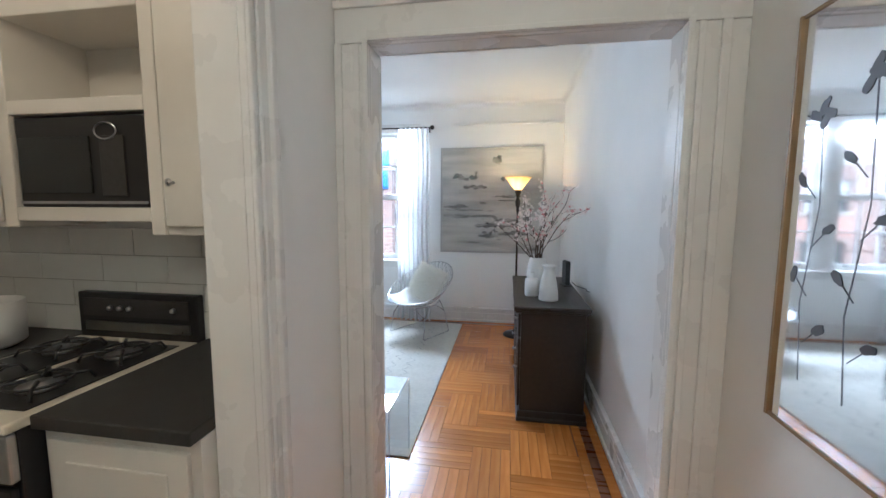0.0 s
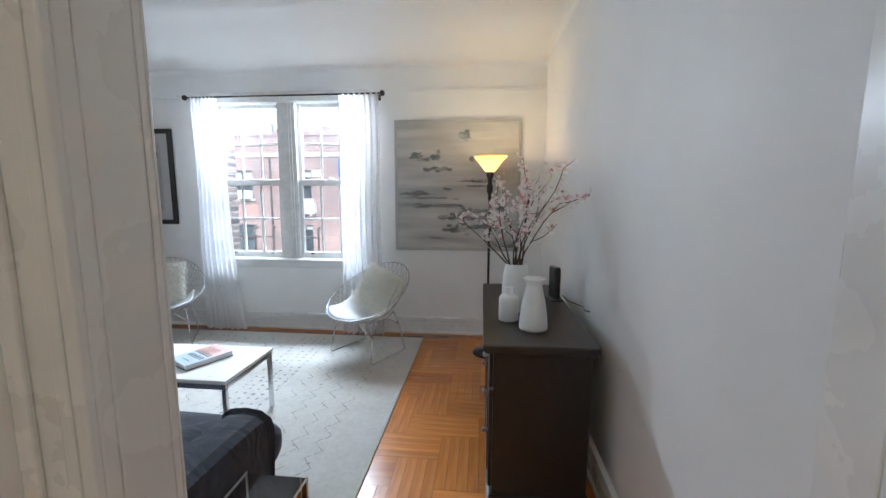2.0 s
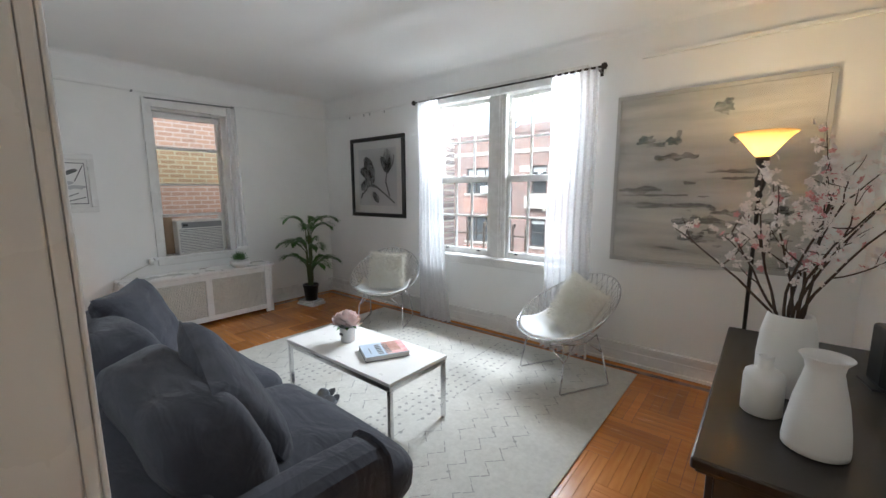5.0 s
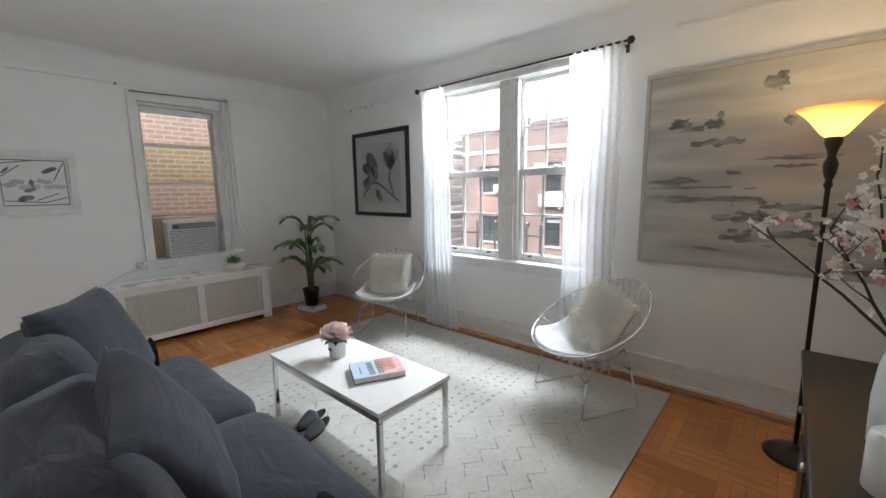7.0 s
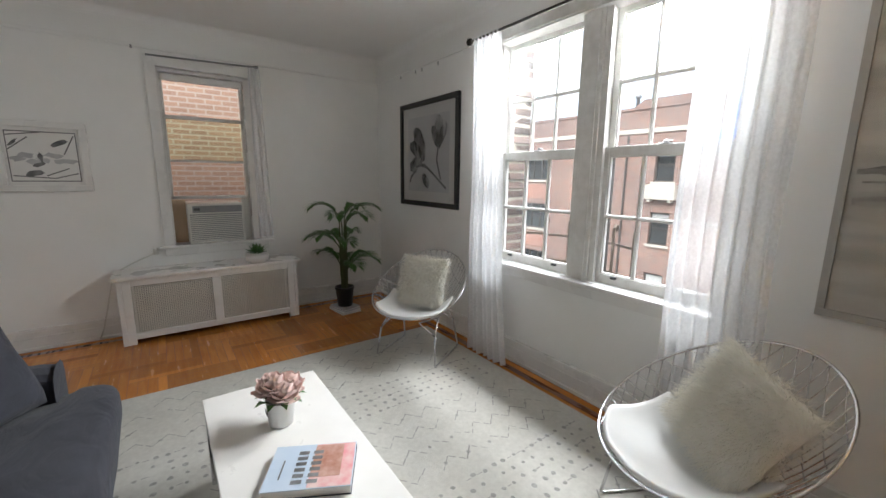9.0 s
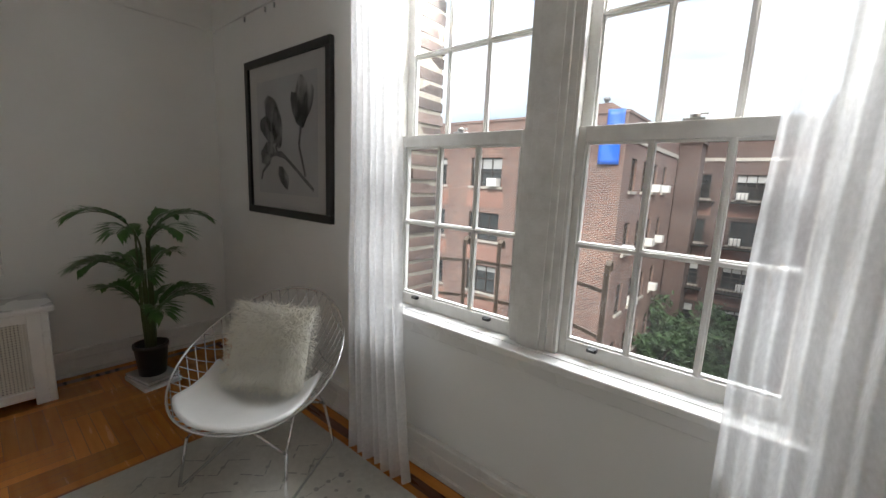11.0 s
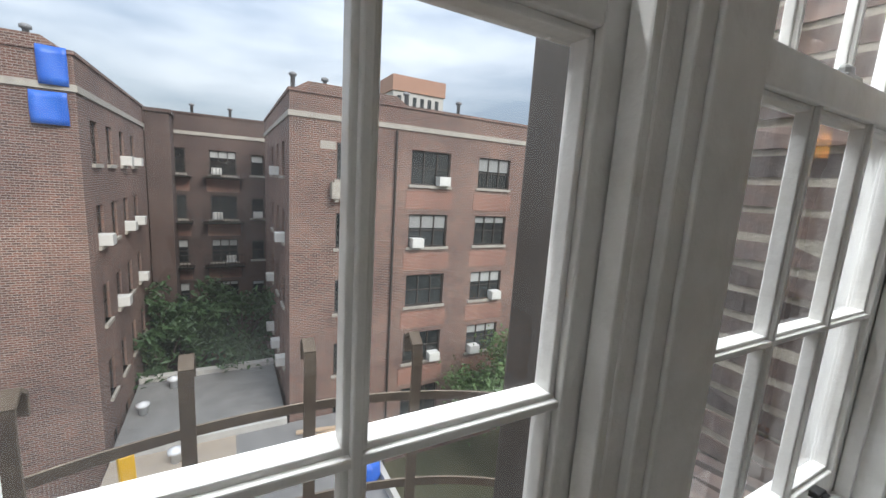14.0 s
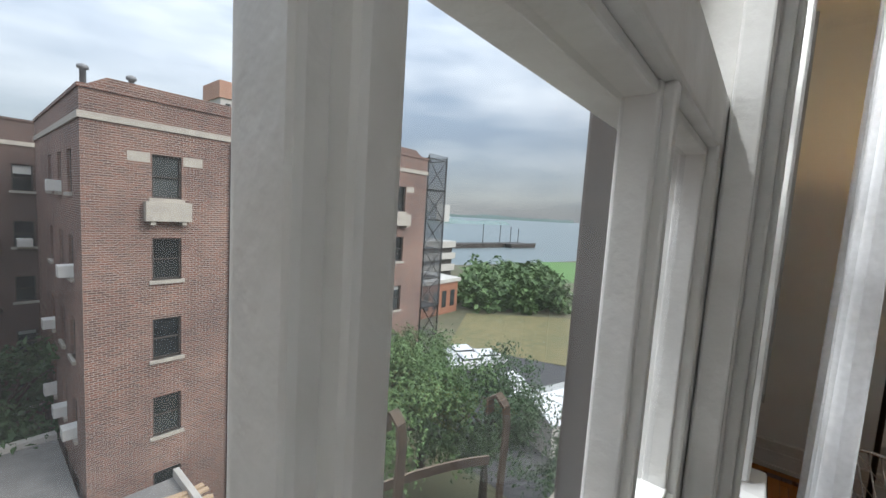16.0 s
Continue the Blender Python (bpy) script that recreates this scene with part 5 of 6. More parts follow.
# ---- slippers under the table ----
def slipper(m):
    s = thing("slipper", "grey felt slipper on the rug", "slipper", m, "pair of slippers")
    sole = [(0.045 * math.cos(a) * (1.0 if math.sin(a) > 0 else 0.85), 0.13 * math.sin(a)) for a in [i * math.pi / 12 for i in range(24)]]
    b = Mesh().add([(x, y, z) for z in (0, 0.016) for x, y in sole], [tuple(reversed(range(24))), tuple(range(24, 48))] + [(i, (i + 1) % 24, 24 + (i + 1) % 24, 24 + i) for i in range(24)])
    b.make("sole", BLACK, s, bevel=0.003)
    Mesh().grid(lambda u, v: (0.048 * math.cos(math.pi * u) * (1 - 0.75 * v * v), -0.005 + 0.135 * v, 0.016 + 0.058 * math.sin(math.pi * u) ** 0.7 * (1 - 0.55 * v)), 12, 8).make("upper", mat("grey_felt", (0.17, 0.18, 0.20), (0.24, 0.25, 0.27), rough=0.9, scale=80), s, smooth=True, solid=0.006)
    return s


s0 = slipper(pose(-2.235, 3.09, 0.0135, 0, 0, -160))
copy_thing(s0, pose(-2.12, 3.06, 0.0135, 0, 0, -152))

# ---- wire lounge chairs ----
def shell(w, l):
    """A point of the round wire bowl: w from side to side, l from front to back, within the unit circle."""
    k = math.hypot(w, l)
    s = l / k if k > 1e-6 else 0
    rim = 0.405 + 0.40 * ((s + 1) / 2) ** 1.35
    return Vector((0.385 * w, 0.36 * l + 0.05 * max(0, l) * k, 0.335 + (rim - 0.335) * k ** 2.3))


def wire_chair(m):
    c = thing("wire_chair", "chrome wire lounge chair with white seat pad", "chair", m, "wire lounge chairs")
    wires, n = Mesh(), 19
    for i in range(n):
        a = -0.95 + 1.9 * i / (n - 1)
        q = math.sqrt(1 - a * a)
        for s in (1, -1):
            pts = []
            for j in range(17):
                t = -q + 2 * q * j / 16
                pts.append(shell((a - s * t) * 0.7071, (s * a + t) * 0.7071))
            wires.tube(pts, 0.0026, 5)
    wires.make("wire_mesh", CHROME, c, smooth=True)
    rim = [shell(math.cos(6.28319 * j / 56), math.sin(6.28319 * j / 56)) for j in range(56)]
    Mesh().tube(rim, 0.006, 7, closed=True).make("rim", CHROME, c, smooth=True)

    def pad(u, v):
        l = -0.93 + 1.13 * v
        wmax = min(0.74, math.sqrt(max(0.0, 0.95 ** 2 - l * l)))
        return shell((2 * u - 1) * wmax, l) + Vector((0, 0, 0.016))
    Mesh().grid(pad, 16, 14).make("seat_pad", PAD, c, smooth=True, solid=0.022, subsurf=1)
    for s in (-1, 1):
        foot = [(s * 0.245, -0.19, 0.235), (s * 0.264, -0.228, 0.014), (s * 0.264, -0.215, 0.006), (s * 0.264, 0.215, 0.006), (s * 0.264, 0.228, 0.014), (s * 0.245, 0.165, 0.27)]
        Mesh().tube(foot, 0.007, 8).make("sled_leg", CHROME, c, smooth=True)
        for a, b in ((foot[0], (0.13, -0.235, 0.345)), (foot[0], (0.215, -0.07, 0.352)), (foot[5], (0.215, 0.04, 0.352)), (foot[5], (0.15, 0.195, 0.372))):
            Mesh().tube([a, (s * b[0], b[1], b[2])], 0.006, 7).make("strut", CHROME, c, smooth=True)
        Mesh().tube([(s * 0.13, -0.235, 0.345), (s * 0.215, -0.07, 0.352), (s * 0.215, 0.04, 0.352), (s * 0.15, 0.195, 0.372)], 0.006, 8).make("seat_bar", CHROME, c, smooth=True)
    return c


CH1, CH2 = pose(-3.17, 4.56, 0.0125, 0, 0, 30), pose(-1.03, 4.52, 0.0125, 0, 0, -29)
wc = wire_chair(CH1)
copy_thing(wc, CH2)
fp = fur_pillow("fur_cushion", CH1 @ pose(0, 0.09, 0.585, -20, 0, 0))
copy_thing(fp, CH2 @ pose(0.05, 0.08, 0.585, -26, 14, -6))

# ---- sheer curtains and rod ----
rod = thing("curtain_rod", "dark metal curtain rod with ball finials", "curtain rod", pose(0, 4.945, 2.487))
Mesh().tube([(-3.02, 0, 0), (-0.985, 0, 0.0)], 0.009, 10).make("rod", IRON, rod, smooth=True)
for x in (-3.045, -0.96):
    Mesh().lathe([(0.0, -0.028), (0.018, -0.022), (0.028, 0), (0.018, 0.022), (0, 0.028)], 16, pose(x, 0, 0)).make("finial", IRON, rod, smooth=True)
for x in (-2.99, -1.03):
    Mesh().box(x - 0.006, x + 0.006, 0.009, 0.175, -0.006, 0.006).box(x - 0.012, x + 0.012, 0.168, 0.175, -0.03, 0.03).make("bracket", IRON, rod)


def curtain(x0, x1, xb0, xb1, seed):
    r = random.Random(seed)
    ph = [r.uniform(0, 6.28) for _ in range(4)]

    def fn(u, v):
        z = 0.03 + (2.495 - 0.03) * v
        a, b = xb0 + (x0 - xb0) * v ** 0.7, xb1 + (x1 - xb1) * v ** 0.7
        y = 4.945 + (0.016 + 0.02 * (1 - v)) * math.sin(u * 44 + ph[0] + 0.6 * math.sin(3 * v + ph[1])) + 0.012 * (1 - v) * math.sin(u * 17 + ph[2] + v * 2)
        y += 0.002 if v < 1 else 0
        return (a + (b - a) * u + 0.008 * math.sin(9 * v + ph[3]), y, z)
    m = Mesh().grid(fn, 90, 26)
    ob = m.make("sheer_curtain", SHEER, smooth=True)
    return tagged(ob, "sheer white voile curtain hanging from the rod", "curtain", "sheer curtains")


curtain(-2.99, -2.70, -3.00, -2.54, 1)
curtain(-1.40, -1.00, -1.43, -0.98, 2)

# ---- pictures ----
def disc(m, cx, cz, rx, rz, y, n=14, wob=0.25, seed=0, rot=0.0):
    r = random.Random(seed)
    pts = []
    for i in range(n):
        a, k = 6.283 * i / n, 1 + r.uniform(-wob, wob)
        px, pz = rx * k * math.cos(a), rz * k * math.sin(a)
        pts.append((cx + px * math.cos(rot) - pz * math.sin(rot), y, cz + px * math.sin(rot) + pz * math.cos(rot)))
    m.add(pts, [tuple(range(n))])


pic = thing("framed_picture", "black-framed grey magnolia print on the wall", "picture", pose(-3.88, 5.118, 1.688))
W2 = 0.52
Mesh().box(-W2, W2, -0.030, 0, W2 - 0.05, W2).box(-W2, W2, -0.030, 0, -W2, -W2 + 0.05).box(-W2, -W2 + 0.05, -0.030, 0, -W2 + 0.05, W2 - 0.05).box(W2 - 0.05, W2, -0.030, 0, -W2 + 0.05, W2 - 0.05).make("frame", BLACK, pic, bevel=0.004)
Mesh().box(-W2 + 0.05, W2 - 0.05, -0.012, -0.002, -W2 + 0.05, W2 - 0.05).make("mat_board", PAPER, pic)
Mesh().box(-0.37, 0.37, -0.0135, -0.0125, -0.37, 0.37).make("print", mat("pale_print", (0.70, 0.70, 0.70), (0.62, 0.62, 0.62), rough=0.6, scale=4), pic)
fl, st = Mesh(), Mesh()
for k, (x, z, a, b, t) in enumerate(((-0.16, 0.14, 0.085, 0.15, 0.5), (-0.22, 0.05, 0.07, 0.13, 1.0), (-0.10, 0.06, 0.06, 0.13, 0.1), (-0.24, -0.10, 0.10, 0.07, 0.4), (0.20, 0.20, 0.075, 0.16, -0.15), (0.26, 0.17, 0.05, 0.12, -0.5), (0.14, 0.17, 0.05, 0.11, 0.4), (-0.03, -0.26, 0.05, 0.09, 0.7))):
    disc(fl, x, z, a, b, -0.0142 - 0.0003 * k, 18, 0.12, k, t)
fl.make("petals", PETALINK, pic)
for p in (((-0.20, -0.12), (-0.05, -0.10), (0.12, -0.20), (0.33, -0.33)), ((0.20, 0.08), (0.17, -0.06), (0.24, -0.25)), ((-0.20, -0.16), (-0.30, -0.22), (-0.33, -0.28)), ((-0.12, -0.05), (-0.10, -0.11), (0.0, -0.13))):
    for (x0, z0), (x1, z1) in zip(p[:-1], p[1:]):
        d = Vector((x1 - x0, z1 - z0)).normalized() * 0.012
        st.add([(x0 - d.y, -0.018, z0 + d.x), (x0 + d.y, -0.018, z0 - d.x), (x1 + d.y, -0.018, z1 - d.x), (x1 - d.y, -0.018, z1 + d.x)], [(0, 1, 2, 3)])
st.make("stems", INK, pic)
p = Mesh().add([(-W2 + 0.05, -0.022, -W2 + 0.05), (W2 - 0.05, -0.022, -W2 + 0.05), (W2 - 0.05, -0.022, W2 - 0.05), (-W2 + 0.05, -0.022, W2 - 0.05)], [(0, 1, 2, 3)]).make("glazing", CLEAR, pic)
p.visible_shadow = False

art = thing("abstract_painting", "large pale abstract canvas in a thin grey frame", "painting", pose(-0.23, 5.118, 1.587))
A, B2 = 0.617, 0.637
Mesh().box(-A, A, -0.03, 0, -B2, B2).make("canvas", CANVAS, art, bevel=0.003)
Mesh().box(-A - 0.028, A + 0.028, -0.036, -0.001, B2 + 0.001, B2 + 0.03).box(-A - 0.028, A + 0.028, -0.036, -0.001, -B2 - 0.03, -B2 - 0.001).box(A + 0.001, A + 0.028, -0.036, -0.001, -B2, B2).box(-A - 0.028, -A - 0.001, -0.036, -0.001, -B2, B2).make("frame", GREYFRAME, art)
r = random.Random(4)
g, t = Mesh(), Mesh()
k = 0
for x0, x1, z, h in ((-0.60, -0.28, -0.08, 0.035), (-0.60, -0.20, -0.20, 0.03), (-0.22, 0.05, -0.20, 0.03), (-0.58, -0.10, -0.12, 0.012), (-0.2, 0.3, -0.32, 0.05), (0.05, 0.35, -0.25, 0.03), (-0.15, 0.1, -0.45, 0.03), (0.1, 0.45, -0.42, 0.035), (0.0, 0.4, 0.05, 0.02), (-0.35, -0.05, 0.17, 0.035), (0.1, 0.3, 0.0, 0.015)):
    n = 10
    up = [(x0 + (x1 - x0) * i / n, -0.0312 - 0.0002 * k, z + h * r.uniform(0.3, 1.2) * math.sin(math.pi * (0.08 + 0.84 * i / n)) ** 0.5) for i in range(n + 1)]
    dn = [(x0 + (x1 - x0) * i / n, -0.0312 - 0.0002 * k, z - h * r.uniform(0.2, 1.0) * math.sin(math.pi * (0.08 + 0.84 * i / n)) ** 0.5) for i in range(n, -1, -1)]
    g.add(up + dn, [tuple(range(2 * n + 2))])
    k += 1
for i in range(46):
    disc(g, r.uniform(-0.15, 0.5), r.gauss(-0.32, 0.10), r.uniform(0.01, 0.045), r.uniform(0.006, 0.02), -0.0345 - 0.00005 * i, 9, 0.4, i)
g.make("grey_strokes", PAINTG, art)
Mesh().add([(-A, -0.0306, -B2), (A, -0.0306, -B2), (A, -0.0306, B2), (-A, -0.0306, B2)], [(0, 1, 2, 3)]).make("wash", WASH, art)
for i, (x, z, a, b) in enumerate(((0.08, 0.50, 0.055, 0.05), (0.10, 0.545, 0.03, 0.02), (-0.42, 0.31, 0.06, 0.035), (-0.34, 0.27, 0.07, 0.018), (-0.22, 0.29, 0.05, 0.03), (-0.19, 0.34, 0.02, 0.03), (0.16, 0.27, 0.03, 0.03))):
    disc(t, x, z, a, b, -0.0338 - 0.0002 * i, 16, 0.35, i + 60)
t.make("teal_strokes", PAINTT, art)

sk = thing("framed_sketch", "white-framed ink sketch of birds and branches", "picture", pose(X0 + 0.002, 2.165, 1.59, 0, 0, 90))
Mesh().box(-0.275, 0.275, -0.03, 0, 0.225, 0.275).box(-0.275, 0.275, -0.03, 0, -0.275, -0.225).box(-0.275, -0.225, -0.03, 0, -0.225, 0.225).box(0.225, 0.275, -0.03, 0, -0.225, 0.225).make("frame", TRIM, sk, bevel=0.004)
Mesh().box(-0.225, 0.225, -0.012, -0.002, -0.225, 0.225).make("paper", PAPER, sk)
m = Mesh().box(-0.205, 0.205, -0.0135, -0.0125, 0.188, 0.196).box(-0.205, 0.205, -0.0135, -0.0125, -0.196, -0.188).box(-0.205, -0.199, -0.0135, -0.0125, -0.188, 0.188).box(0.199, 0.205, -0.0135, -0.0125, -0.188, 0.188)
for i, (x, z, a, b, q) in enumerate(((-0.06, -0.13, 0.06, 0.022, 0.1), (-0.03, -0.06, 0.04, 0.015, 0.4), (0.10, 0.11, 0.05, 0.018, 0.5), (-0.17, 0.10, 0.04, 0.012, 0.8), (-0.02, 0.0, 0.016, 0.035, 0.2))):
    disc(m, x, z, a, b, -0.014 - 0.0002 * i, 12, 0.3, i + 90, q)
for a0, b0, a1, b1 in ((-0.2, 0.16, 0.0, 0.19), (-0.2, 0.05, -0.08, 0.15), (-0.19, -0.15, 0.05, -0.17), (0.05, -0.17, 0.19, -0.13), (0.0, -0.15, 0.14, -0.09), (0.12, 0.02, 0.19, 0.17)):
    d = Vector((a1 - a0, b1 - b0)).normalized() * 0.004
    m.add([(a0 - d.y, -0.0155, b0 + d.x), (a0 + d.y, -0.0155, b0 - d.x), (a1 + d.y, -0.0155, b1 - d.x), (a1 - d.y, -0.0155, b1 + d.x)], [(0, 1, 2, 3)])
m.make("ink_drawing", INK, sk)
m = Mesh()
for i in range(7):
    disc(m, -0.15 + 0.05 * i, 0.03 * math.sin(i * 2) - 0.02, 0.05, 0.02, -0.0130 - 0.0001 * i, 10, 0.4, i + 120)
m.make("grey_wash", INKL, sk)
for x in (-4.42, -4.12, -4.0, -3.72):
    tagged(Mesh().box(x - 0.004, x + 0.004, 5.11, 5.1199, 2.49, 2.52).make("picture_hook", STEEL), "small leftover picture hook on the wall", "hook", "picture hooks")

# ---- radiator cover ----
rc = thing("radiator_cover", "white radiator cover with woven grille panels", "radiator cover", pose(-4.65, 3.25, 0))
m = Mesh().box(-0.33, 0.0, -0.735, -0.70, 0, 0.58).box(-0.33, 0.0, 0.70, 0.735, 0, 0.58)
m.box(-0.03, 0.0, -0.70, -0.64, 0, 0.58).box(-0.03, 0.0, 0.64, 0.70, 0, 0.58).box(-0.03, 0.0, -0.035, 0.035, 0.10, 0.52).box(-0.03, 0.0, -0.64, 0.64, 0.52, 0.58).box(-0.03, 0.0, -0.64, 0.64, 0.045, 0.10)
m.make("frame", TRIM, rc, bevel=0.004)
Mesh().box(-0.335, 0.03, -0.765, 0.765, 0.58, 0.612).make("top", TRIM, rc, bevel=0.008)
for a, b in ((-0.64, -0.035), (0.035, 0.64)):
    m = Mesh()
    k = 0
    while a + k * 0.0155 < b:
        m.box(-0.022, -0.019, a + k * 0.0155, a + k * 0.0155 + 0.009, 0.10, 0.52)
        k += 1
    for k in range(27):
        m.box(-0.019, -0.016, a, b, 0.10 + k * 0.0155, 0.109 + k * 0.0155)
    tagged(m.make("woven_grille", CANE, rc), kind="stuff")
# plain block for the radiator, coloured dark as the shade behind the grille
Mesh().box(-0.20, -0.06, -0.62, 0.62, 0.06, 0.5).make("radiator", SHADEFILL, rc)
su = thing("succulent", "small succulent in a round white pot", "plant", pose(-4.69, 3.62, 0.612) @ Matrix.Scale(1.3, 4))
Mesh().lathe([(0.05, 0), (0.078, 0.02), (0.085, 0.05), (0.080, 0.065), (0.07, 0.06), (0, 0.055)], 24).make("pot", CERAMIC, su, smooth=True)
m, r = Mesh(), random.Random(3)
for k in range(34):
    a, e = k * 2.4, 0.25 + 1.0 * (k / 34)
    d, s = Vector((math.cos(a) * math.cos(e), math.sin(a) * math.cos(e), math.sin(e))), Vector((-math.sin(a), math.cos(a), 0))
    b = Vector((0, 0, 0.06))
    l = 0.09 * r.uniform(0.8, 1.2)
    m.add([b + d * 0.02 - s * 0.006, b + d * l * 0.5 - s * 0.011, b + d * l, b + d * l * 0.5 + s * 0.011, b + d * l * 0.5 + Vector((0, 0, 0.008))], [(0, 1, 4), (1, 2, 4), (2, 3, 4), (3, 0, 4)])
m.make("leaves", LEAF, su)

# ---- palm in the corner ----
pl = thing("potted_palm", "green palm in a black nursery pot", "plant", pose(-4.53, 4.45, 0.058))
Mesh().lathe([(0.075, 0), (0.078, 0.0), (0.098, 0.19), (0.104, 0.19), (0.104, 0.215), (0.092, 0.215), (0.09, 0.18), (0, 0.18)], 28).make("pot", BLACK, pl, smooth=True)
stm, lv, r = Mesh(), Mesh(), random.Random(14)
for k in range(15):
    a = k * 2.39996
    zb = (0.41, 0.67, 0.95)[k % 3] * r.uniform(0.9, 1.06)
    ln = 0.36 + 0.05 * r.random()
    base = Vector((0.025 * math.cos(a), 0.025 * math.sin(a), 0.17))
    out = Vector((math.cos(a), math.sin(a), 0))
    pts = [base, base + out * 0.01 + Vector((0, 0, (zb - 0.17) * 0.5)), Vector((0, 0, zb)) + out * 0.035]
    for i in range(1, 12):
        s = i / 11
        pts.append(Vector((0, 0, zb)) + out * (0.035 + ln * 0.80 * s ** 1.25) + Vector((0, 0, ln * (0.95 * s - 0.62 * s ** 2.3))))
    stm.tube(pts, 0.0075, 5, 0.0015)
    for i in range(4, 14):
        for j in (0, 0.33, 0.66):
            if i == 13 and j:
                continue
            p = pts[i].lerp(pts[min(i + 1, 13)], j)
            d = (pts[min(i + 1, 13)] - pts[max(i - 1, 0)]).normalized()
            side = d.cross(Vector((0, 0, 1))).normalized()
            for s in (-1, 1):
                l = 0.19 * math.sin(math.pi * (0.18 + 0.72 * (i + j - 4) / 9.7)) * r.uniform(0.85, 1.15)
                q = (d * 0.85 + side * s * 0.6 + Vector((0, 0, 0.05))).normalized()
                w = q.cross(Vector((0, 0, 1))).normalized() * 0.0115
                mid, tip = p + q * l * 0.5 + Vector((0, 0, 0.004)), p + q * l - Vector((0, 0, 0.035))
                lv.add([p, mid - w, tip, mid + w], [(0, 1, 2, 3)])
stm.make("stalks", STEM, pl, smooth=True)
tagged(lv.make("fronds", LEAF, pl), kind="stuff")
for z, w, c, a in ((0.0, 0.15, PAPER, 8), (0.030, 0.135, mat("grey_book_cloth", (0.42, 0.41, 0.39), rough=0.7), 14)):
    b = thing("floor_book", "pale hardback book lying under the palm pot", "book", pose(-4.53, 4.45, z, 0, 0, a), "stacked books")
    Mesh().box(-w, w, -w * 0.75, w * 0.75, 0, 0.004).box(-w, w, -w * 0.75, w * 0.75, 0.024, 0.028).box(-w, -w + 0.004, -w * 0.75, w * 0.75, 0.004, 0.024).make("cover", c, b)
    Mesh().box(-w + 0.005, w - 0.006, -w * 0.72, w * 0.72, 0.005, 0.023).make("pages", PAPER, b)

# ---- sideboard and what stands on it ----
sb = thing("sideboard", "dark espresso wood sideboard with drawers", "sideboard", pose(0, 0, 0))
Mesh().box(0.05, 0.56, 2.67, 3.93, 0.80, 0.832).box(0.06, 0.555, 2.685, 3.92, 0.785, 0.80).make("top", BLACKWOOD, sb, bevel=0.006)
Mesh().box(0.10, 0.54, 2.72, 3.89, 0.06, 0.785).make("carcass", BLACKWOOD, sb, bevel=0.004)
Mesh().box(0.085, 0.555, 2.705, 3.905, 0.0, 0.075).box(0.078, 0.56, 2.698, 3.91, 0.0, 0.03).make("plinth", BLACKWOOD, sb, bevel=0.006)
for i in range(3):
    for j in range(2):
        y, z = 2.74 + i * 0.385, 0.60 - j * 0.0
        if j == 0:
            Mesh().box(0.082, 0.10, y, y + 0.365, 0.60, 0.765).make("drawer", BLACKWOOD, sb, bevel=0.004)
            Mesh().lathe([(0.006, 0), (0.007, 0.014), (0.013, 0.02), (0.012, 0.028), (0.0, 0.031)], 14, pose(0.082, y + 0.18, 0.685, 0, -90, 0)).make("knob", STEEL, sb, smooth=True)
        else:
            Mesh().box(0.082, 0.10, y, y + 0.365, 0.095, 0.585).make("door", BLACKWOOD, sb, bevel=0.004)
            Mesh().box(0.076, 0.082, y + 0.05, y + 0.315, 0.145, 0.535).make("door_panel", BLACKWOOD, sb, bevel=0.008)
            Mesh().lathe([(0.006, 0), (0.007, 0.014), (0.013, 0.02), (0.012, 0.028), (0.0, 0.031)], 14, pose(0.082, y + 0.03, 0.37, 0, -90, 0)).make("knob", STEEL, sb, smooth=True)
DZ = 0.8325
v1 = [(0.075, 0.0), (0.084, 0.004), (0.085, 0.02), (0.080, 0.07), (0.068, 0.14), (0.052, 0.20), (0.046, 0.225), (0.050, 0.245), (0.066, 0.262), (0.064, 0.264), (0.047, 0.246), (0.042, 0.225), (0.047, 0.2), (0.06, 0.14), (0.07, 0.06), (0.0, 0.03)]
tagged(Mesh().lathe([(r_ * 0.82, z_ * 0.97) for r_, z_ in v1], 40).make("flared_vase", CERAMIC, smooth=True, at=pose(0.297, 2.91, DZ)), "white flared ceramic vase on the sideboard", "vase", "white vases")
v2 = [(0.058, 0.0), (0.062, 0.004), (0.062, 0.13), (0.058, 0.148), (0.045, 0.158), (0.026, 0.164), (0.0235, 0.172), (0.023, 0.205), (0.0245, 0.208), (0.019, 0.208), (0.019, 0.17), (0.0, 0.15)]
tagged(Mesh().lathe([(r_ * 0.84, z_ * 0.85) for r_, z_ in v2], 36).make("bottle_vase", CERAMIC, smooth=True, at=pose(0.185, 3.05, DZ)), "white bottle-shaped ceramic vase on the sideboard", "vase", "white vases")
fv = thing("blossom_vase", "tall white vase of pink cherry blossom branches", "vase", pose(0.238, 3.26, DZ))
Mesh().lathe([(0.070, 0.0), (0.078, 0.006), (0.080, 0.12), (0.074, 0.20), (0.061, 0.262), (0.058, 0.268), (0.053, 0.262), (0.066, 0.18), (0.0, 0.1)], 36).make("vase", CERAMIC, fv, smooth=True)
tw_, bw, bp, r = Mesh(), Mesh(), Mesh(), random.Random(33)


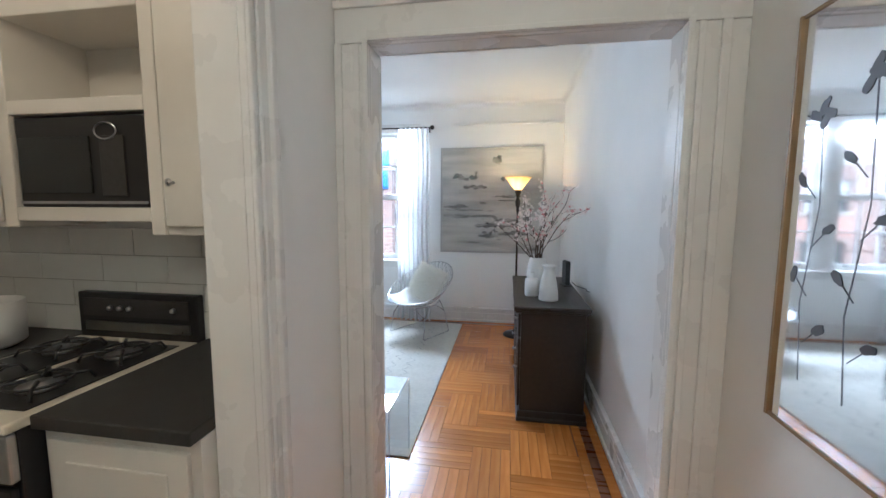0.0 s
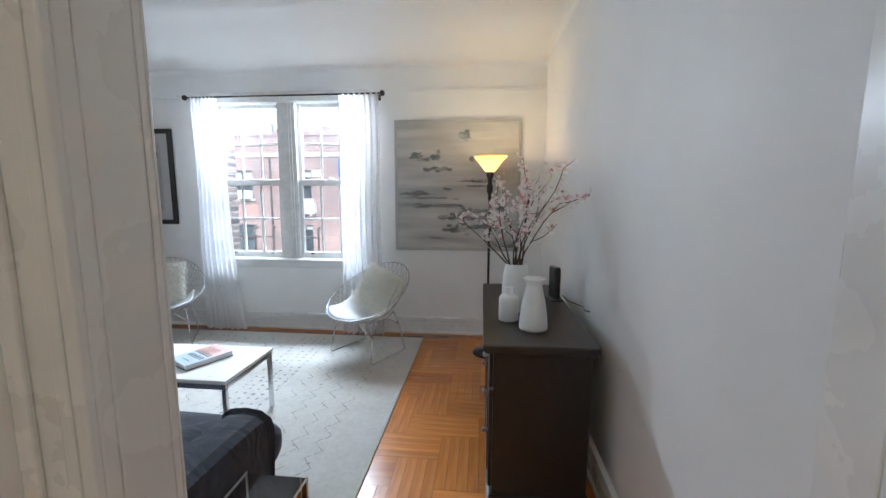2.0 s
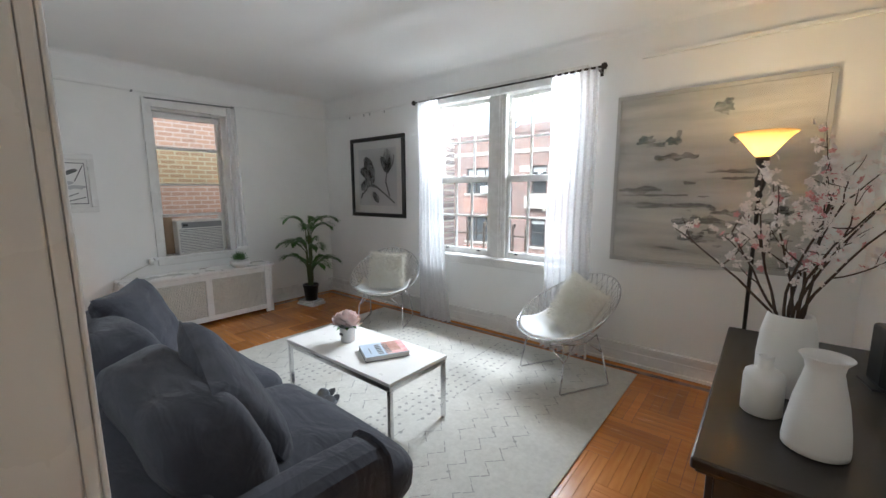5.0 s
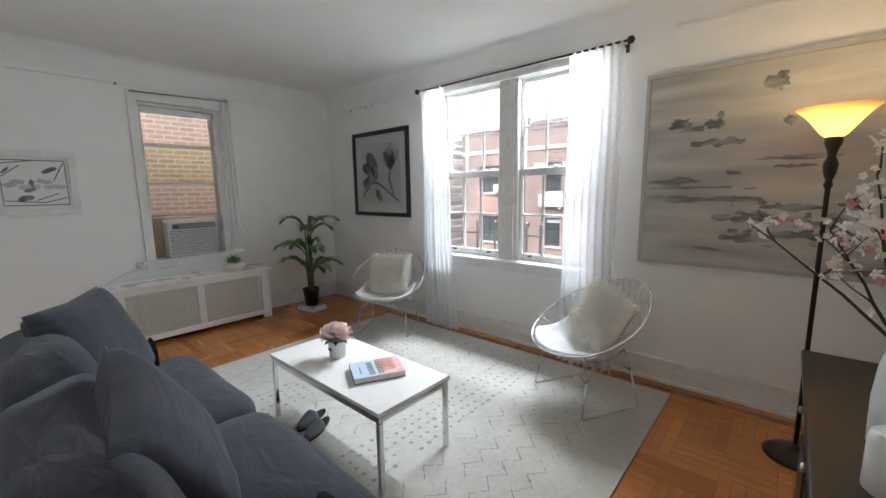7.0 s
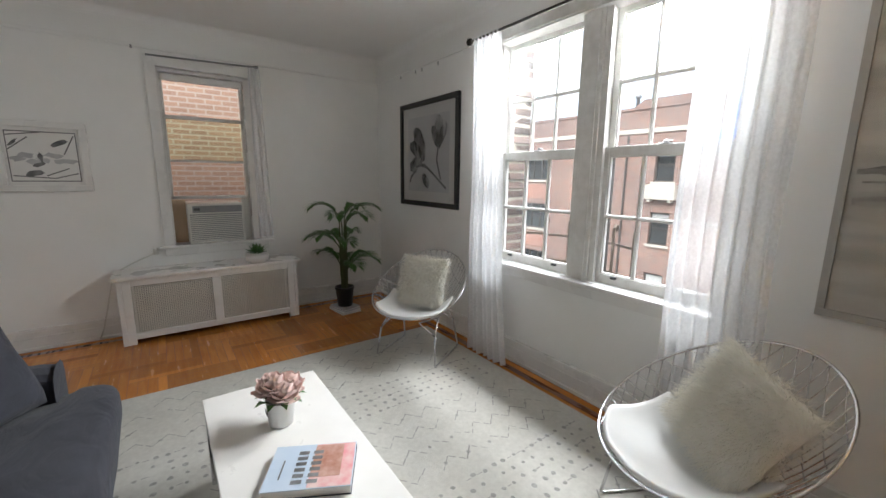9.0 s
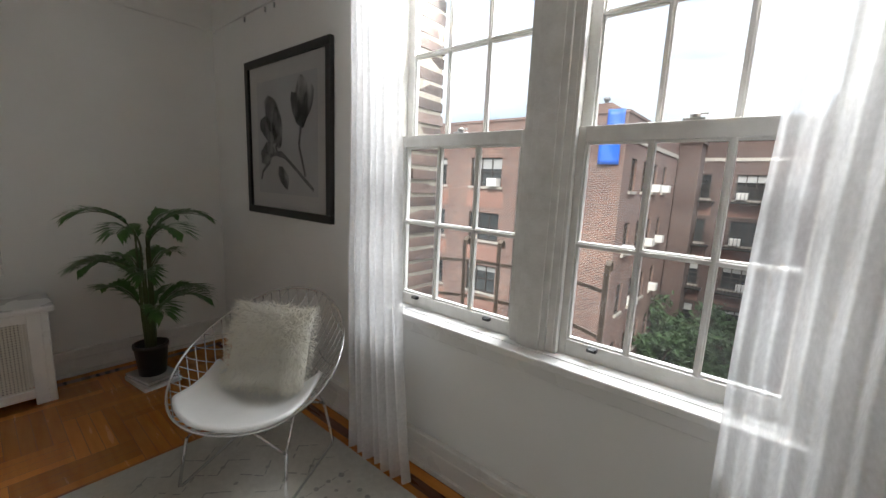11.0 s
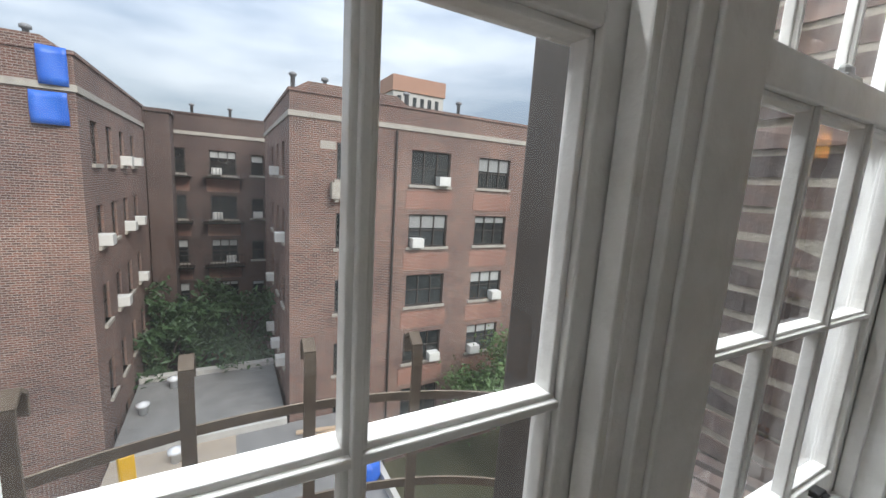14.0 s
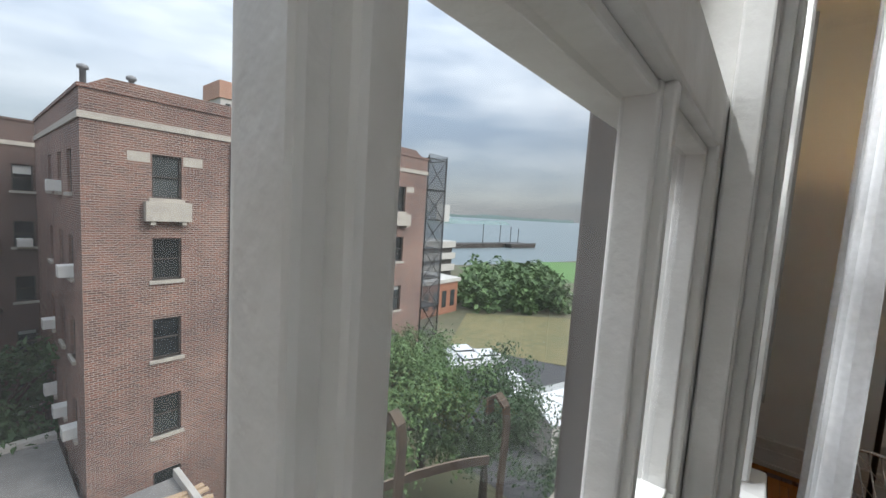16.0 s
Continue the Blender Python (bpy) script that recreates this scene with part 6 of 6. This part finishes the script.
def blossom(mesh, c, s):
    nrm = Vector((r.gauss(0, 1), r.gauss(0, 1), r.gauss(0, 1))).normalized()
    a = nrm.orthogonal().normalized()
    b = nrm.cross(a)
    for i in range(5):
        q, w = a * math.cos(i * 1.2566) + b * math.sin(i * 1.2566), a * -math.sin(i * 1.2566) + b * math.cos(i * 1.2566)
        mesh.add([c, c + (q * 0.6 + w * 0.36 + nrm * 0.22) * s, c + (q + nrm * 0.34) * s, c + (q * 0.6 - w * 0.36 + nrm * 0.22) * s], [(0, 1, 2, 3)])


def twig(p, d, length, rad, depth):
    n = 7
    pts, q, dd = [p], p.copy(), d.copy()
    for i in range(n):
        dd = (dd + Vector((r.gauss(0, 0.11), r.gauss(0, 0.11), r.gauss(0, 0.07) + 0.02))).normalized()
        q = q + dd * length / n
        pts.append(q.copy())
    tw_.tube(pts, rad, 5, rad * 0.35)
    for i in range(2 if depth == 0 else 0, n + 1):
        f = i / n
        if depth < 2 and r.random() < (0.75 if depth == 0 else 0.4) and f > 0.35:
            side = (dd + Vector((r.gauss(0, 0.7), r.gauss(0, 0.7), r.gauss(0, 0.4)))).normalized()
            twig(pts[i], side, length * r.uniform(0.22, 0.4), rad * 0.55, depth + 1)
        if f > 0.3 or depth:
            for _ in range(r.choice((0, 0, 1, 1, 2))):
                c = pts[i] + Vector((r.gauss(0, 1), r.gauss(0, 1), r.gauss(0, 1))) * 0.013
                pink = r.random() < 0.11
                blossom(bp if pink else bw, c, r.uniform(0.010, 0.017))


for ang, out, l in ((165, 0.85, 0.56), (190, 0.65, 0.54), (230, 0.30, 0.55), (100, 0.35, 0.58), (60, 0.35, 0.60), (20, 0.24, 0.54), (350, 0.32, 0.50), (315, 0.30, 0.50), (270, 0.12, 0.62), (145, 0.95, 0.40), (0, 0.12, 0.58)):
    a = radians(ang)
    twig(Vector((0.018 * math.cos(a), 0.018 * math.sin(a), 0.215)), Vector((math.cos(a) * out * 0.75, math.sin(a) * out * 0.75, 1)).normalized(), (l + 0.10) * 0.72, 0.0054, 0)
tagged(tw_.make("branches", BARK, fv, smooth=True), kind="stuff")
tagged(bw.make("white_blossoms", PETALW, fv), kind="stuff")
tagged(bp.make("pink_blossoms", PETALP, fv), kind="stuff")
rt = thing("router", "black upright router with a cable", "router", pose(0.50, 3.50, DZ, 0, 0, 12))
Mesh().box(-0.02, 0.02, -0.055, 0.055, 0.008, 0.215).make("body", BLACK, rt, bevel=0.012)
Mesh().box(-0.04, 0.04, -0.06, 0.06, 0, 0.008).make("foot", BLACK, rt, bevel=0.003)
Mesh().tube([(0.03, -0.05, 0.04), (0.06, -0.08, 0.01), (0.10, -0.20, 0.006), (0.07, -0.28, 0.006), (0.12, -0.36, 0.006)], 0.003, 6).make("cable", BLACK, rt, smooth=True)

# ---- floor lamp ----
fl_ = thing("floor_lamp", "lit bronze torchiere floor lamp with amber glass bowl", "lamp", pose(0.10, 4.62, 0))
Mesh().lathe([(0.135, 0), (0.138, 0.012), (0.12, 0.028), (0.05, 0.040), (0.02, 0.06), (0.012, 0.08)], 32).make("base", IRON, fl_, smooth=True)
Mesh().lathe([(0.011, 0.06), (0.011, 1.450), (0.020, 1.470), (0.013, 1.490), (0.026, 1.530), (0.030, 1.570), (0.016, 1.610), (0.022, 1.640), (0.034, 1.670), (0.036, 1.695), (0.03, 1.700)], 18).make("pole", IRON, fl_, smooth=True)
GLOW = alabaster_mat("amber_alabaster_glass", (0.95, 0.74, 0.42), 0.02)
Mesh().lathe([(0.030, 1.700), (0.050, 1.715), (0.075, 1.750), (0.108, 1.795), (0.138, 1.825), (0.154, 1.838), (0.152, 1.843), (0.134, 1.832), (0.103, 1.803), (0.070, 1.758), (0.045, 1.724), (0.0, 1.718)], 40).make("bowl", GLOW, fl_, smooth=True)
Mesh().lathe([(0.0, 1.735), (0.03, 1.750), (0.04, 1.780), (0.03, 1.810), (0.0, 1.822)], 18).make("bulb", glow_mat("lit_bulb", (1.0, 0.80, 0.48), 9), fl_, smooth=True).visible_shadow = False

# ---- clear acrylic side table ----
at_ = thing("acrylic_side_table", "clear acrylic waterfall side table beside the sofa", "table", pose(-0.695, 2.035, 0))
for v in ([(-0.115, -0.204, 0.470), (0.115, -0.204, 0.470), (0.115, 0.204, 0.470), (-0.115, 0.204, 0.470)], [(-0.115, -0.204, 0), (0.115, -0.204, 0), (0.115, -0.204, 0.470), (-0.115, -0.204, 0.470)], [(-0.115, 0.204, 0.470), (0.115, 0.204, 0.470), (0.115, 0.204, 0), (-0.115, 0.204, 0)]):
    Mesh().add(v, [(0, 1, 2, 3)]).make("panel", ACRYL, at_).visible_shadow = False
e = Mesh()
for x in (-0.1165, 0.1165):
    e.box(x - 0.0012, x + 0.0012, -0.21, 0.21, 0.4635, 0.4745).box(x - 0.0012, x + 0.0012, -0.2095, -0.1985, 0, 0.4635).box(x - 0.0012, x + 0.0012, 0.1985, 0.2095, 0, 0.4635)
e.make("edge", ACRYLEDGE, at_)

# ---- hall mirror with dark flower decals ----
mi = thing("wall_mirror", "frameless mirror with dark flower decals and gilt edge", "mirror", pose(0.764, 0.89, 1.455))
Mesh().box(-0.010, 0.0, -0.335, 0.335, -0.535, 0.535).make("glass", MIRROR, mi)
Mesh().box(-0.018, 0.0, 0.336, 0.346, -0.545, 0.545).box(-0.018, 0.0, -0.346, -0.336, -0.545, 0.545).box(-0.014, 0.0, -0.336, 0.336, -0.545, -0.536).box(-0.014, 0.0, -0.336, 0.336, 0.536, 0.545).make("edge", GOLDWOOD, mi)
dec, r = Mesh(), random.Random(8)


def decal(y, z, a, b, rot, seed):
    rr2 = random.Random(seed)
    n, pts = 12, []
    for i in range(n):
        t, k = 6.283 * i / n, 1 + rr2.uniform(-0.2, 0.2)
        py, pz = a * k * math.cos(t), b * k * math.sin(t)
        pts.append((-0.0112 - 0.00002 * seed, y + py * math.cos(rot) - pz * math.sin(rot), z + py * math.sin(rot) + pz * math.cos(rot)))
    dec.add(pts, [tuple(range(n))])


def stemline(ps):
    for (y0, z0), (y1, z1) in zip(ps[:-1], ps[1:]):
        d = Vector((y1 - y0, z1 - z0)).normalized() * 0.0011
        dec.add([(-0.0110, y0 - d.y, z0 + d.x), (-0.0110, y0 + d.y, z0 - d.x), (-0.0110, y1 + d.y, z1 - d.x), (-0.0110, y1 - d.y, z1 + d.x)], [(0, 1, 2, 3)])


k = 1
for y in (0.24, 0.10, -0.08, -0.24):
    top = r.uniform(0.22, 0.46)
    stemline([(y, -0.40), (y + 0.02, -0.2), (y - 0.015, 0.05), (y, top)])
    for q in range(4):
        decal(y + r.gauss(0, 0.012) + 0.018 * math.cos(q * 1.57), top + 0.018 * math.sin(q * 1.57), 0.022, 0.012, q * 1.57 + 0.5, k)
        k += 1
    for q in range(4):
        z = -0.26 + q * (top + 0.22) / 4
        s = 1 if q % 2 else -1
        stemline([(y, z - 0.04), (y + s * 0.04, z)])
        decal(y + s * 0.05, z + 0.008, 0.022, 0.011, s * 0.6 + r.gauss(0, 0.3), k)
        k += 1
dec.make("flower_decals", mat("charcoal_decal", (0.13, 0.13, 0.145), rough=0.5), mi)

# ---- kitchen ----
st = thing("gas_stove", "black and cream gas stove with four burners", "stove", pose(-1.62, 0.80, 0))
Mesh().box(-0.30, 0.30, 0.02, 0.66, 0.05, 0.885).make("body", BLACK, st, bevel=0.006)
Mesh().box(-0.305, 0.305, -0.01, 0.665, 0.885, 0.915).make("cooktop", ENAMEL, st, bevel=0.008)
Mesh().box(-0.305, 0.305, 0.665, 0.71, 0.885, 1.115).make("backguard", BLACK, st, bevel=0.008)
Mesh().box(-0.26, 0.27, 0.655, 0.665, 0.945, 0.985).make("steel_strip", STEEL, st)
Mesh().box(-0.27, 0.27, 0.658, 0.665, 1.01, 1.09).make("control_face", KTOP, st)
for x in (-0.12, -0.07, -0.02, 0.20):
    Mesh().lathe([(0.012, 0), (0.010, 0.014), (0, 0.016)], 12, pose(x, 0.657, 1.05, 90, 0, 0)).make("knob", STEEL, st, smooth=True)
for x in (-0.145, 0.145):
    Mesh().box(x - 0.125, x + 0.125, 0.06, 0.60, 0.916, 0.920).make("burner_pan", BLACK, st, bevel=0.002)
    for y in (0.19, 0.47):
        Mesh().lathe([(0.06, 0), (0.06, 0.01), (0.035, 0.014), (0.03, 0.02), (0, 0.02)], 18, pose(x, y, 0.920)).make("burner", STEEL, st, smooth=True)
        g = Mesh()
        for a in range(4):
            c, s = math.cos(a * math.pi / 2 + 0.78), math.sin(a * math.pi / 2 + 0.78)
            g.tube([(x + 0.03 * c, y + 0.03 * s, 0.948), (x + 0.12 * c, y + 0.12 * s, 0.948), (x + 0.135 * c, y + 0.135 * s, 0.922)], 0.006, 5)
        g.tube([(x + 0.085 * math.cos(i * 0.3927), y + 0.085 * math.sin(i * 0.3927), 0.944) for i in range(16)], 0.005, 5, closed=True)
        g.make("grate", BLACK, st, smooth=True)
Mesh().box(-0.29, 0.29, 0.0, 0.02, 0.20, 0.72).make("oven_door", BLACK, st, bevel=0.006)
Mesh().tube([(-0.26, -0.045, 0.70), (0.26, -0.045, 0.70)], 0.014, 10).make("handle", STEEL, st, smooth=True)
Mesh().box(-0.30, 0.30, -0.005, 0.02, 0.74, 0.88).make("front_panel", STEEL, st, bevel=0.006)


def base_unit(x0, x1):
    u = thing("kitchen_base_unit", "cream base cabinet under a charcoal counter", "cabinet", pose(0, 0, 0), "kitchen base units")
    Mesh().box(x0, x1, 0.88, 1.518, 0.09, 0.875).make("body", KWHITE, u)
    Mesh().box(x0 + 0.03, x1 - 0.03, 0.862, 0.879, 0.12, 0.84).box(x0 + 0.09, x1 - 0.09, 0.856, 0.862, 0.18, 0.78).make("door", KWHITE, u, bevel=0.004)
    Mesh().box(x0, x1, 0.845, 1.518, 0.876, 0.916).make("counter", KTOP, u, bevel=0.004)


base_unit(-1.312, -0.803)
base_unit(-2.70, -1.927)
uc = thing("wall_cabinet", "cream wall cabinet with an open niche for the microwave", "cabinet", pose(0, 0, 0))
m = Mesh().box(-1.85, -1.795, 1.19, 1.518, 1.42, 2.5).box(-1.225, -1.17, 1.19, 1.518, 1.40, 2.5).box(-1.795, -1.225, 1.19, 1.518, 1.445, 1.495).box(-1.795, -1.225, 1.19, 1.518, 1.825, 1.875).box(-1.795, -1.225, 1.19, 1.518, 2.16, 2.5).box(-1.795, -1.225, 1.49, 1.518, 1.495, 2.16)
m.box(-1.17, -0.803, 1.20, 1.518, 1.40, 2.5).box(-2.6, -1.85, 1.20, 1.518, 1.42, 2.5)
m.make("body", KWHITE, uc, bevel=0.004)
Mesh().box(-1.16, -0.82, 1.182, 1.199, 1.43, 2.48).make("door", KWHITE, uc, bevel=0.005)
Mesh().box(-2.58, -1.865, 1.182, 1.199, 1.44, 2.48).make("door", KWHITE, uc, bevel=0.005)
for x, z in ((-1.12, 1.58), (-1.89, 2.10), (-1.89, 1.55)):
    Mesh().lathe([(0.006, 0), (0.006, 0.012), (0.014, 0.02), (0, 0.026)], 12, pose(x, 1.182, z, 90, 0, 0)).make("knob", STEEL, uc, smooth=True)
mw = thing("microwave", "black microwave built into the wall cabinet", "microwave", pose(-1.51, 1.20, 1.4955))
Mesh().box(-0.275, 0.275, 0.0, 0.28, 0, 0.32).make("body", BLACK, mw, bevel=0.008)
Mesh().box(-0.26, 0.05, -0.006, 0.0, 0.05, 0.25).make("door_glass", DARKPANE, mw, bevel=0.003)
Mesh().box(0.09, 0.19, -0.005, 0.0, 0.04, 0.25).make("keypad", KTOP, mw, bevel=0.002)
Mesh().tube([(0.12 + 0.045 * math.cos(i * 0.3927), -0.006, 0.265 + 0.028 * math.sin(i * 0.3927)) for i in range(16)], 0.003, 5, closed=True).make("badge", STEEL, mw)
Mesh().box(-0.27, 0.27, -0.004, 0.0, 0.012, 0.022).make("trim_strip", STEEL, mw)
tagged(Mesh().lathe([(0.10, 0), (0.13, 0.02), (0.135, 0.19), (0.125, 0.19), (0.12, 0.03), (0, 0.03)], 28).make("crock", CERAMIC, smooth=True, at=pose(-2.13, 1.25, 0.9165)), "white ceramic crock on the counter", "crock")
bs = setting(Mesh().box(-3.2, -0.803, 1.512, 1.519, 0.917, 1.40).make("backsplash", GROUT), "white tiled backsplash behind the stove", "backsplash")
for j in range(4):
    z = 0.919 + j * 0.121
    for i in range(7):
        x0, x1 = -3.19 + i * 0.342 - (0.17 if j % 2 else 0), -3.19 + i * 0.342 + 0.338 - (0.17 if j % 2 else 0)
        x0, x1 = max(x0, -3.19), min(x1, -0.805)
        Mesh().box(x0, x1, 1.506, 1.512, z, min(z + 0.118, 1.40)).make("tile", TILE, bs)
for at, nm, s in (((-1.5, 0.3), "kitchen", 0.15), ((0.05, -0.75), "hall", 0.13)):
    cl = thing("ceiling_light", "round white glass ceiling light, lit", "lamp", pose(at[0], at[1], H), "ceiling lights")
    Mesh().lathe([(s * 0.6, 0), (s * 0.6, -0.03), (0.0, -0.031)], 24).make("canopy", STEEL, cl, smooth=True)
    Mesh().lathe([(s * 0.5, -0.031), (s, -0.06), (s * 0.9, -0.12), (s * 0.5, -0.15), (0, -0.16)], 24).make("shade", glow_mat("lit_opal_glass", (1, 0.85, 0.62), 1.0), cl, smooth=True)

# ---- alcove shelf ----
sh = thing("alcove_shelf", "white wall shelf in the alcove", "shelf", pose(-6.29, 1.1, 1.25))
Mesh().box(0, 0.22, -0.58, 0.55, -0.015, 0.015).make("board", TRIM, sh, bevel=0.003)
Mesh().box(0, 0.18, -0.3, -0.28, -0.12, -0.015).box(0, 0.18, 0.28, 0.30, -0.12, -0.015).make("bracket", TRIM, sh)
tagged(Mesh().box(-0.004, 0.02, -0.35, 0.35, -0.2, 0.2, pose(-6.29, 1.15, 0.90)).make("city_photo", INK, bevel=0.002), "dark grey city photograph under the shelf", "picture")
su2 = copy_thing(su, pose(-6.18, 1.35, 1.265))

# narrow side curtain of the west window
def side(u, v):
    return (X0 + 0.055 + 0.012 * math.sin(u * 16 + v * 2), 3.70 + 0.11 * u + 0.03 * (1 - v) * u, 0.83 + 1.66 * v)


tagged(Mesh().grid(side, 24, 12).make("side_curtain", SHEER, smooth=True), "narrow white curtain panel beside the small window", "curtain")

# ---- brick pieces round the window ----
bw0 = random.Random(2)
bm_ = [Mesh().add([(x + bw0.gauss(0, 0.003), y, z + bw0.gauss(0, 0.002)) for z in (-0.0265, 0.0265) for y in (-0.118, 0.118) for x in (-0.016, 0.016)], [(0, 2, 3, 1), (4, 5, 7, 6), (0, 1, 5, 4), (2, 6, 7, 3), (0, 4, 6, 2), (1, 3, 7, 5)]).data("brick", CLINKER) for _ in range(5)]
setting(Mesh().box(WL - 0.02, WL + 0.004, 5.268, 5.494, 0.704, 2.559).box(WR - 0.004, WR + 0.02, 5.268, 5.494, 0.704, 2.559).make("jamb_bed", MORTAR), "pale mortar bed of the brick jambs", "wall")
for x, s in ((WR + 0.02, -1), (WL - 0.02, 1)):
    k = 0
    z = 0.735
    while z < 2.54:
        b = new("brick", bm_[k % 5])
        b.parent = ow
        b.matrix_basis = pose(x + s * (0.014 + bw0.uniform(-0.004, 0.006)), 5.386 + bw0.uniform(-0.004, 0.004), z, 0, 0, bw0.gauss(0, 1.2))
        z += 0.0745
        k += 1
setting(Mesh().box(WL - 0.02, WR + 0.02, 5.262, 5.56, 0.56, 0.686).make("sill_bed", MORTAR), "mortar bed of the outer brick sill", "sill")
sm = [Mesh().box(-0.027, 0.027, -0.12, 0.12, -0.035, 0.018 + 0.006 * i).data("brick", CLINKER) for i in range(4)]
x, k = WL + 0.03, 0
while x < WR:
    b = new("brick", sm[bw0.randrange(4)])
    b.parent = ow
    b.matrix_basis = pose(x, 5.40, 0.690 + bw0.uniform(-0.006, 0.006), -8 + bw0.gauss(0, 1.5), bw0.gauss(0, 2), bw0.gauss(0, 2.5))
    x += 0.072
    k += 1

# ---- parquet: blocks of strips, alternately along and across ----
fl0 = bpy.data.objects["floor"]
SW, SL, SN = 0.0575, 0.46, 8
pr = random.Random(77)
strip = {}


def strip_mesh(l, w, tone):
    key = (round(l, 3), round(w, 3), tone)
    if key not in strip:
        a, b, e = l / 2 - 0.0005, w / 2 - 0.0005, 0.0008
        v = [(-a, -b, -0.004), (a, -b, -0.004), (a, b, -0.004), (-a, b, -0.004), (-a + e, -b + e, 0), (a - e, -b + e, 0), (a - e, b - e, 0), (-a + e, b - e, 0)]
        strip[key] = Mesh().add(v, [(4, 5, 6, 7), (0, 1, 5, 4), (1, 2, 6, 5), (2, 3, 7, 6), (3, 0, 4, 7)]).data("floor_strip", OAKS[tone])
    return strip[key]


rest, count = [Mesh() for _ in range(6)], 0
OAKS = [OAK] + [mat("oak_strip_tone", tuple(c * k for c in (0.50, 0.168, 0.030)), tuple(c * k for c in (0.64, 0.255, 0.055)), rough=0.25, scale=30, stretch=(0.12, 1, 1), bump=0.05, bump_scale=150, coat=0.35) for k in (0.76, 0.86, 0.95, 1.06, 1.18)]
FX0, FX1, FY0, FY1 = X0 + 0.20, X1 - 0.20, Y0 - 0.0, Y1 - 0.20


def lay(cx, cy, along, l, w, x0, x1, y0, y1, tone):
    """One strip, cut to the field's edge; near ones are pieces, the others are joined by tone."""
    global count
    hx, hy = (l / 2, w / 2) if along else (w / 2, l / 2)
    a, b, c, d = max(cx - hx, x0), min(cx + hx, x1), max(cy - hy, y0), min(cy + hy, y1)
    if b - a < 0.01 or d - c < 0.01:
        return
    cx, cy = (a + b) / 2, (c + d) / 2
    ll, ww = (b - a, d - c) if along else (d - c, b - a)
    near = cx > -0.62 and cy < 3.9 and count < 290
    if near:
        o = new("floor_strip", strip_mesh(ll, ww, tone))
        o.parent = fl0
        o.matrix_basis = pose(cx, cy, pr.uniform(-0.0004, 0.0), 0, 0, 0 if along else 90)
        count += 1
    elif not (RX0 + 0.15 < cx < RX1 - 0.15 and RY0 + 0.1 < cy < RY1 - 0.15):
        e = 0.0008
        zz = pr.uniform(-0.0004, 0)
        rest[tone].add([(a + 0.0006 + e, c + 0.0006 + e, zz), (b - 0.0006 - e, c + 0.0006 + e, zz), (b - 0.0006 - e, d - 0.0006 - e, zz), (a + 0.0006 + e, d - 0.0006 - e, zz)], [(0, 1, 2, 3)])


def field(x0, x1, y0, y1):
    """Zigzag of blocks: each block is four strips wide and two blocks long."""
    B = SW * 4
    for gy in range(-2, int((y1 - y0) / B) + 3):
        for gx in range(-2, int((x1 - x0) / B) + 3):
            k, tones = (gx - gy) % 4, [pr.randrange(6)] * 3 + [pr.randrange(6)]
            if k == 0:
                for i in range(4):
                    lay(x0 + gx * B + B, y0 + gy * B + SW * (i + 0.5), True, 2 * B, SW, x0, x1, y0, y1, tones[i])
            if (gx - gy) % 4 == 3:
                for i in range(4):
                    lay(x0 + gx * B + SW * (i + 0.5), y0 + gy * B + B, False, 2 * B, SW, x0, x1, y0, y1, tones[i])


field(FX0, FX1, FY0, FY1)
field(-0.67, 0.765, -1.6, FY0)
for i, r_ in enumerate(rest):
    if r_.f:
        o = r_.make("floor_strips", OAKS[i], fl0)
        tagged(o, kind="stuff")
# border of long strips along the walls
for k in range(3):
    d0, d1 = 0.035 + k * 0.055, 0.035 + (k + 1) * 0.055
    mt = OAKD if k == 1 else OAK
    nx = 6
    for i in range(nx):
        a, b = X0 + d0 + (X1 - X0 - 2 * d0) * i / nx, X0 + d0 + (X1 - X0 - 2 * d0) * (i + 1) / nx
        Mesh().box(a + 0.0006, b - 0.0006, Y1 - d1 + 0.0006, Y1 - d0 - 0.0006, -0.003, 0.0002).make("border_strip", mt, fl0)
    for i in range(4):
        a, b = Y0 + (Y1 - d1 - Y0) * i / 4, Y0 + (Y1 - d1 - Y0) * (i + 1) / 4
        Mesh().box(X0 + d0 + 0.0006, X0 + d1 - 0.0006, a + 0.0006, b - 0.0006, -0.003, 0.0002).make("border_strip", mt, fl0)
        Mesh().box(X1 - d1 + 0.0006, X1 - d0 - 0.0006, a + 0.0006, b - 0.0006, -0.003, 0.0002).make("border_strip", mt, fl0)
setting(Mesh().box(-3.2, -0.671, -1.6, 1.52, -0.003, 0.001).make("kitchen_floor", CONCRETE), "pale kitchen floor", "floor")
